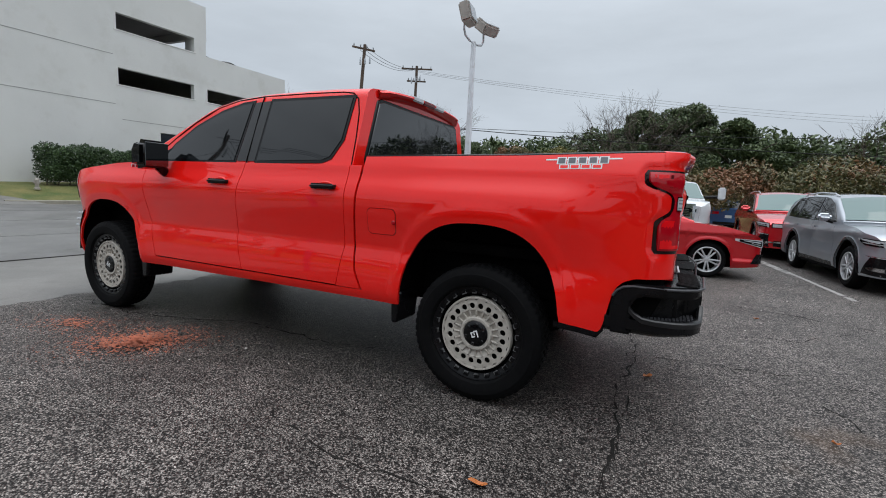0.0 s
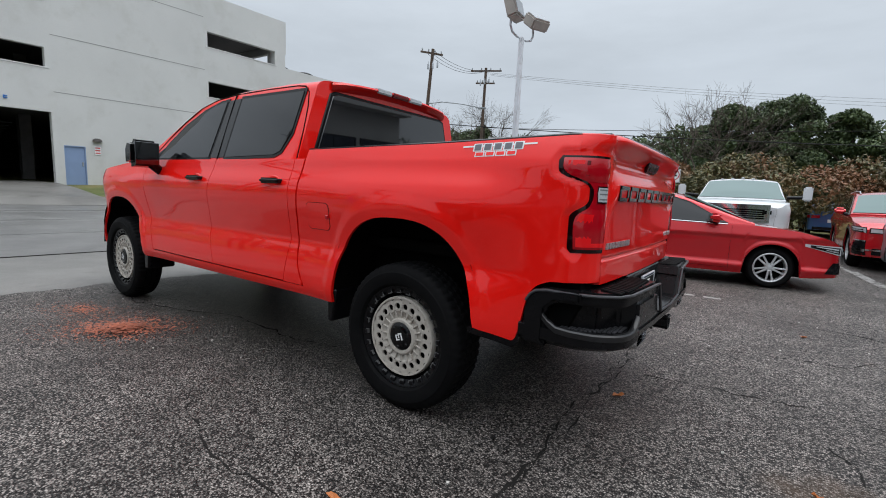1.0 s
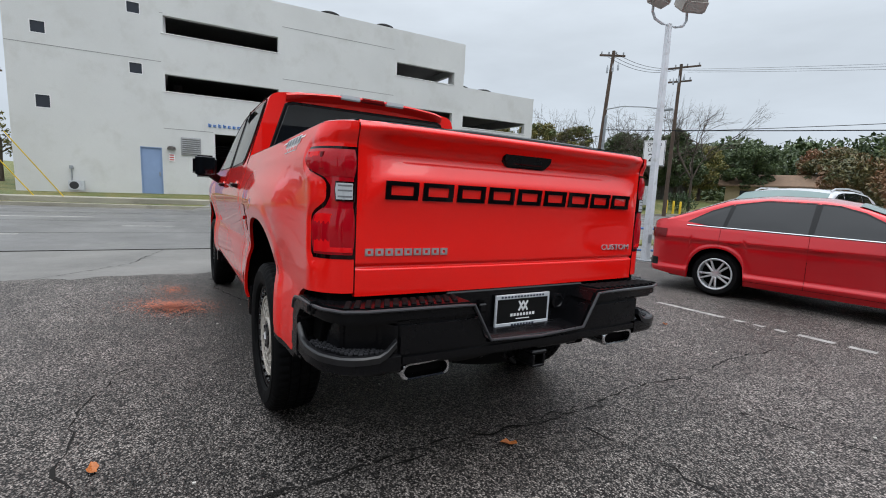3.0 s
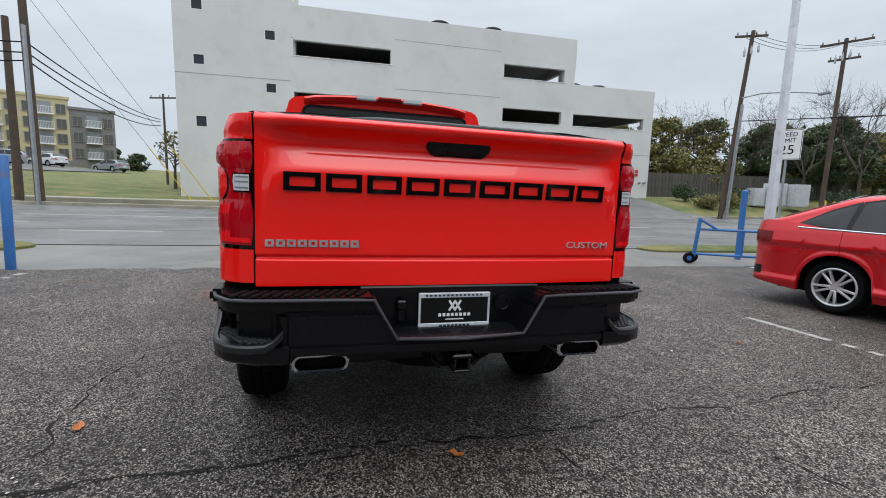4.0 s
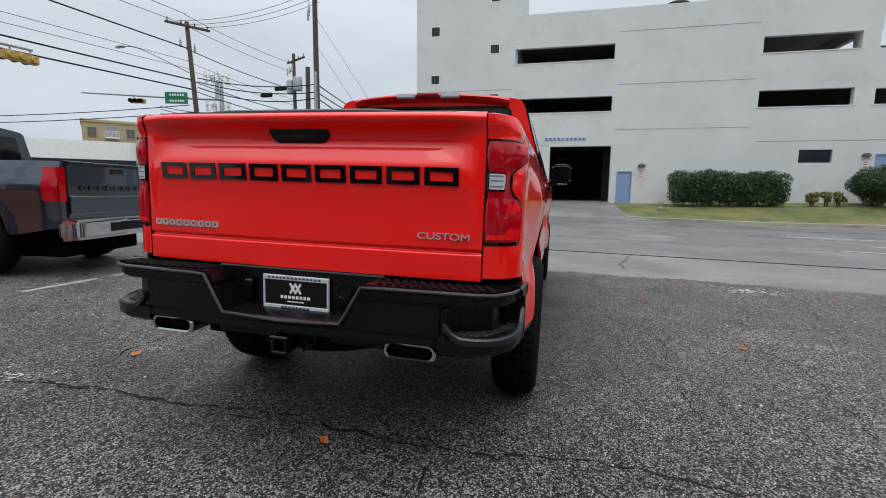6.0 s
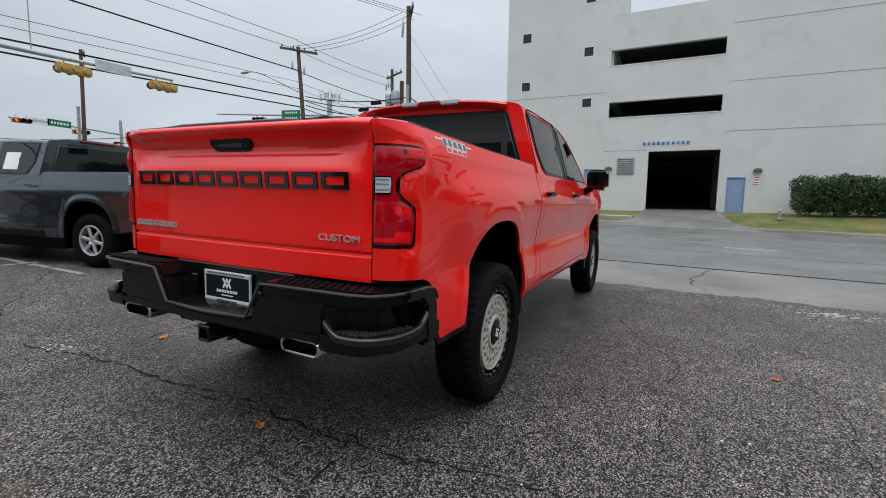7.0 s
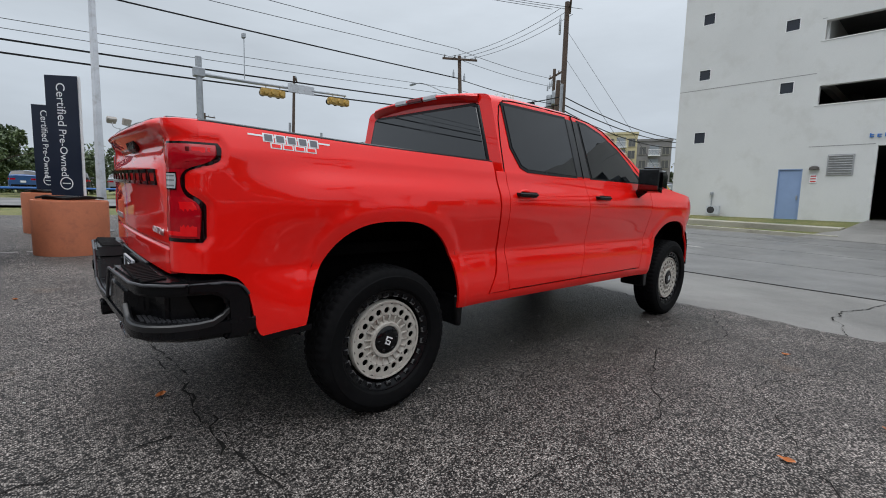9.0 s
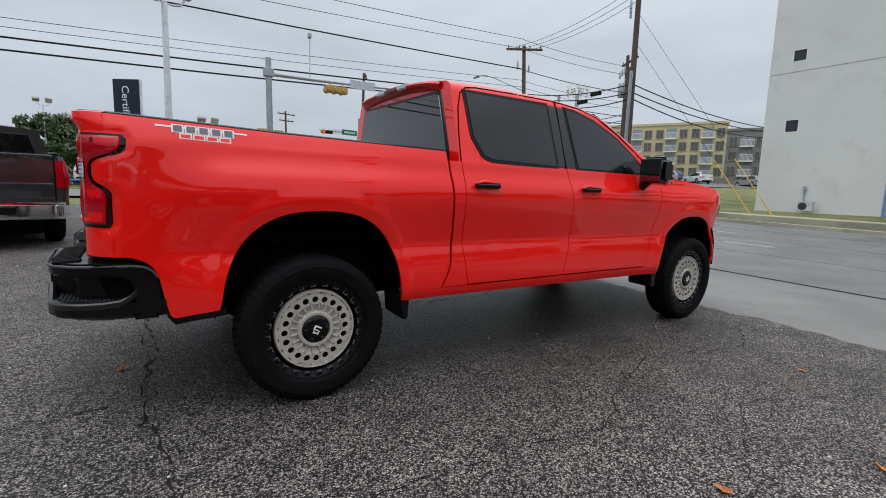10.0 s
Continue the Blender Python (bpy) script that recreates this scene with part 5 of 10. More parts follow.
        inner = [(0.985, 0.938), (1.130, 0.934), (1.158, 0.944), (1.185, 0.982), (1.225, 0.994), (1.265, 0.994), (1.296, 0.976), (1.325, 0.900), (1.350, 0.876), (1.405, 0.870)]
        le = lambda z: soft_tab(inner, z, 0.012)
        tail_patch(side, list(np.linspace(1.008, 1.180, 18)), le, 0.008, 0.813, LENS_RED, "brake_lens", tl, depth=0.012, pillow=0.009)
        tail_patch(side, list(np.linspace(1.150, 1.310, 16)), le, 0.006, 0.813, LENS_RED, "lamp_bridge", tl, depth=0.012)
        tail_patch(side, list(np.linspace(1.296, 1.396, 12)), le, 0.008, 0.813, LENS_RED, "upper_lens", tl, depth=0.012, pillow=0.009)
        rv = tail_patch(side, list(np.linspace(1.208, 1.280, 6)), lambda z: 0.996 + 0.10 * abs(z - 1.25), 0.0125, 0.812, SMOKED, "reversing_lamp", tl, depth=0.014, lim=(2, 13))
        tail_patch(side, list(np.linspace(1.214, 1.274, 6)), lambda z: 1.000 + 0.10 * abs(z - 1.25), 0.0145, 0.816, LENS_CLEAR, "reversing_lens", rv, "clear reversing lens", depth=0.014, lim=(2, 13))
        for zz in (1.222, 1.244, 1.262):
            tail_patch(side, [zz, zz + 0.003, zz + 0.006], lambda z: 1.004, 0.0156, 0.818, LAMP_RIB, "lens_rib", rv, depth=0.004, lim=(3, 13))
        # lit-up shapes behind the lens: a frame round the lower chamber and a hook in the upper one
        tail_patch(side, list(np.linspace(1.018, 1.036, 4)), lambda z: le(z) + 0.010, 0.0150, 0.816, LENS_BRIGHT, "light_strip", tl, depth=0.008)
        tail_patch(side, list(np.linspace(1.034, 1.160, 10)), lambda z: le(z) + 0.010, 0.0156, 0.816, LENS_BRIGHT, "light_strip", tl, depth=0.008, lim=(0, 5))
        tail_patch(side, list(np.linspace(1.040, 1.135, 6)), lambda z: 0.985, 0.0145, 0.842, LENS_DARK, "lamp_recess", tl, depth=0.006, lim=(0, 3))
        for x0, x1, z0, z1, mat, nm in ((0.894, 0.904, 1.330, 1.384, LENS_BRIGHT, "light_strip"), (0.912, 0.958, 1.340, 1.384, LENS_BRIGHT, "light_panel"), (0.966, 0.978, 1.322, 1.384, LENS_DEEP, "lamp_recess")):
            bm = bmesh.new()
            rim_grid(bm, [[(x, side * (sh.flank(x, z) + 0.0150), z) for z in np.linspace(z0, z1, 5)] for x in np.linspace(x0, x1, 5)], 0.008)
            bmesh.ops.recalc_face_normals(bm, faces=bm.faces)
            part(nm, bm, mat, tl)
        bm = bmesh.new()
        box(bm, 1.008, 1.0232, min(side * 0.826, side * 0.834), max(side * 0.826, side * 0.834), 1.318, 1.384, 0.002, 1)
        part("light_strip", bm, LENS_BRIGHT, tl)
        bm = bmesh.new()
        tube(bm, [(1.017, side * 0.798, 0.87), (1.017, side * 0.798, 1.43), (1.028, side * 0.798, 1.465), (1.034, side * 0.798, 1.495)], 0.0055, 6)
        part("tailgate_seam", bm, UNDER, truck)
        # rear corner of the bed below and above the lamp
        for z0, z1 in ((0.862, 0.993), (1.405, 1.496)):
            bm = bmesh.new()
            rows = []
            for z in np.linspace(z0, z1, 9):
                lip = 0.020 * smooth01((z - 1.415) / 0.055)
                rows.append([(x + lip * smooth01((x - 0.95) / 0.065), side * (y + 0.3 * lip * smooth01((x - 0.90) / 0.06) * smooth01((1.018 - x) / 0.03)), z) for x, y, z in tail_path(z, 0.93, 0.0006, 0.801, 14)])
            if z0 > 1.0:
                rows.append([(x - 0.012, y - side * 0.008, z + 0.005) for x, y, z in rows[-1]])
                rows.append([(x - 0.08 * smooth01((x - 0.93) / 0.06), y - side * 0.03, z + 0.001) for x, y, z in rows[-1]])
            faces(bm, rows)
            bmesh.ops.recalc_face_normals(bm, faces=bm.faces)
            part("bed_corner", bm, RED, truck)
        # rail cap
        bm = bmesh.new()
        rows = []
        for x in np.linspace(-0.85, 1.02, 14):
            z = soft_tab([(-0.9, 1.455), (0.2, 1.472), (1.035, 1.497)], x, 0.02)
            y = sh.flank(x, z)
            rows.append([(x, side * (y - 0.004), z - 0.004), (x, side * (y - 0.006), z + 0.006), (x, side * (y - 0.02), z + 0.012), (x, side * (y - 0.09), z + 0.012), (x, side * (y - 0.10), z - 0.03)])
        vs = faces(bm, rows)
        bm.faces.new(vs[0])
        bm.faces.new(vs[-1])
        bmesh.ops.recalc_face_normals(bm, faces=bm.faces)
        part("bed_rail_cap", bm, BLACK_PLASTIC, truck)
        # plain shapes for the bed decal: a thin rule, a grey row and a red row edged in white
        def decal(x0, x1, z0, z1, out, mat, nm):
            b3 = bmesh.new()
            rows2 = []
            for x in np.linspace(x0, x1, 5):
                zt = 0.030 * (x - 0.35) - 0.003
                rows2.append([(x, side * (sh.flank(x, z + zt) + out), z + zt) for z in (z0, (z0 + z1) / 2, z1)])
            faces(b3, rows2)
            bmesh.ops.recalc_face_normals(b3, faces=b3.faces)
            return part(nm, b3, mat, dec) if nm != "bed_decal" else part(nm, b3, mat, truck, "white, grey and red striped decal")
        dec = decal(0.345, 0.735, 1.449, 1.4565, 0.0022, SIGN_WHITE, "bed_decal")
        for k in range(5):
            a = 0.405 + 0.054 * k
            decal(a, a + 0.050, 1.428, 1.466, 0.0014 + 0.0001 * k, SIGN_WHITE, "decal_block")
            decal(a + 0.007, a + 0.043, 1.432, 1.462, 0.0026, DECAL_GREY, "decal_block")
        for k in range(4):
            a = 0.420 + 0.056 * k
            decal(a, a + 0.052, 1.401, 1.427, 0.0014, SIGN_WHITE, "decal_block")
            decal(a + 0.006, a + 0.046, 1.406, 1.422, 0.0026, RED, "decal_block")
        # fender badge bars
        bm = bmesh.new()
        for k in range(3):
            x = -3.36 + 0.055 * k
            y = sh.flank(x, 1.345)
            box(bm, x, x + 0.042, side * y - 0.003, side * y + 0.003 , 1.338, 1.362)
        part("fender_badge", bm, LENS_RED, truck)
        bm = bmesh.new()
        y = sh.flank(-3.3, 1.345)
        box(bm, -3.37, -3.19, side * y - 0.002, side * y + 0.002, 1.333, 1.367, 0.001, 1)
        part("badge_plate", bm, LENS_CLEAR, truck)
        # headlamp and small marker lights
        bm = bmesh.new()
        rows = [[(x, side * (sh.flank(x, z) + 0.006), z) for x in np.linspace(-4.52, -4.30, 7)] for z in (1.02, 1.08, 1.14)]
        faces(bm, rows)
        bmesh.ops.recalc_face_normals(bm, faces=bm.faces)
        part("headlamp", bm, LENS_CLEAR, truck)
        for z in (0.74, 0.80, 0.86):
            bm = bmesh.new()
            y = sh.flank(-4.30, z)
            box(bm, -4.36, -4.27, side * y - 0.012, side * y + 0.012, z, z + 0.022, 0.004, 1)
            part("side_marker", bm, LENS_CLEAR, truck)
    # fuel flap, on the left flank
    for out, ins, mat, nm in ((0.0010, -0.0028, UNDER, "fuel_flap_gap"), (0.0030, 0.0, RED, "fuel_flap")):
        bm = bmesh.new()
        ring = []
        cx, cz, hx, hz2, rad = -0.672, 1.042, 0.108 - ins, 0.082 - ins, 0.035
        for k in range(32):
            t = 2 * math.pi * k / 32
            ax, az = math.cos(t), math.sin(t)
            px = cx + math.copysign(hx - rad, ax) + rad * ax
            pz = cz + math.copysign(hz2 - rad, az) + rad * az
            ring.append((px, pz))
        mid_v = bm.verts.new((cx, -(sh.flank(cx, cz) + out), cz))
        inner = [bm.verts.new((cx + (x - cx) * 0.55, -(sh.flank(cx + (x - cx) * 0.55, cz + (z - cz) * 0.55) + out), cz + (z - cz) * 0.55)) for x, z in ring]
        vs = [bm.verts.new((x, -(sh.flank(x, z) + out), z)) for x, z in ring]
        for k in range(32):
            j = (k + 1) % 32
            bm.faces.new((vs[k], vs[j], inner[j], inner[k]))
            bm.faces.new((inner[k], inner[j], mid_v))
        bmesh.ops.recalc_face_normals(bm, faces=bm.faces)
        part(nm, bm, mat, truck)
    bm = bmesh.new()
    box(bm, -0.585, -0.562, -1.000, -0.985, 1.03, 1.055, 0.004, 1)
    part("fuel_flap_pull", bm, LENS_RED, truck)
    # seams of the door frames over the cab's sides
    def cab_y(x, z):
        zr = soft_tab(sh.roof, x, 0.05)
        y = glass_y(sh, x, min(z, zr - 0.075))
        up = clamp((z - zr + 0.075) / 0.075, 0.0, 0.98)
        return y - 0.075 * 1.35 * (1 - math.sqrt(1 - up * up))
    for side in (-1, 1):
        for pts in ([(-0.962, 1.40), (-0.972, 1.60), (-0.990, 1.76), (-1.02, 1.86), (-1.07, 1.903), (-1.16, 1.915), (-1.5, 1.922), (-1.93, 1.920), (-2.2, 1.898), (-2.42, 1.842), (-2.65, 1.730), (-2.86, 1.595), (-3.02, 1.475), (-3.10, 1.408)],
                    [(-1.945, 1.40), (-1.935, 1.60), (-1.925, 1.92)]):
            bm = bmesh.new()
            dense = []
            for (xa, za), (xb, zb) in zip(pts, pts[1:]):
                dense += [(xa + (xb - xa) * k / 4, za + (zb - za) * k / 4) for k in range(4)]
            dense.append(pts[-1])
            lift = 0.001 if pts[0][0] > -1.5 else 0.011
            tube(bm, [(x, side * (cab_y(x, z) + lift - 0.001), z) for x, z in dense], 0.0048, 6)
            part("door_seam", bm, UNDER, truck)
    # cab shell, roof, bonnet, front
    bm = bmesh.new()
    vs = faces(bm, [cross_section(sh, x) for x in np.linspace(sh.cab[0], sh.cab[1], 60)])
    bm.faces.new(vs[-1])
    bmesh.ops.recalc_face_normals(bm, faces=bm.faces)
    part("cab", bm, RED, truck, smooth=50)
    bm = bmesh.new()
    box(bm, -0.975, -0.945, -0.93, 0.93, 0.55, 1.40)
    part("cab_back_wall", bm, RED, truck)
    part("bonnet", lid(sh, sh.xf + 0.01, -3.30, 16, 0.045), RED, truck)
    part("front_end", end_cap(sh, False, 0.50, 1.06, 0.10), BLACK_PLASTIC, truck)
    bm = bmesh.new()
    rows = []
    for i in range(13):
        x = -3.31 + (-2.46 + 3.31) * i / 12
        sec = cross_section(sh, x)
        zr = max(p[2] for p in sec)
        yr = max(abs(p[1]) for p in sec) - 0.30 * (zr - 1.39) - 0.06
        rows.append([(x, yr * (2 * j / 12 - 1), zr + 0.006 - 0.03 * (2 * j / 12 - 1) ** 2) for j in range(13)])
    faces(bm, rows)
    bmesh.ops.recalc_face_normals(bm, faces=bm.faces)
    part("windscreen", bm, TINT, truck)
    # rear window with its seal, roof lip, high stop lamp
    bm = bmesh.new()
    prism(bm, [(-0.80, 1.40), (0.80, 1.40), (0.80, 1.46), (0.668, 1.868), (0.62, 1.888), (-0.62, 1.888), (-0.668, 1.868), (-0.80, 1.46)], -0.96, -0.943, "x", 0.006, 1)
    seal = part("rear_window_seal", bm, BLACK_PLASTIC, truck)
    bm = bmesh.new()
    prism(bm, [(-0.775, 1.41), (0.775, 1.41), (0.775, 1.465), (0.648, 1.852), (0.60, 1.868), (-0.60, 1.868), (-0.648, 1.852), (-0.775, 1.465)], -0.950, -0.936, "x", 0.003, 1)
    part("rear_window", bm, TINT_REAR, seal, "dark tinted rear glass")
    bm = bmesh.new()
    rows = []
    for j in range(17):
        y = 0.66 * (2 * j / 16 - 1)
        zc = 1.955 + 0.045 * (1 - (y / 0.70) ** 2)
        e = smooth01((abs(y) - 0.56) / 0.10)
        rows.append([(-1.02, y, zc - 0.012), (-0.93, y, zc - 0.010 - 0.01 * e), (-0.885 - 0.05 * e, y, zc - 0.022 - 0.01 * e), (-0.880 - 0.05 * e, y, zc - 0.034), (-0.905 - 0.03 * e, y, zc - 0.058), (-0.95, y, zc - 0.078)])
    faces(bm, rows)
    bmesh.ops.recalc_face_normals(bm, faces=bm.faces)
    part("roof_lip", bm, RED, truck)
    for y0, y1, mat, nm in ((-0.27, -0.105, LENS_CLEAR, "cargo_lamp"), (0.105, 0.27, LENS_CLEAR, "cargo_lamp"), (-0.10, 0.10, LENS_DARK, "stop_lamp")):
        bm = bmesh.new()
        box(bm, -0.945, -0.878, y0, y1, 1.945, 1.982, 0.008, 2)
        part(nm, bm, mat, truck)
    # soft black bed cover
    bm = bmesh.new()
    rows = []
    for i in range(25):
        x = -0.88 + 1.86 * i / 24
        z = soft_tab([(-0.9, 1.468), (1.0, 1.508)], x, 0.02)
        w = 0.80
        rows.append([(x, w * (2 * j / 16 - 1), z + 0.020 * (1 - (2 * j / 16 - 1) ** 4) + 0.004 * math.sin(7 * x + j)) for j in range(17)])
    faces(bm, rows)
    bmesh.ops.recalc_face_normals(bm, faces=bm.faces)
    part("bed_cover", bm, GREY_PLASTIC, truck, "black vinyl bed cover")
    # tailgate
    zs = [0.848, 0.90, 0.945, 0.950, 0.9535, 0.957, 0.960, 0.963, 0.966, 0.969, 0.973, 0.98, 1.0, 1.06, 1.12, 1.16, 1.20, 1.24, 1.28, 1.298, 1.306, 1.314, 1.322, 1.34, 1.36, 1.368, 1.376, 1.385, 1.40, 1.414, 1.424, 1.434, 1.442, 1.45, 1.458, 1.466, 1.474, 1.482, 1.490, 1.496, 1.502, 1.506]
    ys = list(np.linspace(-0.70, 0.70, 29))
    ys = [-0.795, -0.789, -0.775, -0.76, -0.745, -0.73, -0.715] + ys + [0.715, 0.73, 0.745, 0.76, 0.775, 0.789, 0.795]
    rows = [[(tailgate_x(z, y), y, z) for y in ys] for z in zs]
    rows = [[(x - 0.02, y, z - 0.002) for x, y, z in rows[0]]] + rows + [[(x - 0.09, y, z + 0.001) for x, y, z in rows[-1]]]
    rows = [[(r[0][0] - 0.03, r[0][1], r[0][2])] + r + [(r[-1][0] - 0.03, r[-1][1], r[-1][2])] for r in rows]
    bm = bmesh.new()
    faces(bm, rows)
    bmesh.ops.recalc_face_normals(bm, faces=bm.faces)
    gate = part("tailgate", bm, RED, truck, smooth=60)
    bm = bmesh.new()
    rows = []
    for j in range(25):
        y = 0.80 * (2 * j / 24 - 1)
        x = tailgate_x(1.498, y) + 0.002
        d = 0.010 * smooth01((abs(y) - 0.35) / 0.10) + 0.006 * smooth01((abs(y) - 0.70) / 0.10)
        rows.append([(x - 0.010, y, 1.503), (x - 0.014, y, 1.512 - d * 0.5), (x - 0.03, y, 1.519 - d), (x - 0.12, y, 1.524 - d), (x - 0.13, y, 1.49)])
    faces(bm, rows)
    bmesh.ops.recalc_face_normals(bm, faces=bm.faces)
    part("tailgate_cap", bm, BLACK_PLASTIC, gate, "black plastic top cap")
    bm = bmesh.new()
    box(bm, 0.96, 0.985, -0.86, 0.86, 0.80, 1.47)
    part("tailgate_gap_lining", bm, UNDER, truck)
    bm = bmesh.new()
    prism(bm, [(-0.112, 1.385), (0.112, 1.385), (0.140, 1.415), (0.138, 1.452), (0.125, 1.462), (-0.125, 1.462), (-0.138, 1.452), (-0.140, 1.415)], 0.99, 1.048, "x", 0.006, 2)
    for v in bm.verts:
        v.co.x -= 0.018 * smooth01((1.44 - v.co.z) / 0.05)
    hd = part("tailgate_handle", bm, BLACK_PLASTIC, gate)
    bm = bmesh.new()
    box(bm, 1.028, 1.040, -0.085, 0.085, 1.400, 1.432, 0.004, 1)
    box(bm, 1.046, 1.058, -0.02, 0.02, 1.448, 1.460, 0.003, 1)
    part("latch_bar", bm, BLACK_PLASTIC, hd)
    # pressed black strokes across the gate: plain shapes in place of the maker's letters
    for k in range(9):
        y0 = -0.692 + 0.1565 * k
        bm = bmesh.new()
        for dy0, dy1, z0, z1 in ((0, 1, 1.275, 1.292), (0, 1, 1.222, 1.239), (0, 0.16, 1.239, 1.275), (0.84, 1, 1.239, 1.275)):
            xa = tailgate_x((z0 + z1) / 2, y0 + 0.137 * (dy0 + dy1) / 2) + 0.001
            box(bm, xa - 0.006, xa + 0.0035, y0 + 0.137 * dy0, y0 + 0.137 * dy1, z0, z1)
        part("pressed_stroke", bm, BLACK_GLOSS, gate)
    for k in range(9):
        bm = bmesh.new()
        y0 = -0.760 + 0.0402 * k
        xa = tailgate_x(1.02, y0)
        letter_frame(bm, y0, y0 + 0.033, 1.004, 1.032, 0.0075, xa - 0.003, xa + 0.005, 3)
        part("chrome_stroke", bm, ALLOY, gate)
    xa = tailgate_x(1.02, 0.64)
    text_mesh("CUSTOM", 0.039, 0.003, ALLOY, gate, Matrix.Translation((xa + 0.004, 0.64, 1.02)) @ Matrix(((0, 0, 1, 0), (1, 0, 0, 0), (0, 1, 0, 0), (0, 0, 0, 1))) @ Matrix.Diagonal((1.38, 1, 1, 1)), "trim_lettering", "chrome trim lettering")
    bumper(truck)
    # running gear
    bm = bmesh.new()
    for y in (-0.50, 0.50):
        box(bm, -4.3, 0.95, y - 0.06, y + 0.06, 0.48, 0.66, 0.01, 1)
    part("frame_rail", bm, UNDER, truck)
    bm = bmesh.new()
    box(bm, -3.15, -0.55, -0.92, 0.92, 0.50, 0.62, 0.02, 1)
    box(bm, -0.9, 1.0, -0.72, 0.72, 0.86, 0.93, 0.01, 1)
    box(bm, -4.5, -3.1, -0.70, 0.70, 0.45, 1.0, 0.02, 1)
    part("floor_pan", bm, UNDER, truck)
    bm = bmesh.new()
    tube(bm, [(0, -0.72, 0.42), (0, 0.72, 0.42)], 0.055, 12)
    lathe(bm, [(0.0, -0.16), (0.11, -0.12), (0.15, 0.0), (0.11, 0.12), (0.0, 0.16)], 16, "y", (0.02, 0.05, 0.42))
    part("rear_axle", bm, UNDER, truck)
    # unseen spare wheel, added to block light under the bed
    spare = new("spare_wheel")
    spare.parent = truck
    spare.matrix_local = pose(0.62, 0.0, 0.66, 90, 0, 0)
    same_part("tyre", mesh_of(tyre_mesh(0.38, 0.22, 0.22), RUBBER, "tyre"), spare)
    same_part("rim", mesh_of(disc(0.225, -0.05, 28, 0.03), UNDER, "rim"), spare)
    for s in (-1, 1):
        bm = bmesh.new()
        tube(bm, [(-1.2, s * 0.35, 0.56), (-0.4, s * 0.42, 0.60), (0.3, s * 0.60, 0.64), (0.7, s * 0.58, 0.60), (1.0, s * 0.552, 0.582)], 0.035, 8)
        part("exhaust_pipe", bm, UNDER, truck)
    for s in (-1, 1):
        bm = bmesh.new()
        tube(bm, [(-0.75, s * 0.55, 0.56), (-0.3, s * 0.55, 0.44), (0.0, s * 0.55, 0.38), (0.35, s * 0.55, 0.44), (0.78, s * 0.55, 0.60)], 0.03, 6)
        part("leaf_spring", bm, UNDER, truck)
    for c, a, top, n in sh.arches:
        wheel_well(sh, truck, c, a, top, 0.34)
    ty, rm, ex, notch = tan_wheel_meshes()
    for x, y, z, a in ((0, -0.948, 0.412, 20), (0.01, 0.988, 0.410, 64), (-3.765, -0.955, 0.412, 150), (-3.765, 0.975, 0.404, 200)):
        wh = wheel_at(truck, "wheel", 0.42, 0.285, 0.268, x, y, z, 1 if y > 0 else -1, ty, rm, ex, a, 0.022)
        for k in range(24):
            same_part("notch_edge", notch, wh, pose(0, 0, 0, 0, 15 * k, 0) @ Matrix.Translation((0.2495, -0.013, 0)))
    return truck


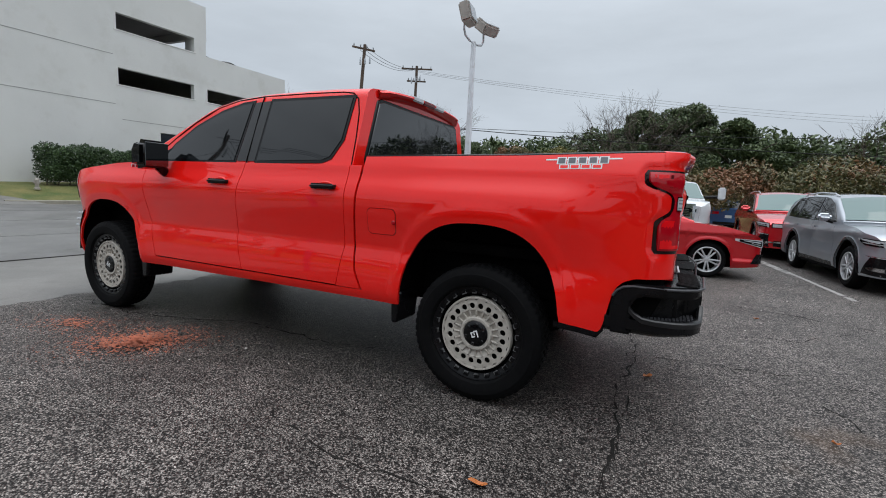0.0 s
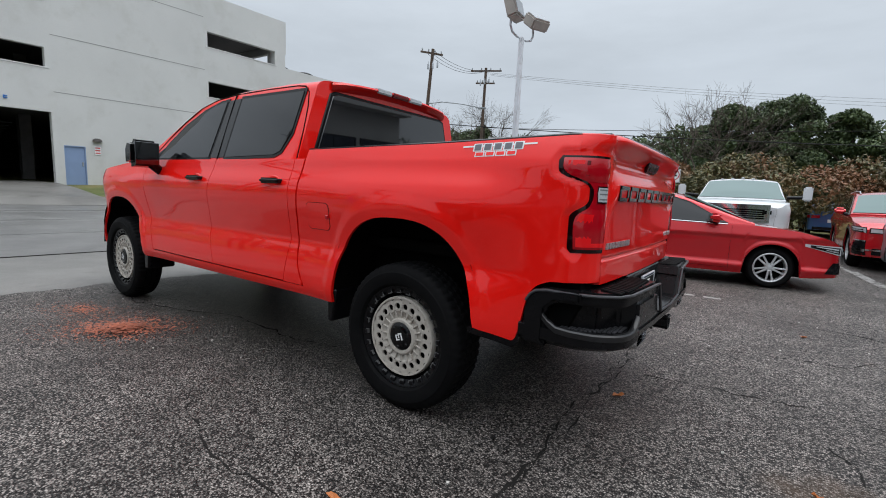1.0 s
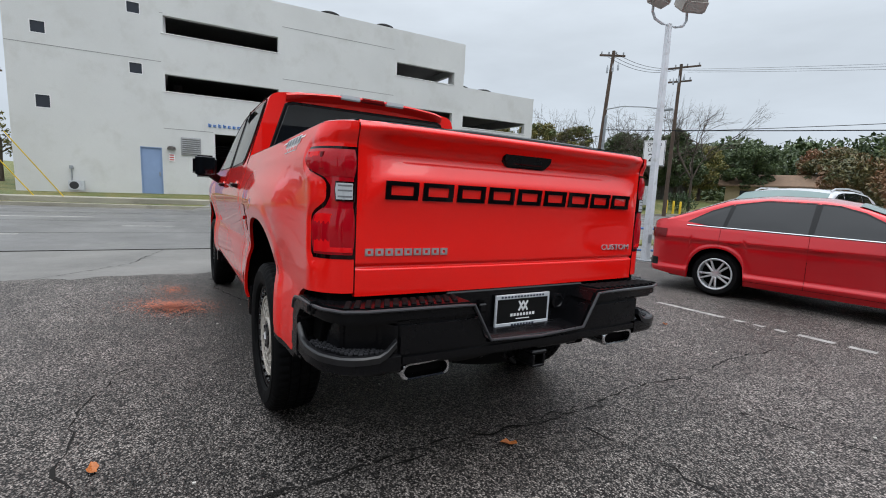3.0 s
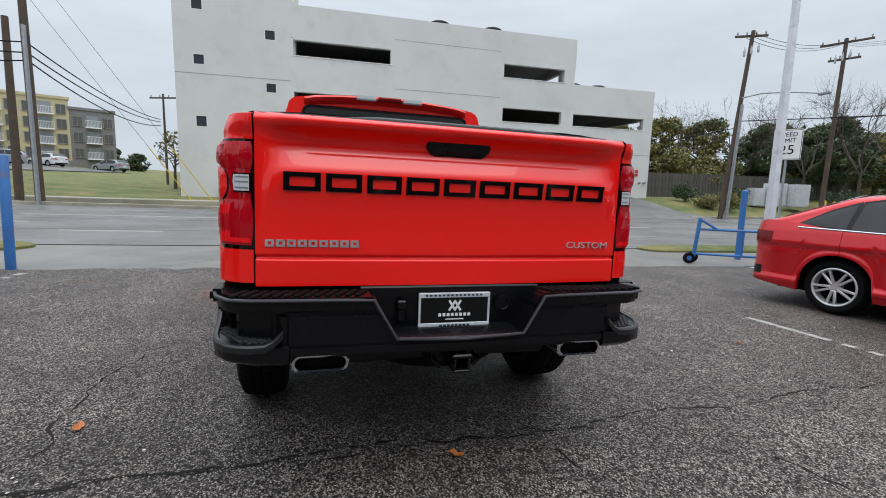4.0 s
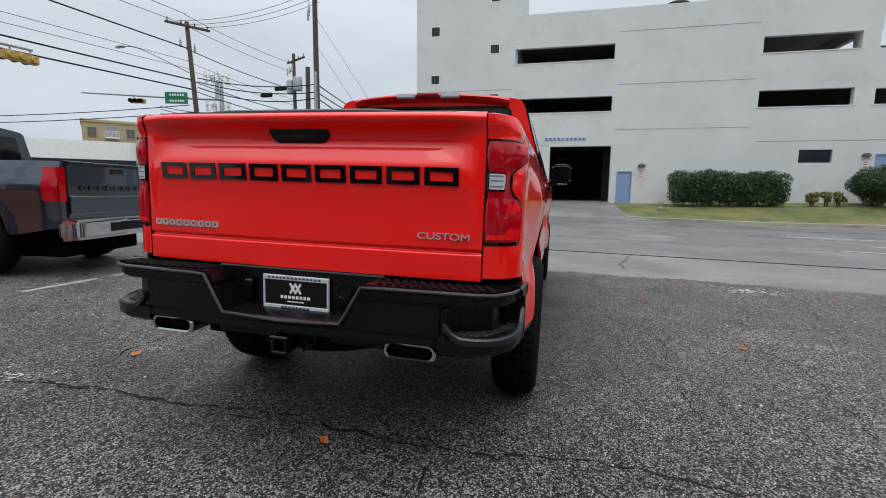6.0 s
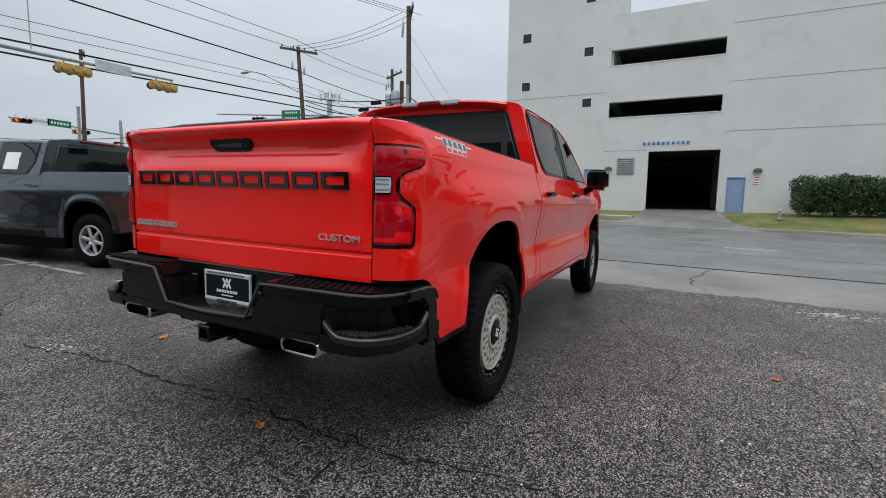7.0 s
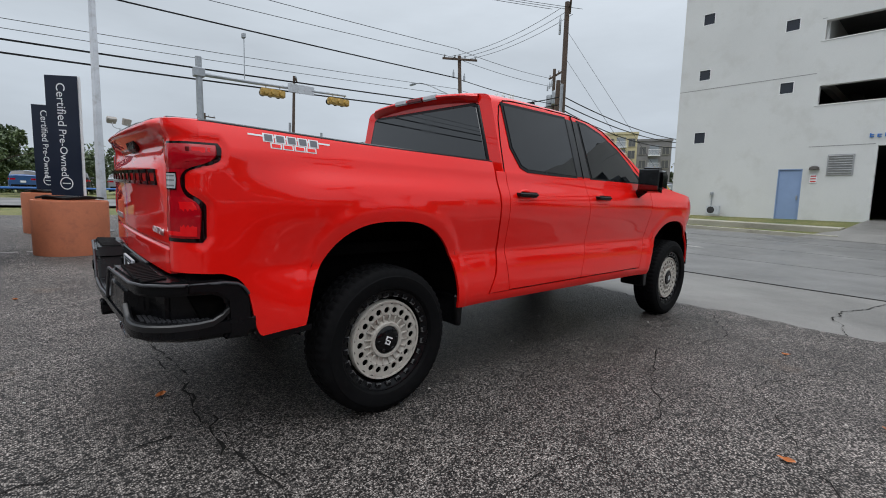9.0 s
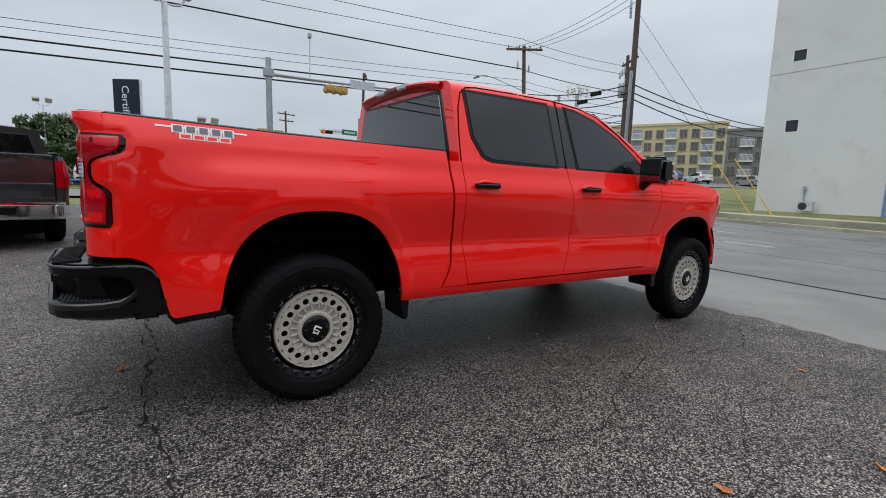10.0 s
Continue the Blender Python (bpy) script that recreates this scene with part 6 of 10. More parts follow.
def bumper(truck):
    """Black rear bumper with corner steps, tread pads, plate recess, exhaust tips and hitch."""
    out = [(0.722, 0.960), (0.96, 0.958), (1.06, 0.936), (1.135, 0.884), (1.174, 0.80), (1.192, 0.40), (1.200, 0.0)]
    bm = bmesh.new()
    prism(bm, [(1.03, -0.67), (1.181, -0.67), (1.192, -0.40), (1.200, 0.0), (1.192, 0.40), (1.181, 0.67), (1.03, 0.67)], 0.604, 0.655, "z", 0.012, 2)
    for s in (-1, 1):
        step = out[:5] + [(1.181, 0.664)]
        rows = []
        for o, z in ((0.20, 0.652), (0.012, 0.655), (0.0, 0.648), (0.0, 0.596), (0.010, 0.586), (0.050, 0.564), (0.20, 0.562)):
            rows.append([(x - o * (0.2 + 0.8 * smooth01((x - 0.72) / 0.40)) * (0.4 if y > 0.94 else 1), s * (y - o * (1 if y > 0.85 else 0.5 if y > 0.7 else 0)), z) for x, y in step])
        faces(bm, rows)
    bmesh.ops.recalc_face_normals(bm, faces=bm.faces)
    body = part("rear_bumper", bm, BLACK_PLASTIC, truck, "satin black steel bumper with corner steps", smooth=40)
    for s in (-1, 1):
        # upper slab with its slanting end towards the plate
        def slab(z0, z1, yin0, yin1, pts, mat, nm, bev=0.014, label="", parent=body):
            bm = bmesh.new()
            lo = [(x, s * y, z0) for x, y in pts] + [(1.00, s * yin0, z0)]
            hi = [(x, s * y, z1) for x, y in pts] + [(1.00, s * yin1, z1)]
            first_lo, first_hi = (pts[-1][0], s * yin0, z0), (pts[-1][0], s * yin1, z1)
            lo.insert(len(pts), first_lo)
            hi.insert(len(pts), first_hi)
            a, b = [bm.verts.new(p) for p in lo], [bm.verts.new(p) for p in hi]
            n = len(a)
            fs = [bm.faces.new(a), bm.faces.new(b)]
            for i in range(n):
                fs.append(bm.faces.new((a[i], a[(i + 1) % n], b[(i + 1) % n], b[i])))
            bmesh.ops.recalc_face_normals(bm, faces=bm.faces)
            bmesh.ops.bevel(bm, geom=bm.edges[:], offset=bev, segments=2, affect="EDGES", clamp_overlap=True)
            return part(nm, bm, mat, parent, label, smooth=40)
        big = [(0.84, 0.86), (0.84, 0.960), (0.96, 0.947), (1.06, 0.922), (1.132, 0.872), (1.164, 0.80), (1.188, 0.42)]
        slab(0.770, 0.832, 0.322, 0.352, big, BLACK_PLASTIC, "step_top")
        slab(0.640, 0.776, 0.262, 0.326, [(0.76, 0.86), (0.76, 0.90), (0.98, 0.875), (1.05, 0.85), (1.10, 0.72), (1.176, 0.68), (1.186, 0.42)], BLACK_PLASTIC, "bumper_face")
        bm = bmesh.new()
        prism(bm, [(0.742, 0.566), (0.744, 0.72), (0.760, 0.777), (0.797, 0.818), (0.86, 0.832), (1.0, 0.834), (1.0, 0.785), (0.885, 0.772), (0.845, 0.735), (0.840, 0.60), (0.86, 0.566)], s * 0.82, s * 0.964, "y", 0.012, 2)
        part("bumper_wing", bm, BLACK_PLASTIC, body)
        bm = bmesh.new()
        prism(bm, [(0.755, 0.575), (0.90, 0.575), (1.0, 0.80), (1.0, 0.83), (0.80, 0.81), (0.765, 0.76)], s * 0.78, s * 0.90, "y", 0.006, 1)
        part("bumper_filler", bm, UNDER, body)
        # lip of the corner step, and its tread
        bm = bmesh.new()
        path = [(0.835, 0.962, 0.705), (0.862, 0.962, 0.678), (0.90, 0.962, 0.656), (0.96, 0.958, 0.650), (1.02, 0.948, 0.649), (1.06, 0.936, 0.648), (1.10, 0.912, 0.648), (1.135, 0.884, 0.648), (1.160, 0.842, 0.648), (1.174, 0.80, 0.649), (1.180, 0.75, 0.652), (1.182, 0.72, 0.668), (1.184, 0.685, 0.705)]
        rows = []
        for i, (x, y, z) in enumerate(path):
            xa, ya, _ = path[max(0, i - 1)]
            xb, yb, _ = path[min(len(path) - 1, i + 1)]
            d = math.hypot(xb - xa, yb - ya)
            nx, ny = -(yb - ya) / d, (xb - xa) / d
            rows.append([(x + nx * o, s * (y + ny * o), z + u) for o, u in ((0.002, -0.02), (0.002, 0.002), (-0.004, 0.009), (-0.016, 0.011), (-0.026, 0.002), (-0.026, -0.02))])
        vs = faces(bm, rows)
        bm.faces.new(vs[0])
        bm.faces.new(vs[-1])
        bmesh.ops.recalc_face_normals(bm, faces=bm.faces)
        part("step_lip", bm, LIP_BLACK, body)
        bm = bmesh.new()
        for i in range(15):
            for j in range(12):
                x, y = 0.905 + 0.017 * i, 0.69 + 0.021 * j + 0.010 * (i % 2)
                if x < 1.140 - 0.5 * max(0, y - 0.80) - 7 * max(0, y - 0.80) ** 2:
                    box(bm, x, x + 0.012, s * y - 0.0075, s * y + 0.0075, 0.650, 0.660)
        part("corner_tread", bm, GREY_PLASTIC, body)
        # ribbed tread on top
        for k in range(13):
            bm = bmesh.new()
            y = 0.40 + 0.037 * k
            box(bm, -0.052, 0.052, -0.011, 0.011, 0.0, 0.010, 0.004, 1, m=pose(1.105 - 0.012 * (k > 10), s * y, 0.830, 0, 0, s * 24))
            part("tread_rib", bm, RUBBER, body)
        # edge line: a paler satin tube that paints the highlight along the bumper's edge
        bm = bmesh.new()
        tube(bm, [(0.752, s * 0.962, 0.76), (0.772, s * 0.964, 0.792), (0.80, s * 0.965, 0.812), (0.85, s * 0.962, 0.820), (0.96, s * 0.953, 0.818), (1.06, s * 0.928, 0.820), (1.137, s * 0.876, 0.822), (1.170, s * 0.80, 0.824), (1.194, s * 0.42, 0.824), (1.196, s * 0.358, 0.822), (1.198, s * 0.268, 0.668), (1.202, 0.0, 0.658)], 0.007, 8)
        part("edge_highlight", bm, EDGE_GLINT, body)
        # exhaust tip
        ym = s * 0.552
        bm = bmesh.new()
        def rr(hw, hh, x, zc=0.580):
            c = min(hh, 0.024)
            pts = []
            for cy, cz, a0 in ((hw - c, hh - c, 0), (-hw + c, hh - c, 90), (-hw + c, -hh + c, 180), (hw - c, -hh + c, 270)):
                for k in range(5):
                    a = radians(a0 + 22.5 * k)
                    pts.append((x, ym + cy + c * math.cos(a), zc + cz + c * math.sin(a)))
            return pts
        faces(bm, [rr(0.100, 0.030, 0.92), rr(0.106, 0.035, 1.10), rr(0.106, 0.035, 1.168), rr(0.101, 0.031, 1.176), rr(0.094, 0.024, 1.174), rr(0.091, 0.023, 1.15), rr(0.092, 0.024, 1.0)], True)
        bmesh.ops.recalc_face_normals(bm, faces=bm.faces)
        tip = part("exhaust_tip", bm, CHROME, truck, "chromed rectangular exhaust tip", smooth=30)
        bm = bmesh.new()
        box(bm, 1.10, 1.13, ym - 0.0925, ym + 0.0925, 0.556, 0.604)
        part("exhaust_bore", bm, UNDER, tip)
    for s in (-1, 1):
        bm = bmesh.new()
        box(bm, 0.80, 0.98, min(s * 0.55, s * 0.885), max(s * 0.55, s * 0.885), 0.80, 0.875, 0.01, 1)
        part("bed_sill_lining", bm, UNDER, truck)
    bm = bmesh.new()
    box(bm, 1.03, 1.052, -0.40, 0.40, 0.60, 0.845, 0.006, 1)
    part("plate_recess", bm, BLACK_PLASTIC, body)
    bm = bmesh.new()
    prism(bm, [(1.05, 0.655), (1.196, 0.655), (1.192, 0.668), (1.05, 0.676)], -0.262, 0.262, "y", 0.004, 1)
    part("recess_floor", bm, BLACK_PLASTIC, body)
    for y, z, rad in ((0.222, 0.765, 0.038),):
        bm = bmesh.new()
        lathe(bm, [(0.0, 0.012), (rad * 0.6, 0.012), (rad * 0.7, 0.018), (rad, 0.016), (rad, -0.01)], 24, "x", (1.055, y, z))
        part("socket_cover", bm, BLACK_PLASTIC, body)
    bm = bmesh.new()
    box(bm, 1.05, 1.075, -0.255, -0.205, 0.69, 0.80, 0.02, 2)
    box(bm, 1.07, 1.082, -0.25, -0.21, 0.75, 0.79, 0.01, 1)
    part("trailer_socket", bm, BLACK_PLASTIC, body)
    # number plate with plain bars for the dealer's print
    plate = new("number_plate")
    plate.parent = truck
    tagged(plate, "black plate in a white printed frame")
    bm = bmesh.new()
    box(bm, 1.066, 1.072, -0.150, 0.150, 0.668, 0.812)
    part("plate_board", bm, SIGN_BLACK, plate, smooth=0)
    bm = bmesh.new()
    for y0, y1, z0, z1 in ((-0.158, 0.158, 0.797, 0.818), (-0.158, 0.158, 0.660, 0.688), (-0.158, -0.149, 0.688, 0.797), (0.149, 0.158, 0.688, 0.797)):
        box(bm, 1.064, 1.076, y0, y1, z0, z1, 0.002, 1)
    part("plate_frame", bm, POLE_WHITE, plate)
    bm = bmesh.new()
    for a in (-32, 32):
        for d in (-0.012, 0.012):
            box(bm, 0, 0.002, -0.0045, 0.0045, -0.026, 0.026, m=pose(1.073, d, 0.763, a, 0, 0))
    for k in range(8):
        box(bm, 1.073, 1.075, -0.072 + 0.0185 * k, -0.060 + 0.0185 * k, 0.717, 0.730)
    box(bm, 1.073, 1.075, -0.040, 0.040, 0.702, 0.706)
    part("plate_print", bm, SIGN_WHITE, plate, smooth=0)
    bm = bmesh.new()
    for k in range(8):
        box(bm, 1.0762, 1.0775, -0.068 + 0.0175 * k, -0.056 + 0.0175 * k, 0.667, 0.682)
    for k in range(14):
        box(bm, 1.0762, 1.0775, -0.13 + 0.0185 * k, -0.12 + 0.0185 * k, 0.804, 0.812)
    tagged(part("frame_print", bm, NAVY, plate, smooth=0), kind="stuff")
    # receiver hitch
    bm = bmesh.new()
    for q in ((-0.035, 0.035, 0.573, 0.585), (-0.035, 0.035, 0.515, 0.527), (-0.035, -0.023, 0.527, 0.573), (0.023, 0.035, 0.527, 0.573)):
        box(bm, 0.95, 1.205, *q, 0.003, 1)
    box(bm, 1.185, 1.208, -0.042, 0.042, 0.574, 0.592, 0.006, 1)
    h = part("tow_hitch", bm, BLACK_PLASTIC, truck)
    bm = bmesh.new()
    box(bm, 1.05, 1.09, -0.10, 0.10, 0.525, 0.575, 0.008, 1)
    for s in (-1, 1):
        tube(bm, [(1.07, s * 0.085, 0.55), (1.13, s * 0.10, 0.545), (1.13, s * 0.075, 0.52), (1.07, s * 0.075, 0.525)], 0.009, 6)
    box(bm, 0.93, 0.98, -0.48, 0.48, 0.50, 0.58, 0.01, 1)
    part("hitch_bar", bm, BLACK_PLASTIC, h)


pickup = red_pickup(LOT @ pose(0, 0, 0))


# ---- the other vehicles ----
SEDAN_RIM = mesh_of(spoke_rim(0.228, 5, 0.066), ALLOY, "rim")
SUV_RIM = mesh_of(spoke_rim(0.245, 5, 0.075), ALLOY, "rim")
PICKUP_RIM = mesh_of(spoke_rim(0.225, 6, 0.085, False), ALLOY, "rim")
SEDAN_TYRE = mesh_of(tyre_mesh(0.325, 0.215, 0.222), RUBBER, "tyre")
SUV_TYRE = mesh_of(tyre_mesh(0.365, 0.235, 0.242), RUBBER, "tyre")
PICKUP_TYRE = mesh_of(tyre_mesh(0.40, 0.265, 0.222), RUBBER, "tyre")


def head_and_tail(car, sh, zh, zt, bulge_f, bulge_r, tail_mat=LENS_RED, head_w=0.34, tail_w=0.30, grille=None, hh=0.06, th=0.06):
    """Head lamps, tail lamps, grille, number plates and lower intake."""
    for s in (-1, 1):
        yf, yr = sh.flank(sh.xf + 0.001, zh), sh.flank(sh.xr - 0.001, zt)
        a, b = sorted((s * (yf - 0.01), s * (yf - head_w)))
        lamp = plate_on_end(car, "headlamp", sh, False, a, b, zh - hh, zh + hh, BLACK_GLOSS, 0.010, bulge_f)
        plate_on_end(lamp, "lamp_lens", sh, False, a + 0.02, b - 0.02, zh - hh * 0.7, zh + hh * 0.6, LENS_CLEAR, 0.016, bulge_f)
        a, b = sorted((s * (yr - 0.005), s * (yr - tail_w)))
        plate_on_end(car, "tail_lamp", sh, True, a, b, zt - th, zt + th, tail_mat, 0.012, bulge_r)
        # lamps run round the corners along the flanks
        for x0, x1, z, mat, nm, h in ((sh.xf + 0.01, sh.xf + 0.50, zh, LENS_CLEAR, "headlamp_side", hh * 0.9), (sh.xr - 0.26, sh.xr - 0.01, zt, tail_mat, "tail_lamp_side", th)):
            bm = bmesh.new()
            rows = []
            for q in (-1.0, -0.3, 0.3, 1.0):
                row = []
                for x in np.linspace(x0, x1, 10):
                    u = (x - x0) / (x1 - x0) if nm == "headlamp_side" else 0.0
                    zz = z + q * h * (1 - 0.75 * u) + 0.10 * (x1 - x0) * u + 0.3 * h * u
                    row.append((x, s * (sh.flank(x, zz) + 0.007), zz))
                rows.append(row)
            faces(bm, rows)
            bmesh.ops.recalc_face_normals(bm, faces=bm.faces)
            lens = part(nm, bm, mat, car)
            if nm == "headlamp_side":
                for q0, q1, u0, u1, m2, out in ((-0.72, 0.70, 0.05, 0.86, BLACK_GLOSS, 0.011), (0.10, 0.42, 0.10, 0.72, LENS_CLEAR, 0.015), (-0.50, -0.18, 0.10, 0.45, ALLOY, 0.015)):
                    bm = bmesh.new()
                    rows = []
                    for q in np.linspace(q0, q1, 4):
                        row = []
                        for u in np.linspace(u0, u1, 8):
                            x = x0 + (x1 - x0) * u
                            zz = z + q * h * (1 - 0.75 * u) + 0.10 * (x1 - x0) * u + 0.3 * h * u
                            row.append((x, s * (sh.flank(x, zz) + out), zz))
                        rows.append(row)
                    faces(bm, rows)
                    bmesh.ops.recalc_face_normals(bm, faces=bm.faces)
                    part("lamp_inside", bm, m2, lens)
    if grille:
        y, z0, z1, mat = grille
        g = plate_on_end(car, "grille", sh, False, -y, y, z0, z1, mat, 0.014, bulge_f)
        for k in range(4):
            z = z0 + (z1 - z0) * (k + 0.5) / 4
            plate_on_end(g, "grille_bar", sh, False, -y + 0.02, y - 0.02, z - 0.008, z + 0.008, CHROME if mat is BLACK_GLOSS else BLACK_GLOSS, 0.022, bulge_f)
    zl = lerp_tab(sh.sill, sh.xf)
    plate_on_end(car, "lower_intake", sh, False, -0.62, 0.62, zl + 0.04, zl + 0.17, BLACK_PLASTIC, 0.012, bulge_f)
    plate_on_end(car, "rear_plate", sh, True, -0.16, 0.16, zt - 0.26, zt - 0.11, SIGN_WHITE, 0.012, bulge_r)
    plate_on_end(car, "rear_valance", sh, True, -0.70, 0.70, lerp_tab(sh.sill, sh.xr) + 0.01, lerp_tab(sh.sill, sh.xr) + 0.15, BLACK_PLASTIC, 0.012, bulge_r)


SEDAN = Shape(W=0.90, xf=-3.58, xr=0.97, rf=0.55, df=0.24, rr=0.45, dr=0.18, r=0.325, flare=0.012, soft=0.06, rocker=0.075, crown=0.05, lean=0.42, handle_z=0.80,
              sill=[(-3.58, 0.25), (-3.0, 0.20), (-2.3, 0.20), (0.4, 0.22), (0.97, 0.28)], arches=[(0.0, 0.365, 0.70, 2.1), (-2.686, 0.365, 0.69, 2.1)],
              deck=[(-3.58, 0.68), (-3.45, 0.79), (-3.0, 0.905), (-2.3, 0.975), (-1.0, 0.965), (0.0, 0.985), (0.50, 1.06), (0.84, 1.08), (0.97, 1.02)],
              prof=[(0.18, 0.83), (0.25, 0.862), (0.315, 0.893), (0.335, 0.893), (0.385, 0.868), (0.55, 0.872), (0.68, 0.880), (0.755, 0.877), (0.795, 0.904), (0.815, 0.902), (0.95, 0.872), (1.10, 0.82)],
              roof=[(-2.45, 0.985), (-1.45, 1.365), (-1.1, 1.425), (-0.5, 1.44), (0.0, 1.38), (0.70, 1.105), (0.82, 1.06)], cab=(-2.42, 0.80), belt=lambda x: 0.955 + 0.018 * (x + 2.0),
              shield=(-2.36, -1.42), backlight=(0.02, 0.68), edge=0.014, nz=34)
SEDAN_GLASS = [[(-2.06, 0.975), (-1.50, 1.270), (-1.26, 1.345), (-1.09, 1.362), (-1.06, 0.985)], [(-1.00, 0.985), (-1.02, 1.368), (-0.5, 1.380), (-0.14, 1.315), (-0.08, 1.005)], [(-0.03, 1.008), (-0.08, 1.300), (0.14, 1.215), (0.44, 1.045)]]
sedan = build_car(lot_pose(-1.10, 6.14, 190.9), SEDAN, RED_DEEP, "dark red metallic sedan with alloy wheels", "sedan", [-2.12, -1.03, -0.02], SEDAN_GLASS, SEDAN_RIM, SEDAN_TYRE,
                  mirror=(0.25, 0.155, 0.17), mirror_x=-1.86, chrome_line=True, handle_mat=RED_DEEP, nose=0.10, tail=0.06)
head_and_tail(sedan, SEDAN, 0.645, 0.86, 0.10, 0.06, LENS_DARK, 0.32, 0.30, (0.45, 0.50, 0.60, BLACK_GLOSS), 0.078, 0.07)
for s in (-1, 1):
    for pts in ([(-1.075, 0.975), (-1.105, 1.372), (-1.005, 1.380), (-0.985, 0.975)], [(-0.095, 0.995), (-0.155, 1.322), (-0.065, 1.310), (-0.015, 0.998)]):
        part("pillar_trim", side_plate(SEDAN, s, pts, 0.007), BLACK_GLOSS, sedan)
    for nm, xa, xb, za, zb in (("corner_intake", SEDAN.xf + 0.006, SEDAN.xf + 0.22, 0.30, 0.47), ("bumper_reflector", SEDAN.xr - 0.15, SEDAN.xr - 0.006, 0.36, 0.47)):
        bm = bmesh.new()
        faces(bm, [[(xa + (xb - xa) * u * (1 - 0.5 * (z - za) / (zb - za)), s * (SEDAN.flank(xa + (xb - xa) * u * (1 - 0.5 * (z - za) / (zb - za)), z) + 0.006), z) for u in np.linspace(0, 1, 7)] if nm == "corner_intake" else
                   [(x, s * (SEDAN.flank(x, z) + 0.006), z) for x in np.linspace(xa, xb, 7)] for z in np.linspace(za, zb, 6)])
        bmesh.ops.recalc_face_normals(bm, faces=bm.faces)
        part(nm, bm, BLACK_PLASTIC, sedan)

SUV = Shape(W=0.93, xf=-3.66, xr=1.0, rf=0.50, df=0.22, rr=0.30, dr=0.14, r=0.365, flare=0.018, soft=0.05, rocker=0.10, crown=0.05, lean=0.30, handle_z=0.98,
            sill=[(-3.66, 0.28), (-3.0, 0.27), (0.5, 0.27), (1.0, 0.32)], arches=[(0.0, 0.42, 0.82, 2.1), (-2.79, 0.42, 0.81, 2.1)],
            deck=[(-3.66, 0.80), (-3.55, 0.92), (-3.0, 1.03), (-2.35, 1.085), (-1.0, 1.10), (0.4, 1.13), (1.0, 1.12)],
            prof=[(0.24, 0.85), (0.34, 0.89), (0.48, 0.905), (0.70, 0.895), (0.88, 0.915), (0.96, 0.928), (1.0, 0.912), (1.12, 0.885)],
            roof=[(-2.45, 1.10), (-1.65, 1.53), (-1.2, 1.60), (-0.4, 1.635), (0.4, 1.60), (0.72, 1.50), (0.94, 1.14)], cab=(-2.42, 0.93), belt=lambda x: 1.085 + 0.014 * (x + 2.0),
            shield=(-2.38, -1.62), backlight=(0.70, 0.90))
SUV_GLASS = [[(-2.12, 1.105), (-1.66, 1.405), (-1.35, 1.515), (-1.12, 1.545), (-1.10, 1.115)], [(-1.03, 1.115), (-1.04, 1.550), (-0.4, 1.570), (-0.12, 1.560), (-0.05, 1.135)], [(0.01, 1.14), (-0.05, 1.555), (0.35, 1.525), (0.60, 1.28), (0.58, 1.17)]]


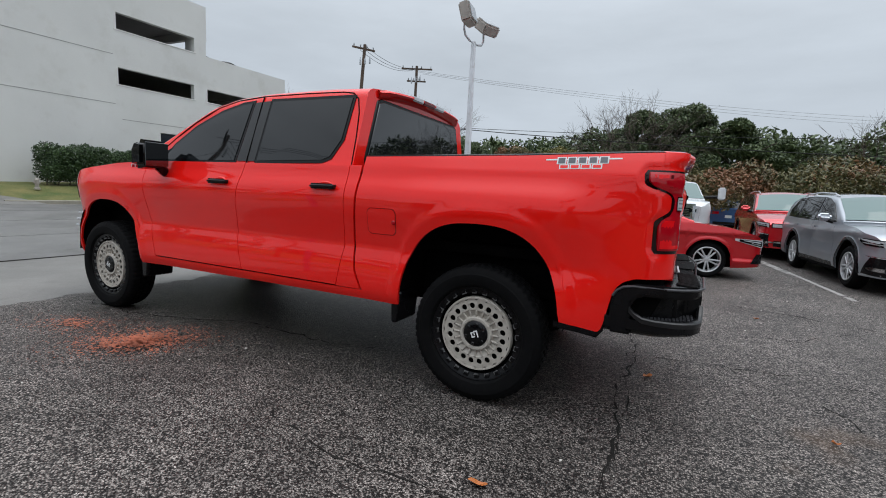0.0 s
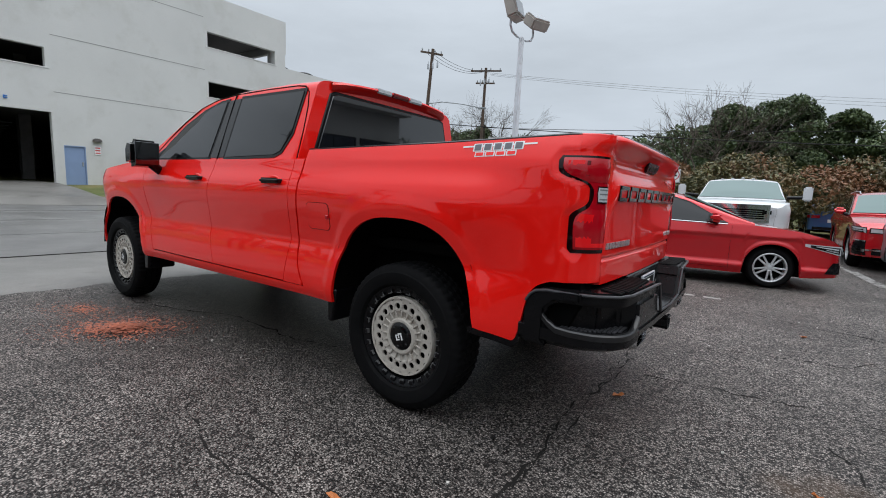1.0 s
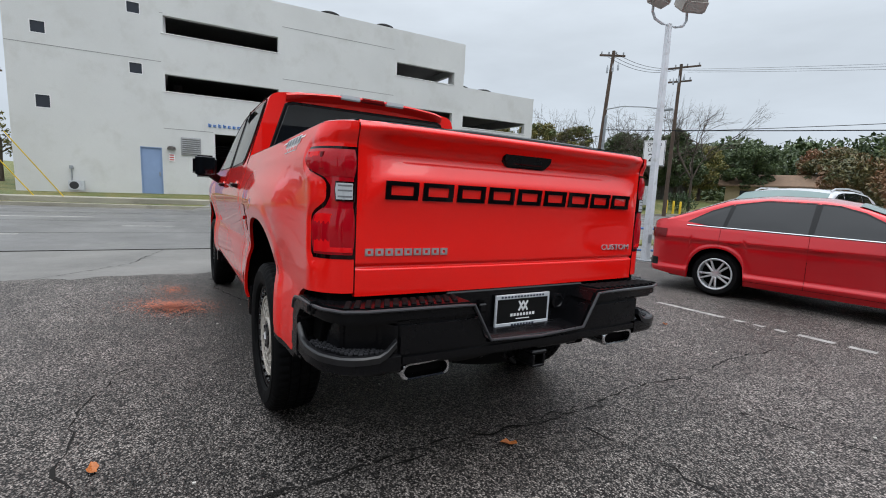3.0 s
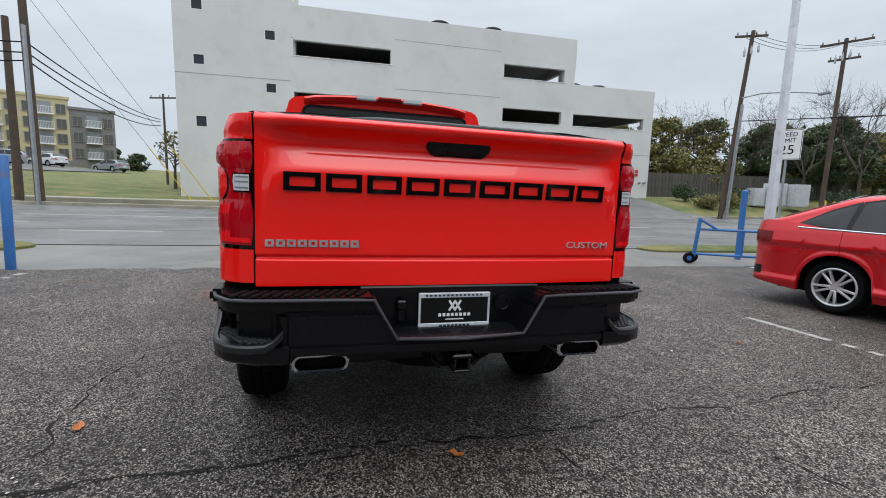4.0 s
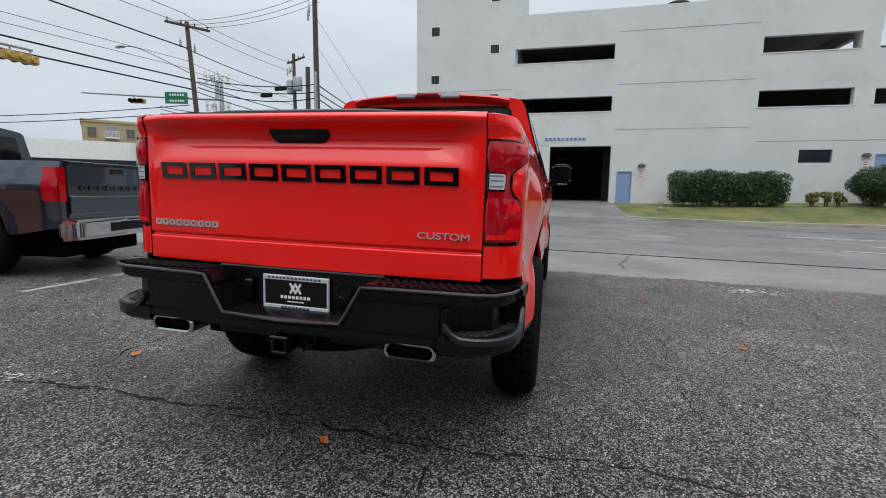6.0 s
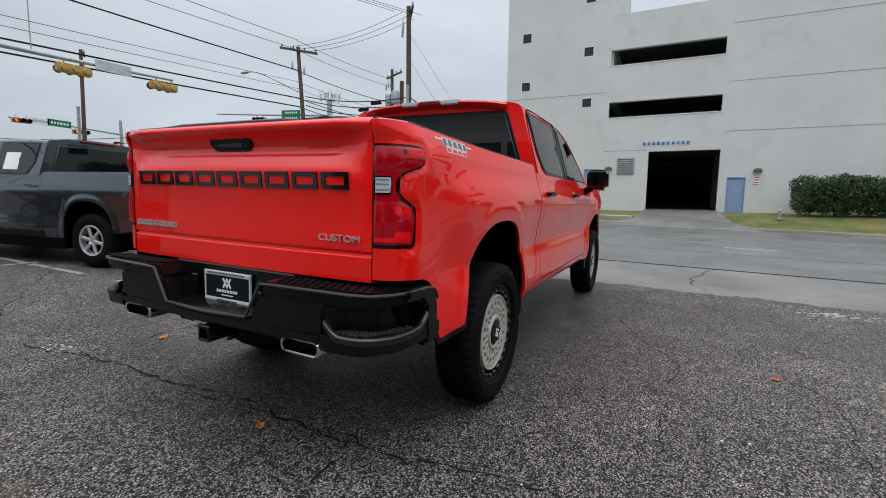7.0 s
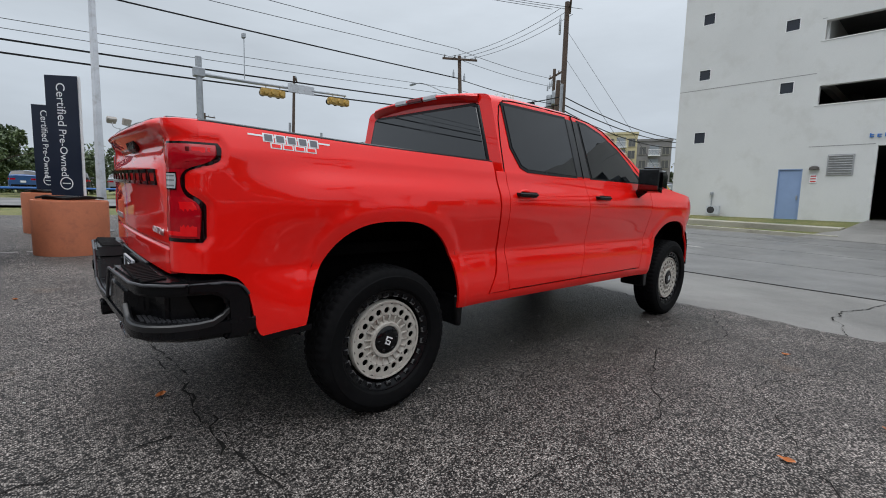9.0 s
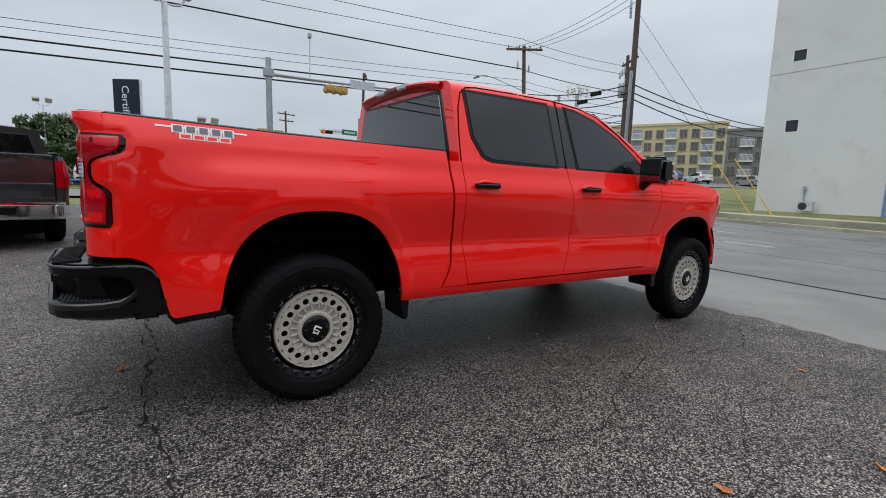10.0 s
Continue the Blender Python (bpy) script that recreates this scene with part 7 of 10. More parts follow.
def suv(m, paint_mat, label, tail_mat=LENS_RED):
    car = build_car(m, SUV, paint_mat, label, "SUV", [-2.15, -1.06, -0.08], SUV_GLASS, SUV_RIM, SUV_TYRE, "parked SUVs", mirror=(0.20, 0.15, 0.15), mirror_x=-1.95, nose=0.09, tail=0.05, roof_rails=True)
    head_and_tail(car, SUV, 0.80, 0.95, 0.09, 0.05, tail_mat, 0.36, 0.34, (0.46, 0.74, 0.86, BLACK_GLOSS), 0.055, 0.07)
    for s in (-1, 1):
        for c, a, top, n in SUV.arches:
            rows = []
            for k in range(25):
                t = math.pi * k / 24
                cs, sn = math.cos(t), math.sin(t)
                row = []
                for w in (0.002, 0.03, 0.06):
                    x = c + (a + w) * math.copysign(abs(cs) ** (2 / n), cs)
                    z = SUV.r * 0.85 + (top + w - SUV.r * 0.85) * sn ** (2 / n)
                    row.append((x, s * (SUV.flank(x, z) + (0.008 if w < 0.05 else 0.001)), z))
                rows.append(row)
            bm = bmesh.new()
            faces(bm, rows)
            bmesh.ops.recalc_face_normals(bm, faces=bm.faces)
            part("arch_trim", bm, BLACK_PLASTIC, car)
        for nm, xa, xb, za, zb, mat, out in (("lamp_unit", SUV.xf + 0.004, SUV.xf + 0.46, 0.755, 0.865, BLACK_GLOSS, 0.009), ("lamp_blade", SUV.xf + 0.03, SUV.xf + 0.40, 0.785, 0.800, LENS_CLEAR, 0.013), ("lamp_blade", SUV.xf + 0.03, SUV.xf + 0.42, 0.825, 0.852, LENS_CLEAR, 0.013),
                                            ("bumper_corner", SUV.xf + 0.004, SUV.xf + 0.36, 0.30, 0.60, BLACK_PLASTIC, 0.007), ("bumper_blade", SUV.xf + 0.006, SUV.xf + 0.24, 0.375, 0.43, CHROME, 0.014), ("bumper_blade", SUV.xf + 0.006, SUV.xf + 0.26, 0.585, 0.605, CHROME, 0.014)):
            bm = bmesh.new()
            rows = []
            for z in np.linspace(za, zb, 5):
                u = (z - za) / (zb - za)
                end = xb - (xb - xa) * (0.30 * abs(2 * u - 1) if nm != "bumper_corner" else 0.55 * u)
                rows.append([(x, s * (SUV.flank(x, z + 0.06 * (x - xa)) + out), z + 0.06 * (x - xa)) for x in np.linspace(xa, end, 8)])
            faces(bm, rows)
            bmesh.ops.recalc_face_normals(bm, faces=bm.faces)
            part(nm, bm, mat, car)
        plate_on_end(car, "bumper_trim", SUV, False, min(s * 0.42, s * 0.72), max(s * 0.42, s * 0.72), 0.40, 0.43, CHROME, 0.018, 0.09)
    return car


suv(lot_pose(4.52, 9.40, 94), SILVER_BLUE, "silver-grey SUV with roof rails and alloy wheels")
suv(lot_pose(4.15, 14.5, 90) @ Matrix.Scale(1.09, 4), RED_DEEP, "dark red SUV with roof rails parked behind a silver one")
suv(lot_pose(-2.2, 11.6, 93) @ Matrix.Scale(1.09, 4), WHITE_PAINT, "white SUV with roof rails facing a red sedan")
suv(lot_pose(4.0, 26.5, -88), BLUE_PAINT, "blue hatchback car seen from behind")

GREY_TRUCK = Shape(W=1.0, xf=-4.62, xr=1.05, rf=0.50, df=0.30, rr=0.16, dr=0.10, r=0.40, flare=0.022, soft=0.03, rocker=0.10, crown=0.045, lean=0.30, handle_z=1.17,
                   sill=[(-4.62, 0.44), (-3.3, 0.40), (-0.6, 0.41), (0.5, 0.52), (1.05, 0.62)], arches=[(0.0, 0.48, 0.97, 2.5), (-3.745, 0.48, 0.95, 2.5)],
                   deck=[(-4.62, 0.98), (-4.5, 1.12), (-4.2, 1.22), (-3.6, 1.29), (-3.2, 1.315), (-0.9, 1.32), (-0.86, 1.375), (1.05, 1.40)],
                   prof=[(0.34, 0.90), (0.44, 0.96), (0.55, 0.975), (0.72, 0.962), (0.88, 0.970), (1.0, 0.986), (1.1, 0.992), (1.17, 0.980), (1.24, 0.957), (1.33, 0.940), (1.40, 0.915)],
                   roof=[(-3.36, 1.33), (-2.52, 1.79), (-2.3, 1.845), (-1.9, 1.873), (-1.3, 1.878), (-0.93, 1.865)], cab=(-3.34, -0.95), belt=lambda x: 1.318,
                   shield=(-3.30, -2.50), backlight=(-1.2, -1.0))
GT_GLASS = [[(-2.93, 1.335), (-2.80, 1.455), (-2.6, 1.600), (-2.34, 1.72), (-2.10, 1.782), (-2.02, 1.788), (-2.07, 1.337)], [(-1.83, 1.795), (-1.86, 1.337), (-1.20, 1.352), (-1.10, 1.50), (-1.08, 1.79)]]


HEAVY_TRUCK = copy_shape(GREY_TRUCK, deck=[(-4.62, 1.14), (-4.52, 1.235), (-4.2, 1.285), (-3.6, 1.315), (-3.2, 1.33), (-0.9, 1.33), (-0.86, 1.375), (1.05, 1.40)])


def pickup_truck(m, paint_mat, label, bumper_mat, bright=False, sh=GREY_TRUCK, up=0.0):
    car = build_car(m, sh, paint_mat, label, "pickup truck", [-3.12, -1.95, -0.87], GT_GLASS, PICKUP_RIM, PICKUP_TYRE, "parked pickups", mirror=None if up else (0.22, 0.20, 0.16), mirror_x=-2.86,
                    mirror_mat=CHROME if bright else BLACK_PLASTIC, pickup=True, handle_mat=CHROME if bright else BLACK_PLASTIC, nose=0.10, tail=0.02)
    for s in (-1, 1):
        yr = sh.flank(sh.xr - 0.001, 1.1)
        a, b = sorted((s * (yr + 0.002), s * (yr - 0.085)))
        plate_on_end(car, "tail_lamp", sh, True, a, b, 0.93, 1.33, LENS_RED, 0.014, 0.02)
        bm = bmesh.new()
        faces(bm, [[(x, s * (sh.flank(x, z) + 0.006), z) for x in np.linspace(sh.xr - 0.13, sh.xr - 0.005, 5)] for z in np.linspace(0.93, 1.33, 5)])
        bmesh.ops.recalc_face_normals(bm, faces=bm.faces)
        part("tail_lamp_side", bm, LENS_RED, car)
        yf = sh.flank(sh.xf + 0.001, 0.95)
        a, b = sorted((s * (yf - 0.01), s * (yf - 0.30)))
        lamp = plate_on_end(car, "headlamp", sh, False, a, b, 0.84 + up, 1.00 + up, ALLOY if up else BLACK_GLOSS, 0.012, 0.10)
        if up:
            plate_on_end(lamp, "lamp_lens", sh, False, a + 0.015, b - 0.015, 0.855 + up, 0.985 + up, LENS_CLEAR, 0.014, 0.10)
        plate_on_end(lamp, "bulb", sh, False, a + 0.06, b - 0.06, 0.88 + up, 0.96 + up, BLACK_GLOSS if up else LENS_CLEAR, 0.018, 0.10)
    g = plate_on_end(car, "grille", sh, False, -0.56, 0.56, 0.74 + up, 1.02 + up * 1.2, CHROME if bright else BLACK_GLOSS, 0.016, 0.10)
    for k in range(5):
        plate_on_end(g, "grille_mesh", sh, False, -0.50, 0.50, 0.77 + 0.045 * k + up, 0.80 + 0.045 * k + up, BLACK_GLOSS, 0.022, 0.10)
    if up:
        for y0, y1, z0, z1 in ((-0.60, 0.60, 1.035 + up, 1.085 + up), (-0.60, 0.60, 0.70 + up, 0.74 + up), (-0.60, -0.54, 0.74 + up, 1.035 + up), (0.54, 0.60, 0.74 + up, 1.035 + up)):
            plate_on_end(g, "grille_surround", sh, False, y0, y1, z0, z1, CHROME, 0.032, 0.10)
    plate_on_end(car, "front_bumper_bar", sh, False, -0.80, 0.80, 0.50, 0.70, bumper_mat, 0.05, 0.10)
    bm = bmesh.new()
    prism(bm, [(1.02, -0.95), (1.13, -0.95), (1.20, -0.80), (1.21, 0.0), (1.20, 0.80), (1.13, 0.95), (1.02, 0.95)], 0.46, 0.71, "z", 0.045, 4)
    bp = part("rear_bumper", bm, bumper_mat, car)
    bm = bmesh.new()
    box(bm, 1.10, 1.215, -0.34, 0.34, 0.53, 0.66, 0.015, 1)
    part("bumper_recess", bm, BLACK_PLASTIC, bp)
    bm = bmesh.new()
    box(bm, 1.205, 1.222, -0.15, 0.15, 0.54, 0.655, 0.004, 1)
    part("number_plate", bm, SIGN_BLACK, bp)
    for s in (-1, 1):
        bm = bmesh.new()
        tube(bm, [(1.062, s * 0.80, z) for z in (0.73, 1.0, 1.38)], 0.007, 6)
        part("tailgate_seam", bm, UNDER, car)
    bm = bmesh.new()
    prism(bm, [(0.98, 1.37), (1.07, 1.36), (1.10, 1.385), (1.09, 1.405), (0.98, 1.415)], -0.79, 0.79, "y", 0.008, 2)
    part("tailgate_cap", bm, BLACK_PLASTIC, car)
    bm = bmesh.new()
    prism(bm, [(1.05, 0.76), (1.078, 0.78), (1.082, 0.98), (1.05, 1.0)], -0.78, 0.78, "y", 0.006, 2)
    part("tailgate_panel", bm, paint_mat, car)
    bm = bmesh.new()
    box(bm, 1.06, 1.082, -0.12, 0.12, 1.27, 1.34, 0.01, 1)
    part("tailgate_handle", bm, BLACK_GLOSS, car)
    for k in range(9):
        bm = bmesh.new()
        letter_frame(bm, -0.62 + 0.138 * k, -0.62 + 0.138 * k + 0.10, 1.06, 1.12, 0.016, 1.06, 1.080, 3)
        part("pressed_stroke", bm, paint_mat, car)
    bm = bmesh.new()
    prism(bm, [(-0.76, 1.33), (0.76, 1.33), (0.63, 1.78), (-0.63, 1.78)], -0.955, -0.935, "x", 0.004, 1)
    part("rear_glass", bm, TINT, car)
    bm = bmesh.new()
    box(bm, -0.95, -0.90, -0.27, 0.27, 1.86, 1.895, 0.008, 1)
    part("stop_lamp", bm, LENS_DARK, car)
    return car


grey = pickup_truck(lot_pose(-1.99, -5.80, 102), GREY_BLUE, "blue-grey crew-cab pickup with alloy wheels and chrome bumper", CHROME, True)
pickup_truck(lot_pose(2.98, -6.47, 102), DARK_GREY, "dark grey pickup with a chrome rear bumper", CHROME)
part("window_sticker", side_plate(GREY_TRUCK, -1, [(-1.70, 1.40), (-1.70, 1.66), (-1.40, 1.66), (-1.40, 1.40)], 0.0125, 0.004), SIGN_WHITE, grey, "white price sheet behind the glass")
ram = pickup_truck(lot_pose(0.85, 14.0, 92, 0.10), WHITE_PAINT, "white heavy pickup with cab roof lights and towing mirrors", CHROME, True, HEAVY_TRUCK, 0.13)
for k in range(5):
    bm = bmesh.new()
    box(bm, -2.34, -2.25, -0.46 + 0.23 * k - 0.035, -0.46 + 0.23 * k + 0.035, 1.895 - 0.02 * abs(k - 2), 1.93 - 0.02 * abs(k - 2), 0.012, 1)
    part("roof_marker", bm, LENS_CLEAR, ram)
for s in (-1, 1):
    bm = bmesh.new()
    box(bm, -2.92, -2.78, min(s * 1.26, s * 1.44), max(s * 1.26, s * 1.44), 1.36, 1.70, 0.03, 2)
    mi = part("towing_mirror", bm, WHITE_PAINT, ram)
    bm = bmesh.new()
    tube(bm, [(-2.85, s * 0.95, 1.42), (-2.85, s * 1.30, 1.44)], 0.04, 8)
    part("mirror_arm", bm, BLACK_PLASTIC, mi)


# ---- kerbs, verges, drives ----
def strip(name, x0, x1, y0, y1, lift, thick, material, label, category, n=30, zf=ground_z, parent=None):
    bm = bmesh.new()
    ys = np.linspace(y0, y1, n + 1)
    xm = (x0 + x1) / 2
    rows = [[(x0, y, zf(xm, y) + lift - thick), (x0, y, zf(xm, y) + lift - 0.012), (x0 + 0.012, y, zf(xm, y) + lift), (x1 - 0.012, y, zf(xm, y) + lift), (x1, y, zf(xm, y) + lift - 0.012), (x1, y, zf(xm, y) + lift - thick)] for y in ys]
    vs = faces(bm, rows)
    bm.faces.new(vs[0])
    bm.faces.new(vs[-1])
    bmesh.ops.recalc_face_normals(bm, faces=bm.faces)
    return tagged(part(name, bm, material, smooth=0), label, category, kind="structure")


kerb_z = lambda x, y: ground_z(ROAD_FAR, y)
for n, (a, b) in enumerate(((-21.5, 0.35), (4.15, 17.0), (21.4, 60.0))):
    strip("kerb", ROAD_FAR - 0.16, ROAD_FAR, a, b, 0.15, 0.4, KERB_CONC, "pale concrete kerb along the far side of the street", "kerb", 30, kerb_z)
    strip("gutter", ROAD_FAR, ROAD_FAR + 0.35, a, b, 0.006, 0.3, CONCRETE, "concrete gutter along the kerb", "gutter", 30, kerb_z)
strip("verge_path", -22.4, -21.2, -21.5, 0.2, 0.03, 0.3, KERB_CONC, "pale concrete footpath in the grass", "footpath")
bm = bmesh.new()
faces(bm, [[(x, ya + (yb - ya) * k / 6, ground_z(x, ya + (yb - ya) * k / 6) + 0.03 - (0.02 if x > ROAD_FAR - 0.1 else 0)) for k in range(7)] for x, ya, yb in ((-28.0, 0.55, 4.0), (-25.1, 0.55, 4.0), (-23.0, 0.45, 4.1), (-21.0, 0.2, 4.3), (-19.9, -0.2, 4.7), (ROAD_FAR + 0.3, -0.8, 5.3))])
tagged(part("garage_drive", bm, CONCRETE), "worn concrete drive into the garage entrance", "driveway", kind="structure")
bm = bmesh.new()
faces(bm, [[(x, ya + (yb - ya) * k / 6, ground_z(x, ya + (yb - ya) * k / 6) + 0.02 - (0.01 if x > ROAD_FAR - 0.1 else 0)) for k in range(7)] for x, ya, yb in ((-28.0, 17.8, 20.8), (-25.1, 17.8, 20.8), (-23.0, 17.9, 21.0), (-21.0, 17.6, 21.6), (-19.9, 17.2, 22.4), (ROAD_FAR + 0.3, 16.6, 23.0))])
tagged(part("side_drive", bm, DRIVE_DARK), "dark wet concrete drive into the lower entrance", "driveway", kind="structure")


def island(x0, x1, y0, y1):
    """A raised grass island with rounded ends between apron and street."""
    bm = bmesh.new()
    r = (x1 - x0) / 2
    xc = (x0 + x1) / 2
    ring = []
    for k in range(9):
        a = math.pi * k / 8
        ring.append((xc + r * math.cos(a), y1 - r + r * math.sin(a)))
    for k in range(9):
        a = math.pi + math.pi * k / 8
        ring.append((xc + r * math.cos(a), y0 + r + r * math.sin(a)))
    rows = []
    for s, h in ((1.0, -0.05), (1.0, 0.04), (0.93, 0.07), (0.6, 0.10), (0.2, 0.11)):
        rows.append([(xc + (x - xc) * s, (y0 + y1) / 2 + (y - (y0 + y1) / 2) * (1 - (1 - s) * 0.25), lot_z(x, y) + h) for x, y in ring])
    vs = faces(bm, rows, True)
    bm.faces.new(vs[-1])
    bmesh.ops.recalc_face_normals(bm, faces=bm.faces)
    tagged(part("grass_island", bm, GRASS), "low grass strip between the car park apron and street", "grass", kind="structure")


island(-7.5, -6.55, 7.6, 22)
island(-7.25, -6.35, -15, -5.4)
# joints in the concrete, dark and recessed
for x, y0, y1 in ((-10.2, -21, 40), (-13.3, -21, 40), (-16.4, -21, 40)):
    strip("road_joint", x - 0.012, x + 0.012, y0, y1, 0.004, 0.02, CRACK, "dark joint between road slabs", "joint", 40)
strip("apron_joint", ROAD_NEAR - 0.012, ROAD_NEAR + 0.012, -16, 24, 0.010, 0.03, CRACK, "dark joint between apron and street", "joint", 40)
rng = np.random.default_rng(31)
bm = bmesh.new()
rows, e1, e2 = [], 0.0, 0.0
for y in np.linspace(-16, 24, 520):
    e1 = 0.90 * e1 + rng.normal() * 0.022
    e2 = 0.3 * e2 + rng.normal() * 0.022
    x = LOT_EDGE - clamp(0.10 + e1 + e2, -0.03, 0.36)
    rows.append([(LOT_EDGE + 0.35, y, lot_z(LOT_EDGE, y) + 0.0036), (LOT_EDGE + 0.02, y, lot_z(LOT_EDGE, y) + 0.005), (x + 0.02, y, lot_z(x, y) + 0.005), (x, y, lot_z(x, y) - 0.006)])
faces(bm, rows)
bmesh.ops.recalc_face_normals(bm, faces=bm.faces)
if sum(f.normal.z for f in bm.faces) < 0:
    bmesh.ops.reverse_faces(bm, faces=bm.faces)
tagged(part("asphalt_edge", bm, ASPHALT), "ragged crumbling edge of the worn asphalt", "asphalt", kind="structure")
for x, y0, y1 in ((-10.3, 7.9, 10.3), (-9.9, -6.4, -4.2), (-11.9, -2.6, -1.4), (-11.8, 3.2, 4.4), (-11.9, 9.4, 10.8), (-13.9, 8.2, 13.5), (-14.6, -9.5, -3.5), (-12.0, -9.6, -8.0), (-14.1, 16, 22)):
    strip("lane_mark", x - 0.06, x + 0.06, y0, y1, 0.007, 0.02, LINE_PAINT, "worn white lane mark on wet concrete", "road marking", 6)


# ---- plants ----
def leaf_cloud(name, blobs, n, size, material, parent=None, seed=1, flat=0.8, kind=""):
    """Many small bent leaves spread over the shells of blobs (x, y, z, r)."""
    rng = np.random.default_rng(seed)
    b = np.array(blobs, float)
    w = b[:, 3] ** 2
    idx = rng.choice(len(b), n, p=w / w.sum())
    d = rng.normal(size=(n, 3))
    d /= np.linalg.norm(d, axis=1)[:, None]
    rad = b[idx, 3] * (0.55 + 0.5 * rng.random(n) ** 0.6)
    c = b[idx, :3] + d * rad[:, None] * np.array([1, 1, flat])
    u = rng.normal(size=(n, 3))
    u /= np.linalg.norm(u, axis=1)[:, None]
    v = np.cross(u, d + 0.6 * rng.normal(size=(n, 3)))
    v /= np.linalg.norm(v, axis=1)[:, None] + 1e-9
    s = size * (0.6 + 0.8 * rng.random(n))[:, None]
    nrm = np.cross(u, v)
    pts = np.stack([c - u * s, c + v * s * 0.5 + nrm * s * 0.15, c + u * s, c - v * s * 0.5 + nrm * s * 0.15], 1).reshape(-1, 3)
    me = bpy.data.meshes.new(name)
    me.from_pydata([tuple(p) for p in pts.tolist()], [], [(4 * i, 4 * i + 1, 4 * i + 2, 4 * i + 3) for i in range(n)])
    me.materials.append(material)
    ob = new(name, me)
    if parent is not None:
        ob.parent = parent
    if kind:
        ob["kind"] = kind
    return ob


def limb_set(bm, base, tip, r, rng, depth, spread, gaps):
    """A limb that forks into thinner limbs."""
    base, tip = Vector(base), Vector(tip)
    mid_p = (base + tip) / 2 + Vector(rng.normal(size=3)) * (tip - base).length * 0.06
    tube(bm, [base, mid_p, tip], r, 6 if depth > 2 else 4, False, r * 0.6)
    if depth == 0:
        return
    ln = (tip - base).length
    for k in range(gaps if depth > 1 else gaps + 1):
        d = ((tip - base).normalized() + Vector(rng.normal(size=3)) * spread).normalized()
        start = base + (tip - base) * (0.55 + 0.45 * rng.random())
        limb_set(bm, start, start + d * ln * (0.55 + 0.3 * rng.random()), r * 0.55, rng, depth - 1, spread, gaps)


def leafy_tree(x, y, z, h, r, leaf, label, n=5000, size=0.16, seed=1, group="trees"):
    rng = np.random.default_rng(seed)
    tr = thing("tree", pose(x, y, z), label, "tree", group)
    bm = bmesh.new()
    tube(bm, [(0, 0, -0.3), (0.05, 0.03, h * 0.2), (0.0, 0.1, h * 0.45), (0.1, 0.0, h * 0.75)], h * 0.030, 10, True, h * 0.008)
    for k in range(7):
        a = 2 * math.pi * k / 7 + rng.random()
        z0 = h * (0.28 + 0.05 * k)
        tube(bm, [(0, 0, z0), (r * 0.35 * math.cos(a), r * 0.35 * math.sin(a), z0 + h * 0.10), (r * 0.75 * math.cos(a), r * 0.75 * math.sin(a), z0 + h * 0.17)], h * 0.012, 6, False, h * 0.003)
    part("trunk", bm, BARK, tr)
    blobs = []
    for k in range(64):
        a, q = 2 * math.pi * rng.random(), rng.random() ** 0.5
        zz = h * (0.30 + 0.60 * rng.random())
        ww = r * (1.0 - 0.55 * abs((zz / h - 0.55) / 0.45)) * q * 0.85
        blobs.append((ww * math.cos(a), ww * math.sin(a), zz, r * (0.09 + 0.17 * rng.random())))
    blobs.append((0, 0, h * 0.86, r * 0.30))
    leaf_cloud("crown", blobs, n, size, leaf, tr, seed + 5, 0.75)
    return tr


def bare_tree(x, y, z, h, label, seed=1, depth=4, spread=0.42, lean=(0, 0)):
    rng = np.random.default_rng(seed)
    tr = thing("bare_tree", pose(x, y, z), label, "tree", "bare trees")
    bm = bmesh.new()
    top = Vector((lean[0], lean[1], h * 0.38))
    tube(bm, [(0, 0, -0.3), top * 0.5, top], h * 0.017, 8, False, h * 0.010)
    for k in range(5):
        a = 2 * math.pi * k / 5 + rng.random()
        tip = top + Vector((math.cos(a) * h * 0.20, math.sin(a) * h * 0.20, h * (0.20 + 0.12 * rng.random())))
        limb_set(bm, top * (0.75 + 0.25 * rng.random()), tip, h * 0.0080, rng, depth, spread, 3)
    part("branch_work", bm, TWIG, tr)
    return tr


def shrub(x, y, z, size, leaf, label, seed=1, n=1500, leaf_size=0.05, name="bush"):
    sx, sy, sz = size
    rng = np.random.default_rng(seed)
    s = thing(name, pose(x, y, z), label, name.replace("_", " "), "bushes")
    bm = bmesh.new()
    for k in range(6):
        a = 2 * math.pi * k / 6
        tube(bm, [(0.05 * math.cos(a), 0.05 * math.sin(a), -0.1), (sx * 0.3 * math.cos(a), sy * 0.3 * math.sin(a), sz * 0.7)], 0.02, 5, False, 0.008)
    part("stem_cluster", bm, BARK, s)
    blobs = []
    for k in range(14):
        blobs.append(((rng.random() - 0.5) * sx * 0.75, (rng.random() - 0.5) * sy * 0.75, sz * (0.22 + 0.46 * rng.random()), min(sx, sy, sz) * (0.28 + 0.1 * rng.random())))
    leaf_cloud("foliage", blobs, n, leaf_size, leaf, s, seed + 3, 0.9)
    return s


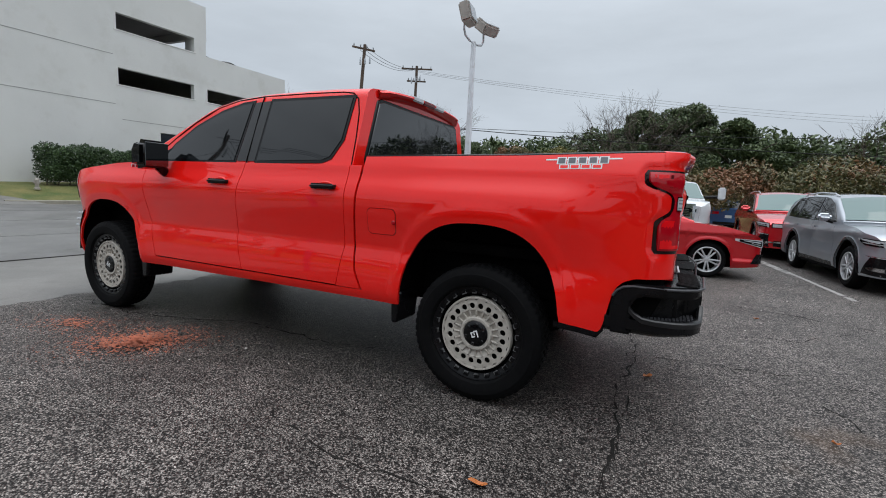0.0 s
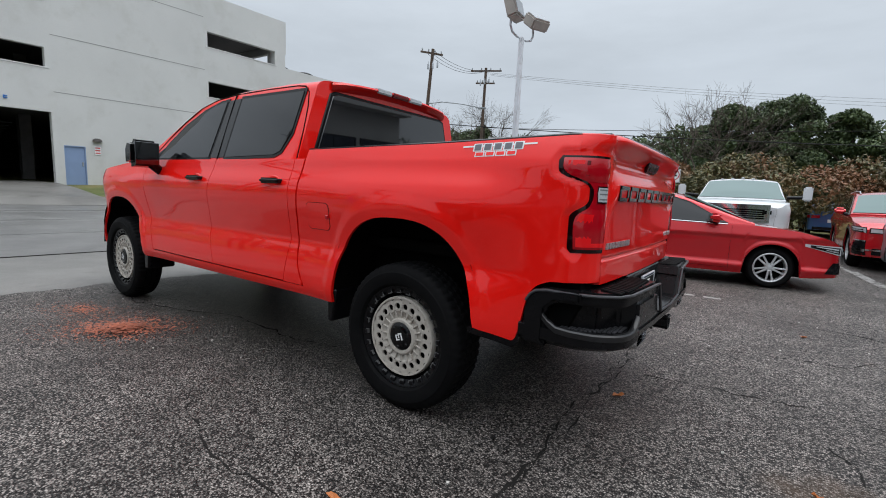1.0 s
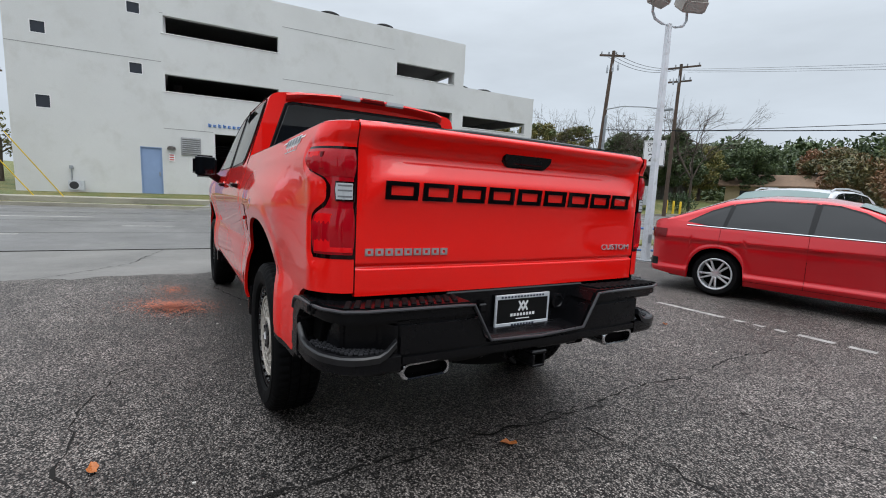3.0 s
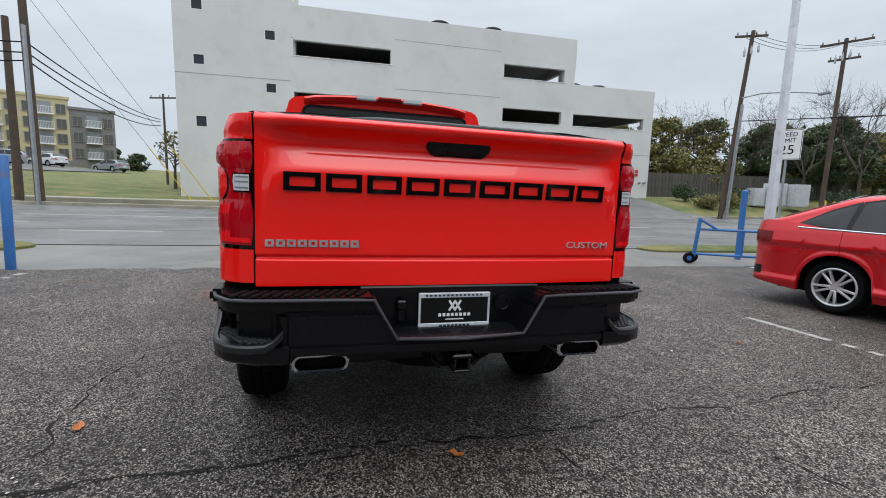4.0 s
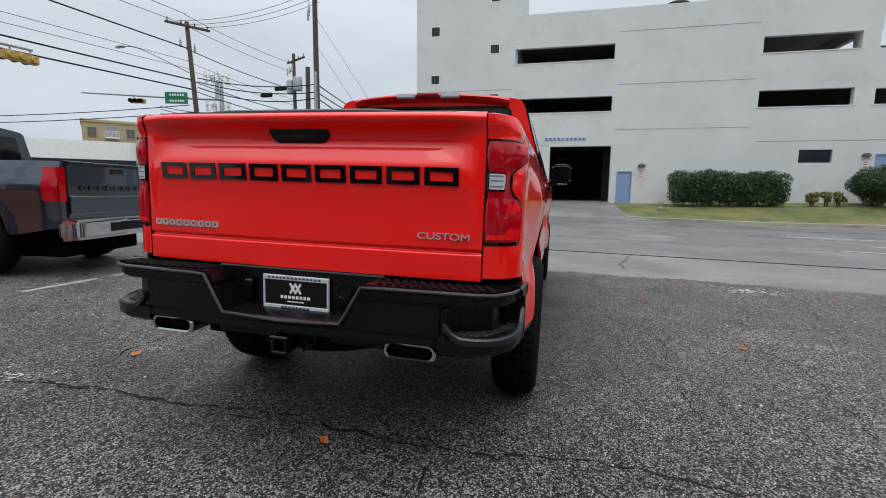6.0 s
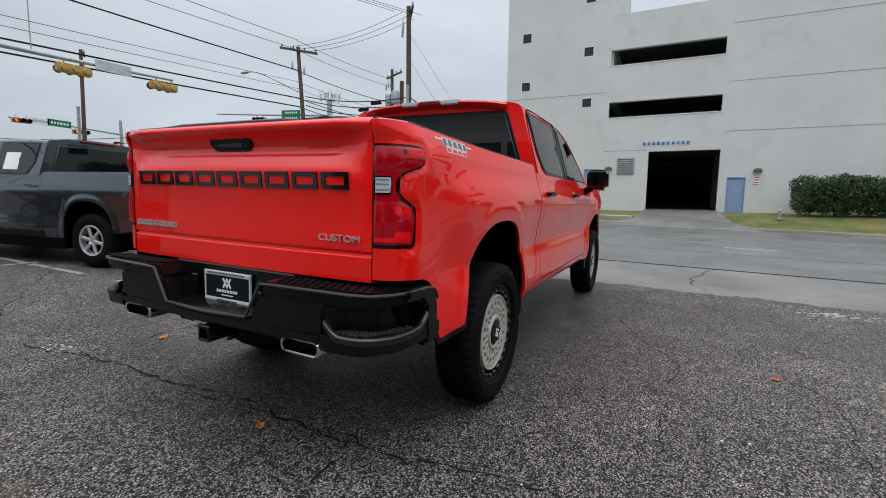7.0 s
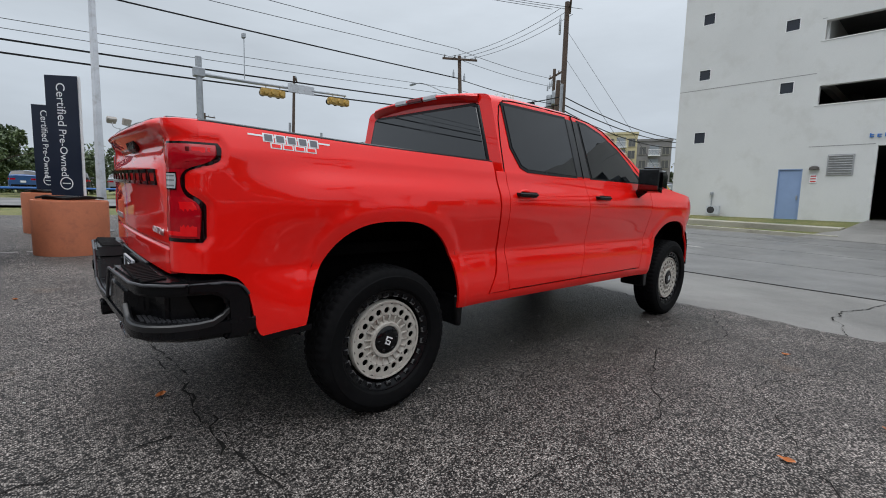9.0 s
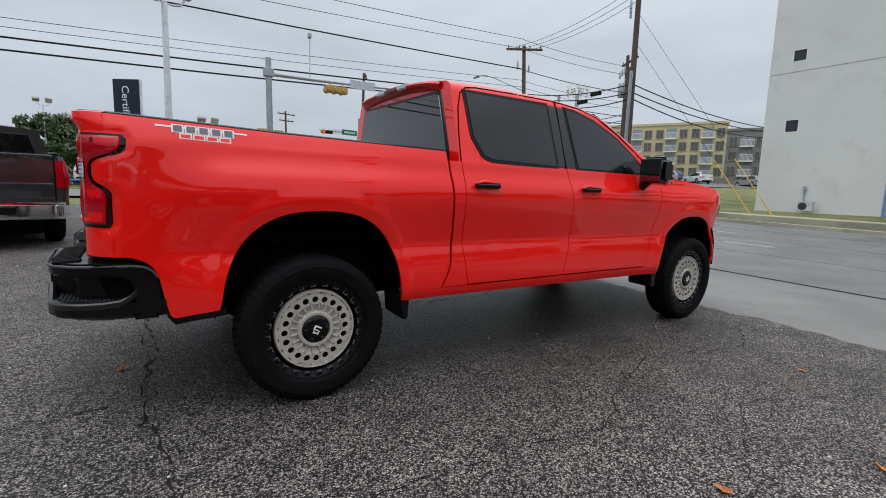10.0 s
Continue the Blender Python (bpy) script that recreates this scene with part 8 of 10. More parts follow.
# evergreens, mixed belt and bare trees beyond the car park
for k, (x, y, h, r) in enumerate(((-1.0, 36.5, 8.8, 3.4), (2.2, 38.0, 9.6, 3.8), (5.4, 38.0, 8.2, 3.2), (8.2, 40, 6.8, 2.8), (-3.4, 40, 8.0, 2.8))):
    leafy_tree(x, y, -0.6, h, r, LEAF_DARK, "dark green live oak tree behind the car park", 26000, 0.13, 20 + k, "evergreens")
rng = np.random.default_rng(4)
belt = [(x + rng.normal() * 0.5, 27.0 + 1.6 * rng.normal(), 0.8 + 1.9 * rng.random(), 1.0 + 0.5 * rng.random()) for x in np.linspace(-6.5, 30, 84)]
tagged(leaf_cloud("shrub_belt", belt, 90000, 0.105, LEAF_MIX, None, 9, 0.9, "stuff"), "thick mixed shrub belt turning brown and red", "shrubs")
for k, (x, y, h) in enumerate(((-2.6, 31.5, 7.2), (-0.6, 33.0, 7.4), (12.0, 31, 6.0), (15.0, 32, 6.2), (18.5, 31, 5.6))):
    bare_tree(x, y, -0.6, h, "bare grey-brown tree behind the shrub belt", 40 + k)
# trees beyond the street on the garage's far side
for k, (x, y, h, r, m) in enumerate(((-30, 27.5, 7.6, 2.6, LEAF_YEL), (-31, 33, 7.8, 3.0, LEAF_YEL), (-29.5, 38.5, 7.6, 3.2, LEAF_DARK), (-27.5, 42.5, 7.4, 3.0, LEAF_DARK), (-24.5, 40.5, 7.6, 2.9, LEAF_DARK), (-26, 47, 6.8, 3.0, LEAF_YEL), (-22, 49, 6.8, 3.0, LEAF_DARK), (-31, 24.2, 7.0, 2.0, LEAF_YEL), (-17, 54, 6.4, 3.6, LEAF_MIX), (-12, 56, 6.6, 3.8, LEAF_YEL))):
    leafy_tree(x, y, 0.4, h, r, m, "leafy tree with thinning autumn crown beyond the street" if m is LEAF_YEL else "dense dark green tree beyond the street", 8000 if m is LEAF_YEL else 15000, 0.125, 60 + k, "street trees")
for k, (x, y, h) in enumerate(((-29, 35.5, 8.0), (-24, 36, 7.2), (-20.5, 36.5, 7.6), (-30.5, 29.5, 7.6))):
    bare_tree(x, y, 0.4, h, "bare tree with fine twigs beyond the street", 80 + k)
far = [(x, 60 + 4 * rng.normal() + 0.1 * abs(x), 1.0 + 6.5 * rng.random() ** 1.4, 1.5 + 1.2 * rng.random()) for x in np.linspace(-48, 45, 190)]
tagged(leaf_cloud("far_wood", far, 70000, 0.30, LEAF_DARK, None, 12, 0.9, "stuff"), "distant dark green tree line", "woods")
far = [(x, -75 + 5 * rng.normal(), 1.6 + 2.6 * rng.random(), 2.6 + 0.8 * rng.random()) for x in np.linspace(-12, 50, 90)]
tagged(leaf_cloud("far_wood", far, 24000, 0.32, LEAF_DARK, None, 13, 0.9, "stuff"), "distant green tree line beyond the cross street", "woods")
for k, (x, y, h, r) in enumerate(((4.5, -58, 7.2, 4.2), (9.5, -60, 7.8, 4.4), (-0.5, -66, 5.6, 3.2))):
    leafy_tree(x, y, 0.2, h, r, LEAF_DARK, "broad dark green oak beyond the cross street", 9000, 0.22, 90 + k, "evergreens")
for k, (x, y, h) in enumerate(((-82, -33, 5.5), (-80, -31, 4.6), (-86, -29.5, 4.0))):
    leafy_tree(x, y, 1.8, h, 2.2, LEAF_DARK, "small distant dark tree behind the tower", 2200, 0.2, 95 + k, "distant trees")
# unseen backdrop trees, added to darken the horizon in the paint's reflections
far = [(52 + 4 * rng.normal() - 0.004 * y * y, y, 1.5 + 6.0 * rng.random() ** 1.3, 1.8 + 1.3 * rng.random()) for y in np.linspace(-28, 62, 150)]
tagged(leaf_cloud("far_wood", far, 40000, 0.40, LEAF_DARK, None, 15, 0.9, "stuff"), "unseen dark tree line added behind the showroom", "woods")
under = [(-30.5 + 1.2 * rng.normal(), y, 0.8 + 3.0 * rng.random() ** 1.2, 0.9 + 0.6 * rng.random()) for y in np.linspace(23.5, 56, 70)]
tagged(leaf_cloud("understorey", under, 50000, 0.12, LEAF_YEL, None, 14, 0.9, "stuff"), "mixed green and yellow undergrowth behind the fence", "shrubs")
# planting along the garage
hedge = thing("hedge", pose(-23.6, 9.5, ground_z(-23.6, 9.5)), "clipped dark green box hedge against the garage", "hedge")
rng = np.random.default_rng(100)
bm = bmesh.new()
for k in range(12):
    y = -2.4 + 0.43 * k
    tube(bm, [(0.0, y, -0.1), (0.1 * math.sin(k), y + 0.08, 0.9)], 0.025, 5, False, 0.01)
part("stem_cluster", bm, BARK, hedge)
blobs = [(x + 0.08 * rng.normal(), y + 0.08 * rng.normal(), z + 0.06 * rng.normal(), 0.36 + 0.06 * rng.random()) for y in np.linspace(-2.35, 2.35, 12) for x in (-0.35, 0.0, 0.35) for z in (0.40, 0.85, 1.28)]
leaf_cloud("foliage", blobs, 34000, 0.052, LEAF_HEDGE, hedge, 103, 1.0)
shrub(-23.3, 15.45, ground_z(-23.3, 15.45), (1.8, 1.9, 2.1), LEAF_HEDGE, "rounded dark green bush beside a blue door", 110, 14000, 0.055)
for k, y in enumerate((13.3, 13.9, 14.4)):
    shrub(-23.5, y, ground_z(-23.5, y), (0.45, 0.45, 0.8), LEAF_YEL, "thin dry ornamental grass tuft", 120 + k, 350, 0.07, "grass_tuft")
for k, (x, y, s) in enumerate(((-23.5, 24.5, 1.6), (-21.8, 24.6, 1.2), (-21.5, 26.0, 1.4), (-22.5, 27.5, 1.7), (-23, 34, 2.0), (-21, 36, 2.0))):
    shrub(x, y, ground_z(x, y), (s, s, s * 0.85), LEAF_YEL if k in (1, 2) else LEAF_HEDGE, "shrub on the grass by the street", 130 + k, 1500, 0.07)
leafy_tree(-34.5, -10.3, 1.0, 4.1, 1.5, LEAF_YEL, "small thin-leaved street tree beside the tower", 420, 0.11, 150)

# wooden fence, one object for each board
fence = thing("fence", pose(-27, 24.2, 0), "weathered grey board fence", "fence")
bm = bmesh.new()
box(bm, -0.012, 0.012, -0.070, 0.070, 0.0, 1.95)
board_me = mesh_of(bm, FENCE_WOOD, "board")
for k in range(150):
    y = 0.15 * k
    same_part("board", board_me, fence, pose(0.01 * (k % 2), y, ground_z(-27, 24.2 + y) - 0.12 - 0.05 * math.sin(k * 1.7) * 0.4))
for z in (0.5, 1.5):
    bm = bmesh.new()
    tube(bm, [(-0.05, y, ground_z(-27, 24.2 + y) + z - 0.1) for y in np.linspace(0, 22.4, 12)], 0.04, 4)
    part("rail", bm, FENCE_WOOD, fence)


# ---- street furniture ----
def utility_pole(x, y, z, h, label, arms=((0.25, 2.4),), arm_dir=0.0, r=0.15, lean=(0, 0), conduit=False, gear=True, group="utility poles"):
    p = thing("utility_pole", pose(x, y, z), label, "utility pole", group)
    bm = bmesh.new()
    top = Vector((lean[0], lean[1], h))
    tube(bm, [(0, 0, -0.3), top * 0.5, top], r, 12, True, r * 0.72)
    part("shaft", bm, WOOD_POLE, p)
    c, s = math.cos(radians(arm_dir)), math.sin(radians(arm_dir))
    for d, w in arms:
        q = top * ((h - d) / h)
        bm = bmesh.new()
        box(bm, -w / 2, w / 2, -0.05, 0.05, -0.06, 0.06, 0.008, 1, m=Matrix.Translation(q + Vector((-s * 0.16, c * 0.16, 0))) @ pose(0, 0, 0, 0, 0, arm_dir))
        arm = part("cross_arm", bm, WOOD_POLE, p)
        for k in range(4):
            bm = bmesh.new()
            t = (k / 3 - 0.5) * (w - 0.25)
            lathe(bm, [(0.0, 0.20), (0.04, 0.19), (0.055, 0.13), (0.03, 0.11), (0.05, 0.08), (0.02, 0.0)], 10, "z", tuple(q + Vector((-s * 0.16 + c * t, c * 0.16 + s * t, 0.06))))
            part("insulator", bm, STEEL_GALV, arm)
    if conduit:
        for k, off in enumerate((0.28, 0.40)):
            bm = bmesh.new()
            tube(bm, [(off, 0.1, -0.2), (off * 0.8 + lean[0] * 0.4, 0.1 + lean[1] * 0.4, h * 0.62)], 0.055, 8)
            part("conduit", bm, STEEL_GALV, p)
    if gear:
        bm = bmesh.new()
        q = top * ((h - 1.5) / h)
        for k in range(3):
            lathe(bm, [(0.0, 0.0), (0.06, 0.02), (0.06, 0.34), (0.03, 0.40), (0.02, 0.52), (0.0, 0.52)], 8, "z", tuple(q + Vector((c * (k - 1) * 0.35 + s * 0.32, s * (k - 1) * 0.35 - c * 0.32, 0.1 * k))))
        part("cutout_switch", bm, STEEL_GALV, p)
    return p


GZ = ground_z
utility_pole(-19.5, 23.4, GZ(-19.5, 23.4), 10.9, "leaning brown wooden utility pole with steel conduits", ((0.25, 1.7),), 60, 0.15, (0.5, 0.5), True)
utility_pole(-19.3, 31.4, GZ(-19.3, 31.4), 11.3, "brown wooden utility pole with double cross arm", ((0.2, 2.6), (1.2, 1.6)), 25, 0.15, (0.2, 0.0), False)
utility_pole(-19.85, -11.5, GZ(-19.85, -11.5), 11.0, "tall dark wooden utility pole with steel conduits", ((0.25, 1.6),), 35, 0.17, (0.0, 0.0), True)
stub = utility_pole(-21.2, -12.9, GZ(-21.2, -12.9), 7.5, "short weathered utility pole stub", (), 0, 0.17, (-0.2, 0.0), False, False)
xf_pole = utility_pole(-27.3, -17.4, GZ(-27.3, -17.4), 9.7, "dark utility pole with transformers", ((0.4, 2.4),), 60, 0.15, (0, 0), False)
for s, dz in ((-1, 0.0), (1, 0.1)):
    bm = bmesh.new()
    lathe(bm, [(0.0, 0.0), (0.30, 0.02), (0.32, 0.1), (0.32, 0.85), (0.28, 0.95), (0.0, 1.0)], 16, "z", (s * 0.25, s * 0.42, 7.0 + dz))
    part("transformer", bm, STEEL_GALV, xf_pole)
utility_pole(-18.7, -17.8, GZ(-18.7, -17.8), 9.6, "leaning dark wooden utility pole at the crossing", ((0.25, 2.2),), -32, 0.15, (-0.2, -0.8), False)
utility_pole(-41.5, -12.7, 1.2, 7.3, "thin distant utility pole beside the tower", ((0.3, 2.6),), 70, 0.11, (0, 0), False, False)
utility_pole(-14.4, -33.5, 0.7, 9.8, "dark wooden utility pole with conduit beyond the crossing", ((0.3, 1.0),), 60, 0.14, (-0.3, 0.0), True, False)
for x, y, h in ((-13.9, -56.5, 9.6), (-9.9, -71, 7.2), (-12, -71, 8.1)):
    utility_pole(x, y, 0.6, h, "distant dark wooden utility pole", ((0.4, 2.4), (1.2, 2.0)), 20, 0.14, (0, 0), False, False)

# a street-lamp arm on the crossing pole
sl = thing("street_lamp", pose(-18.85, -18.6, 7.3), "grey street lamp on a long curved arm", "street lamp")
bm = bmesh.new()
tube(bm, [(0, 0, 0), (0.35, -0.9, 0.48), (0.70, -1.9, 0.98), (0.88, -2.4, 1.18), (0.95, -2.7, 1.24), (1.02, -3.1, 1.25)], 0.035, 8)
part("arm", bm, STEEL_GALV, sl)
bm = bmesh.new()
box(bm, 0.92, 1.12, -3.65, -3.05, 1.17, 1.29, 0.05, 2)
part("lamp_head", bm, STEEL_GALV, sl)


def cable(name, a, b, sag, r=0.018, label="black overhead cable strung between utility poles", n=18):
    a, b = Vector(a), Vector(b)
    bm = bmesh.new()
    tube(bm, [a + (b - a) * (k / n) - Vector((0, 0, 4 * sag * (k / n) * (1 - k / n))) for k in range(n + 1)], r, 5)
    return tagged(part(name, bm, WIRE), label, "cable", "overhead cables")


Q = (-18.9, -18.7)
for zq, zl, sag, r in ((8.55, 8.35, 0.25, 0.034), (6.95, 5.55, 0.30, 0.036), (6.45, 5.20, 0.30, 0.036), (7.9, 5.95, 0.35, 0.012), (7.5, 5.75, 0.35, 0.012), (9.75, 8.9, 0.45, 0.014), (10.3, 9.8, 0.45, 0.014), (10.3, 9.95, 0.50, 0.014)):
    cable("cable", (Q[0], -18.6, zq), (32, -19.0, zl), sag, r)
    cable("cable", (Q[0], -18.7, zq), (-27.3, -17.4, zq - 0.5), 0.15, min(r, 0.025))
P3, P1, P2, XF = (-19.85, -11.5, 11.0), (-19.07, 23.8, 10.4), (-19.1, 31.4, 10.8), (-27.3, -17.4, 9.4)
for k in range(3):
    d = 0.55 * (k - 1)
    cable("cable", (P3[0] + d, P3[1], P3[2] - 0.1), (Q[0] + d, Q[1], 9.8), 0.35, 0.012)
    cable("cable", (P3[0] + d, P3[1] - d, P3[2]), (30, -24 + d, 9.5), 0.8, 0.012)
    cable("cable", (P1[0] + d * 0.8, P1[1] - d * 0.4, P1[2]), (P2[0] + d, P2[1] - d * 0.4, P2[2]), 0.5, 0.014)
    cable("cable", (P2[0] + d, P2[1], P2[2] - 0.2 * k), (30, 62 + d, 10.0 - 0.3 * k), 0.8, 0.009)
for z0, z1, sag in ((6.6, 6.4, 0.45), (6.2, 6.2, 0.5), (5.9, 5.9, 0.7)):
    cable("cable", (P3[0], P3[1], z0), (-41.5, -13.0, z1), sag, 0.030)
    cable("cable", (P3[0], P3[1], z0), (Q[0], Q[1] + 0.6, z1 + 0.6), sag * 0.6, 0.028)
    cable("cable", (XF[0], XF[1], z0), (Q[0] - 6, Q[1] - 8, z1 + 0.4), sag, 0.026)
cable("cable", (-19.3, 23.6, 5.6), (40, 44, 5.0), 0.9, 0.028)
cable("cable", (-19.2, 31.4, 6.2), (40, 40, 6.4), 0.7, 0.020)
cable("cable", (-19.3, 23.6, 5.2), (-60, 26, 5.4), 0.5, 0.024)
cable("cable", (Q[0], Q[1], 5.2), (-13.9, -56.5, 5.6), 0.7, 0.024)
cable("cable", (Q[0], Q[1], 5.6), (-13.9, -56.5, 6.2), 0.8, 0.024)
for z0, z1, sag, f in ((6.6, 7.0, 0.27, 0.30), (6.2, 6.8, 0.30, 0.42)):
    bm = bmesh.new()
    box(bm, -0.35, 0.35, -0.09, 0.09, -0.20, -0.02, 0.03, 2)
    for dx in (-0.25, 0.25):
        box(bm, dx - 0.02, dx + 0.02, -0.02, 0.02, -0.05, 0.035, 0.004, 1)
    q = Vector((P3[0], P3[1], z0)).lerp(Vector((Q[0], Q[1] + 0.6, z1)), f) - Vector((0, 0, 4 * sag * f * (1 - f)))
    tagged(part("splice_case", bm, SIGN_BLACK), "black splice case hanging from an overhead cable", "splice case").matrix_world = pose(q.x, q.y, q.z, 0, 0, 85)
# guy wires with yellow guards at the tower
for k, (yb, yt) in enumerate(((-5.3, -11.5), (-6.3, -11.5))):
    cable("guy_wire", (-21.5 - 0.3 * k, yb, GZ(-21.5, yb)), (-19.85, yt, 10.0 - 1.4 * k), 0.0, 0.008, "thin steel guy wire beside the tower", 2)
    a, b = Vector((-21.5 - 0.3 * k, yb, GZ(-21.5, yb))), Vector((-19.85, yt, 10.0 - 1.4 * k))
    bm = bmesh.new()
    tube(bm, [a, a + (b - a).normalized() * 3.0], 0.024, 6)
    tagged(part("guy_guard", bm, YELLOW), "yellow plastic guard on a guy wire", "guy guard", "guy guards")


def signal_head(parent, m, lamps=3, back=True, lit=None):
    """A horizontal traffic signal; its back faces +y."""
    bm = bmesh.new()
    box(bm, -0.52, 0.52, -0.16, 0.12, -0.15, 0.15, 0.03, 2)
    for k in range(3):
        lathe(bm, [(0.0, 0.0), (0.10, 0.0), (0.12, -0.08), (0.0, -0.08)], 12, "y", (0.34 * (k - 1), 0.20, 0))
    hd = part("signal_head", bm, SIGNAL_YELLOW, parent, "yellow traffic signal housing", local=m)
    for k in range(3):
        bm = bmesh.new()
        lathe(bm, [(0.0, 0.0), (0.14, 0.0), (0.145, -0.22), (0.135, -0.22), (0.13, -0.02)], 14, "y", (0.34 * (k - 1), -0.16, 0))
        part("signal_visor", bm, SIGN_BLACK, hd)
        bm = bmesh.new()
        lathe(bm, [(0.0, -0.01), (0.125, 0.0), (0.125, 0.02)], 14, "y", (0.34 * (k - 1), -0.18, 0))
        part("signal_lens", bm, EMIT_RED if lit == k else LENS_DARK, hd)
    for sx in (-0.3, 0.3):
        bm = bmesh.new()
        tube(bm, [(sx, 0, 0.15), (sx, 0, 0.36)], 0.025, 6)
        part("bracket", bm, STEEL_GALV, hd)
    return hd


mast = thing("traffic_mast", pose(-3.7, -17.5, lot_z(-3.7, -17.5)), "galvanised traffic signal mast with a long arm", "traffic signal")
bm = bmesh.new()
tube(bm, [(0, 0, -0.2), (0, 0, 3.0), (0, 0, 6.15)], 0.150, 14, True, 0.115)
part("mast_post", bm, STEEL_GALV, mast)
bm = bmesh.new()
tube(bm, [(0, 0, 5.50), (-2.0, 0.12, 5.50), (-4.2, 0.25, 5.53), (-6.35, 0.38, 5.58)], 0.085, 10, True, 0.05)
box(bm, -0.2, 0.2, -0.16, 0.16, 5.38, 5.72, 0.02, 1)
part("mast_arm", bm, STEEL_GALV, mast)
signal_head(mast, pose(-2.88, 0.18, 5.19, 0, -1, -3))
signal_head(mast, pose(-5.98, 0.34, 5.25, 0, -1, -3))
bm = bmesh.new()
box(bm, -4.75, -3.50, 0.30, 0.33, 5.34, 5.72, 0.01, 1)
part("name_board", bm, POLE_WHITE, mast, "pale street-name board seen from behind")
bm = bmesh.new()
tube(bm, [(-1.72, 0.1, 5.50), (-1.74, 0.1, 7.25)], 0.018, 6)
box(bm, -1.80, -1.66, 0.00, 0.20, 7.22, 7.44, 0.03, 1)
part("camera_stalk", bm, STEEL_GALV, mast)
# pedestrian heads on the mast
for dx, dz in ((-0.34, 2.98), (0.34, 3.0)):
    bm = bmesh.new()
    box(bm, dx - 0.21, dx + 0.21, -0.14, 0.14, dz - 0.21, dz + 0.21, 0.04, 2)
    box(bm, dx - 0.19, dx + 0.19, 0.139, 0.15, dz - 0.19, dz + 0.19, 0.01, 1)
    part("walk_signal", bm, SIGNAL_YELLOW, mast)

mast2 = thing("traffic_mast", pose(-26.7, -23.0, GZ(-26.7, -23.0)), "galvanised mast with a signal and green name boards", "traffic signal")
bm = bmesh.new()
tube(bm, [(0, 0, -0.3), (0, 0, 7.7)], 0.17, 12, True, 0.12)
part("mast_post", bm, STEEL_GALV, mast2)
bm = bmesh.new()
tube(bm, [(0, 0, 6.5), (1.2, -4.0, 6.6), (2.9, -9.4, 6.8)], 0.10, 8, True, 0.06)
part("mast_arm", bm, STEEL_GALV, mast2)
for dz, w in ((6.75, 1.6), (6.33, 1.6)):
    bm = bmesh.new()
    box(bm, -w / 2, w / 2, -0.02, 0.02, -0.20, 0.20, 0.01, 1)
    bd = part("name_board", bm, SIGN_GREEN, mast2, "green street-name board with white print", local=pose(1.05, -3.0, dz, 0, 0, -73))
    bm = bmesh.new()
    for k in range(6):
        box(bm, -0.55 + 0.18 * k, -0.43 + 0.18 * k, 0.021, 0.025, -0.06, 0.07)
    tagged(part("print", bm, SIGN_WHITE, bd, smooth=0), kind="stuff")
signal_head(mast2, pose(1.75, -5.7, 6.28, 0, 0, 107), lit=None)
bm = bmesh.new()
box(bm, -0.1, 0.45, -0.25, 0.25, 2.5, 3.0, 0.04, 1)
part("walk_signal", bm, SIGN_BLACK, mast2)
mast3 = thing("traffic_mast", pose(-19.3, -38.0, 0.7), "distant mast with red signals and a green board", "traffic signal")
bm = bmesh.new()
tube(bm, [(0, 0, -0.3), (0, 0, 6.2)], 0.15, 10, True, 0.11)
part("mast_post", bm, STEEL_GALV, mast3)
bm = bmesh.new()
tube(bm, [(0, 0, 5.1), (3.4, 0, 5.3), (7.0, 0, 5.42)], 0.08, 8, True, 0.05)
part("mast_arm", bm, STEEL_GALV, mast3)
signal_head(mast3, pose(6.36, 0.1, 5.26, 0, 0, 180), lit=0)
signal_head(mast3, pose(2.9, 0.1, 4.92, 0, 0, 180), lit=0)
for xb, w, mat, label in ((5.36, 0.55, SIGN_WHITE, "white sign board on the arm"), (4.2, 0.72, SIGN_GREEN, "green street-name board with white print")):
    bm = bmesh.new()
    box(bm, -w, w, -0.02, 0.02, -0.24, 0.24, 0.01, 1)
    bd = part("name_board", bm, mat, mast3, label, local=pose(xb, 0.15, 5.37, 0, -2, 0))
    bm = bmesh.new()
    for k in range(6):
        box(bm, w * (-0.75 + 0.26 * k), w * (-0.75 + 0.26 * k) + w * 0.16, 0.021, 0.025, -0.08, 0.08)
    tagged(part("print", bm, SIGN_WHITE if mat is SIGN_GREEN else STEEL_GALV, bd, smooth=0), kind="stuff")
bm = bmesh.new()
box(bm, 0.15, 0.55, -0.15, 0.15, 4.0, 4.5, 0.04, 1)
part("walk_signal", bm, SIGN_BLACK, mast3)
bm = bmesh.new()
box(bm, 0.22, 0.48, 0.149, 0.16, 4.12, 4.38, 0.01, 1)
part("signal_lens", bm, EMIT_RED, mast3)

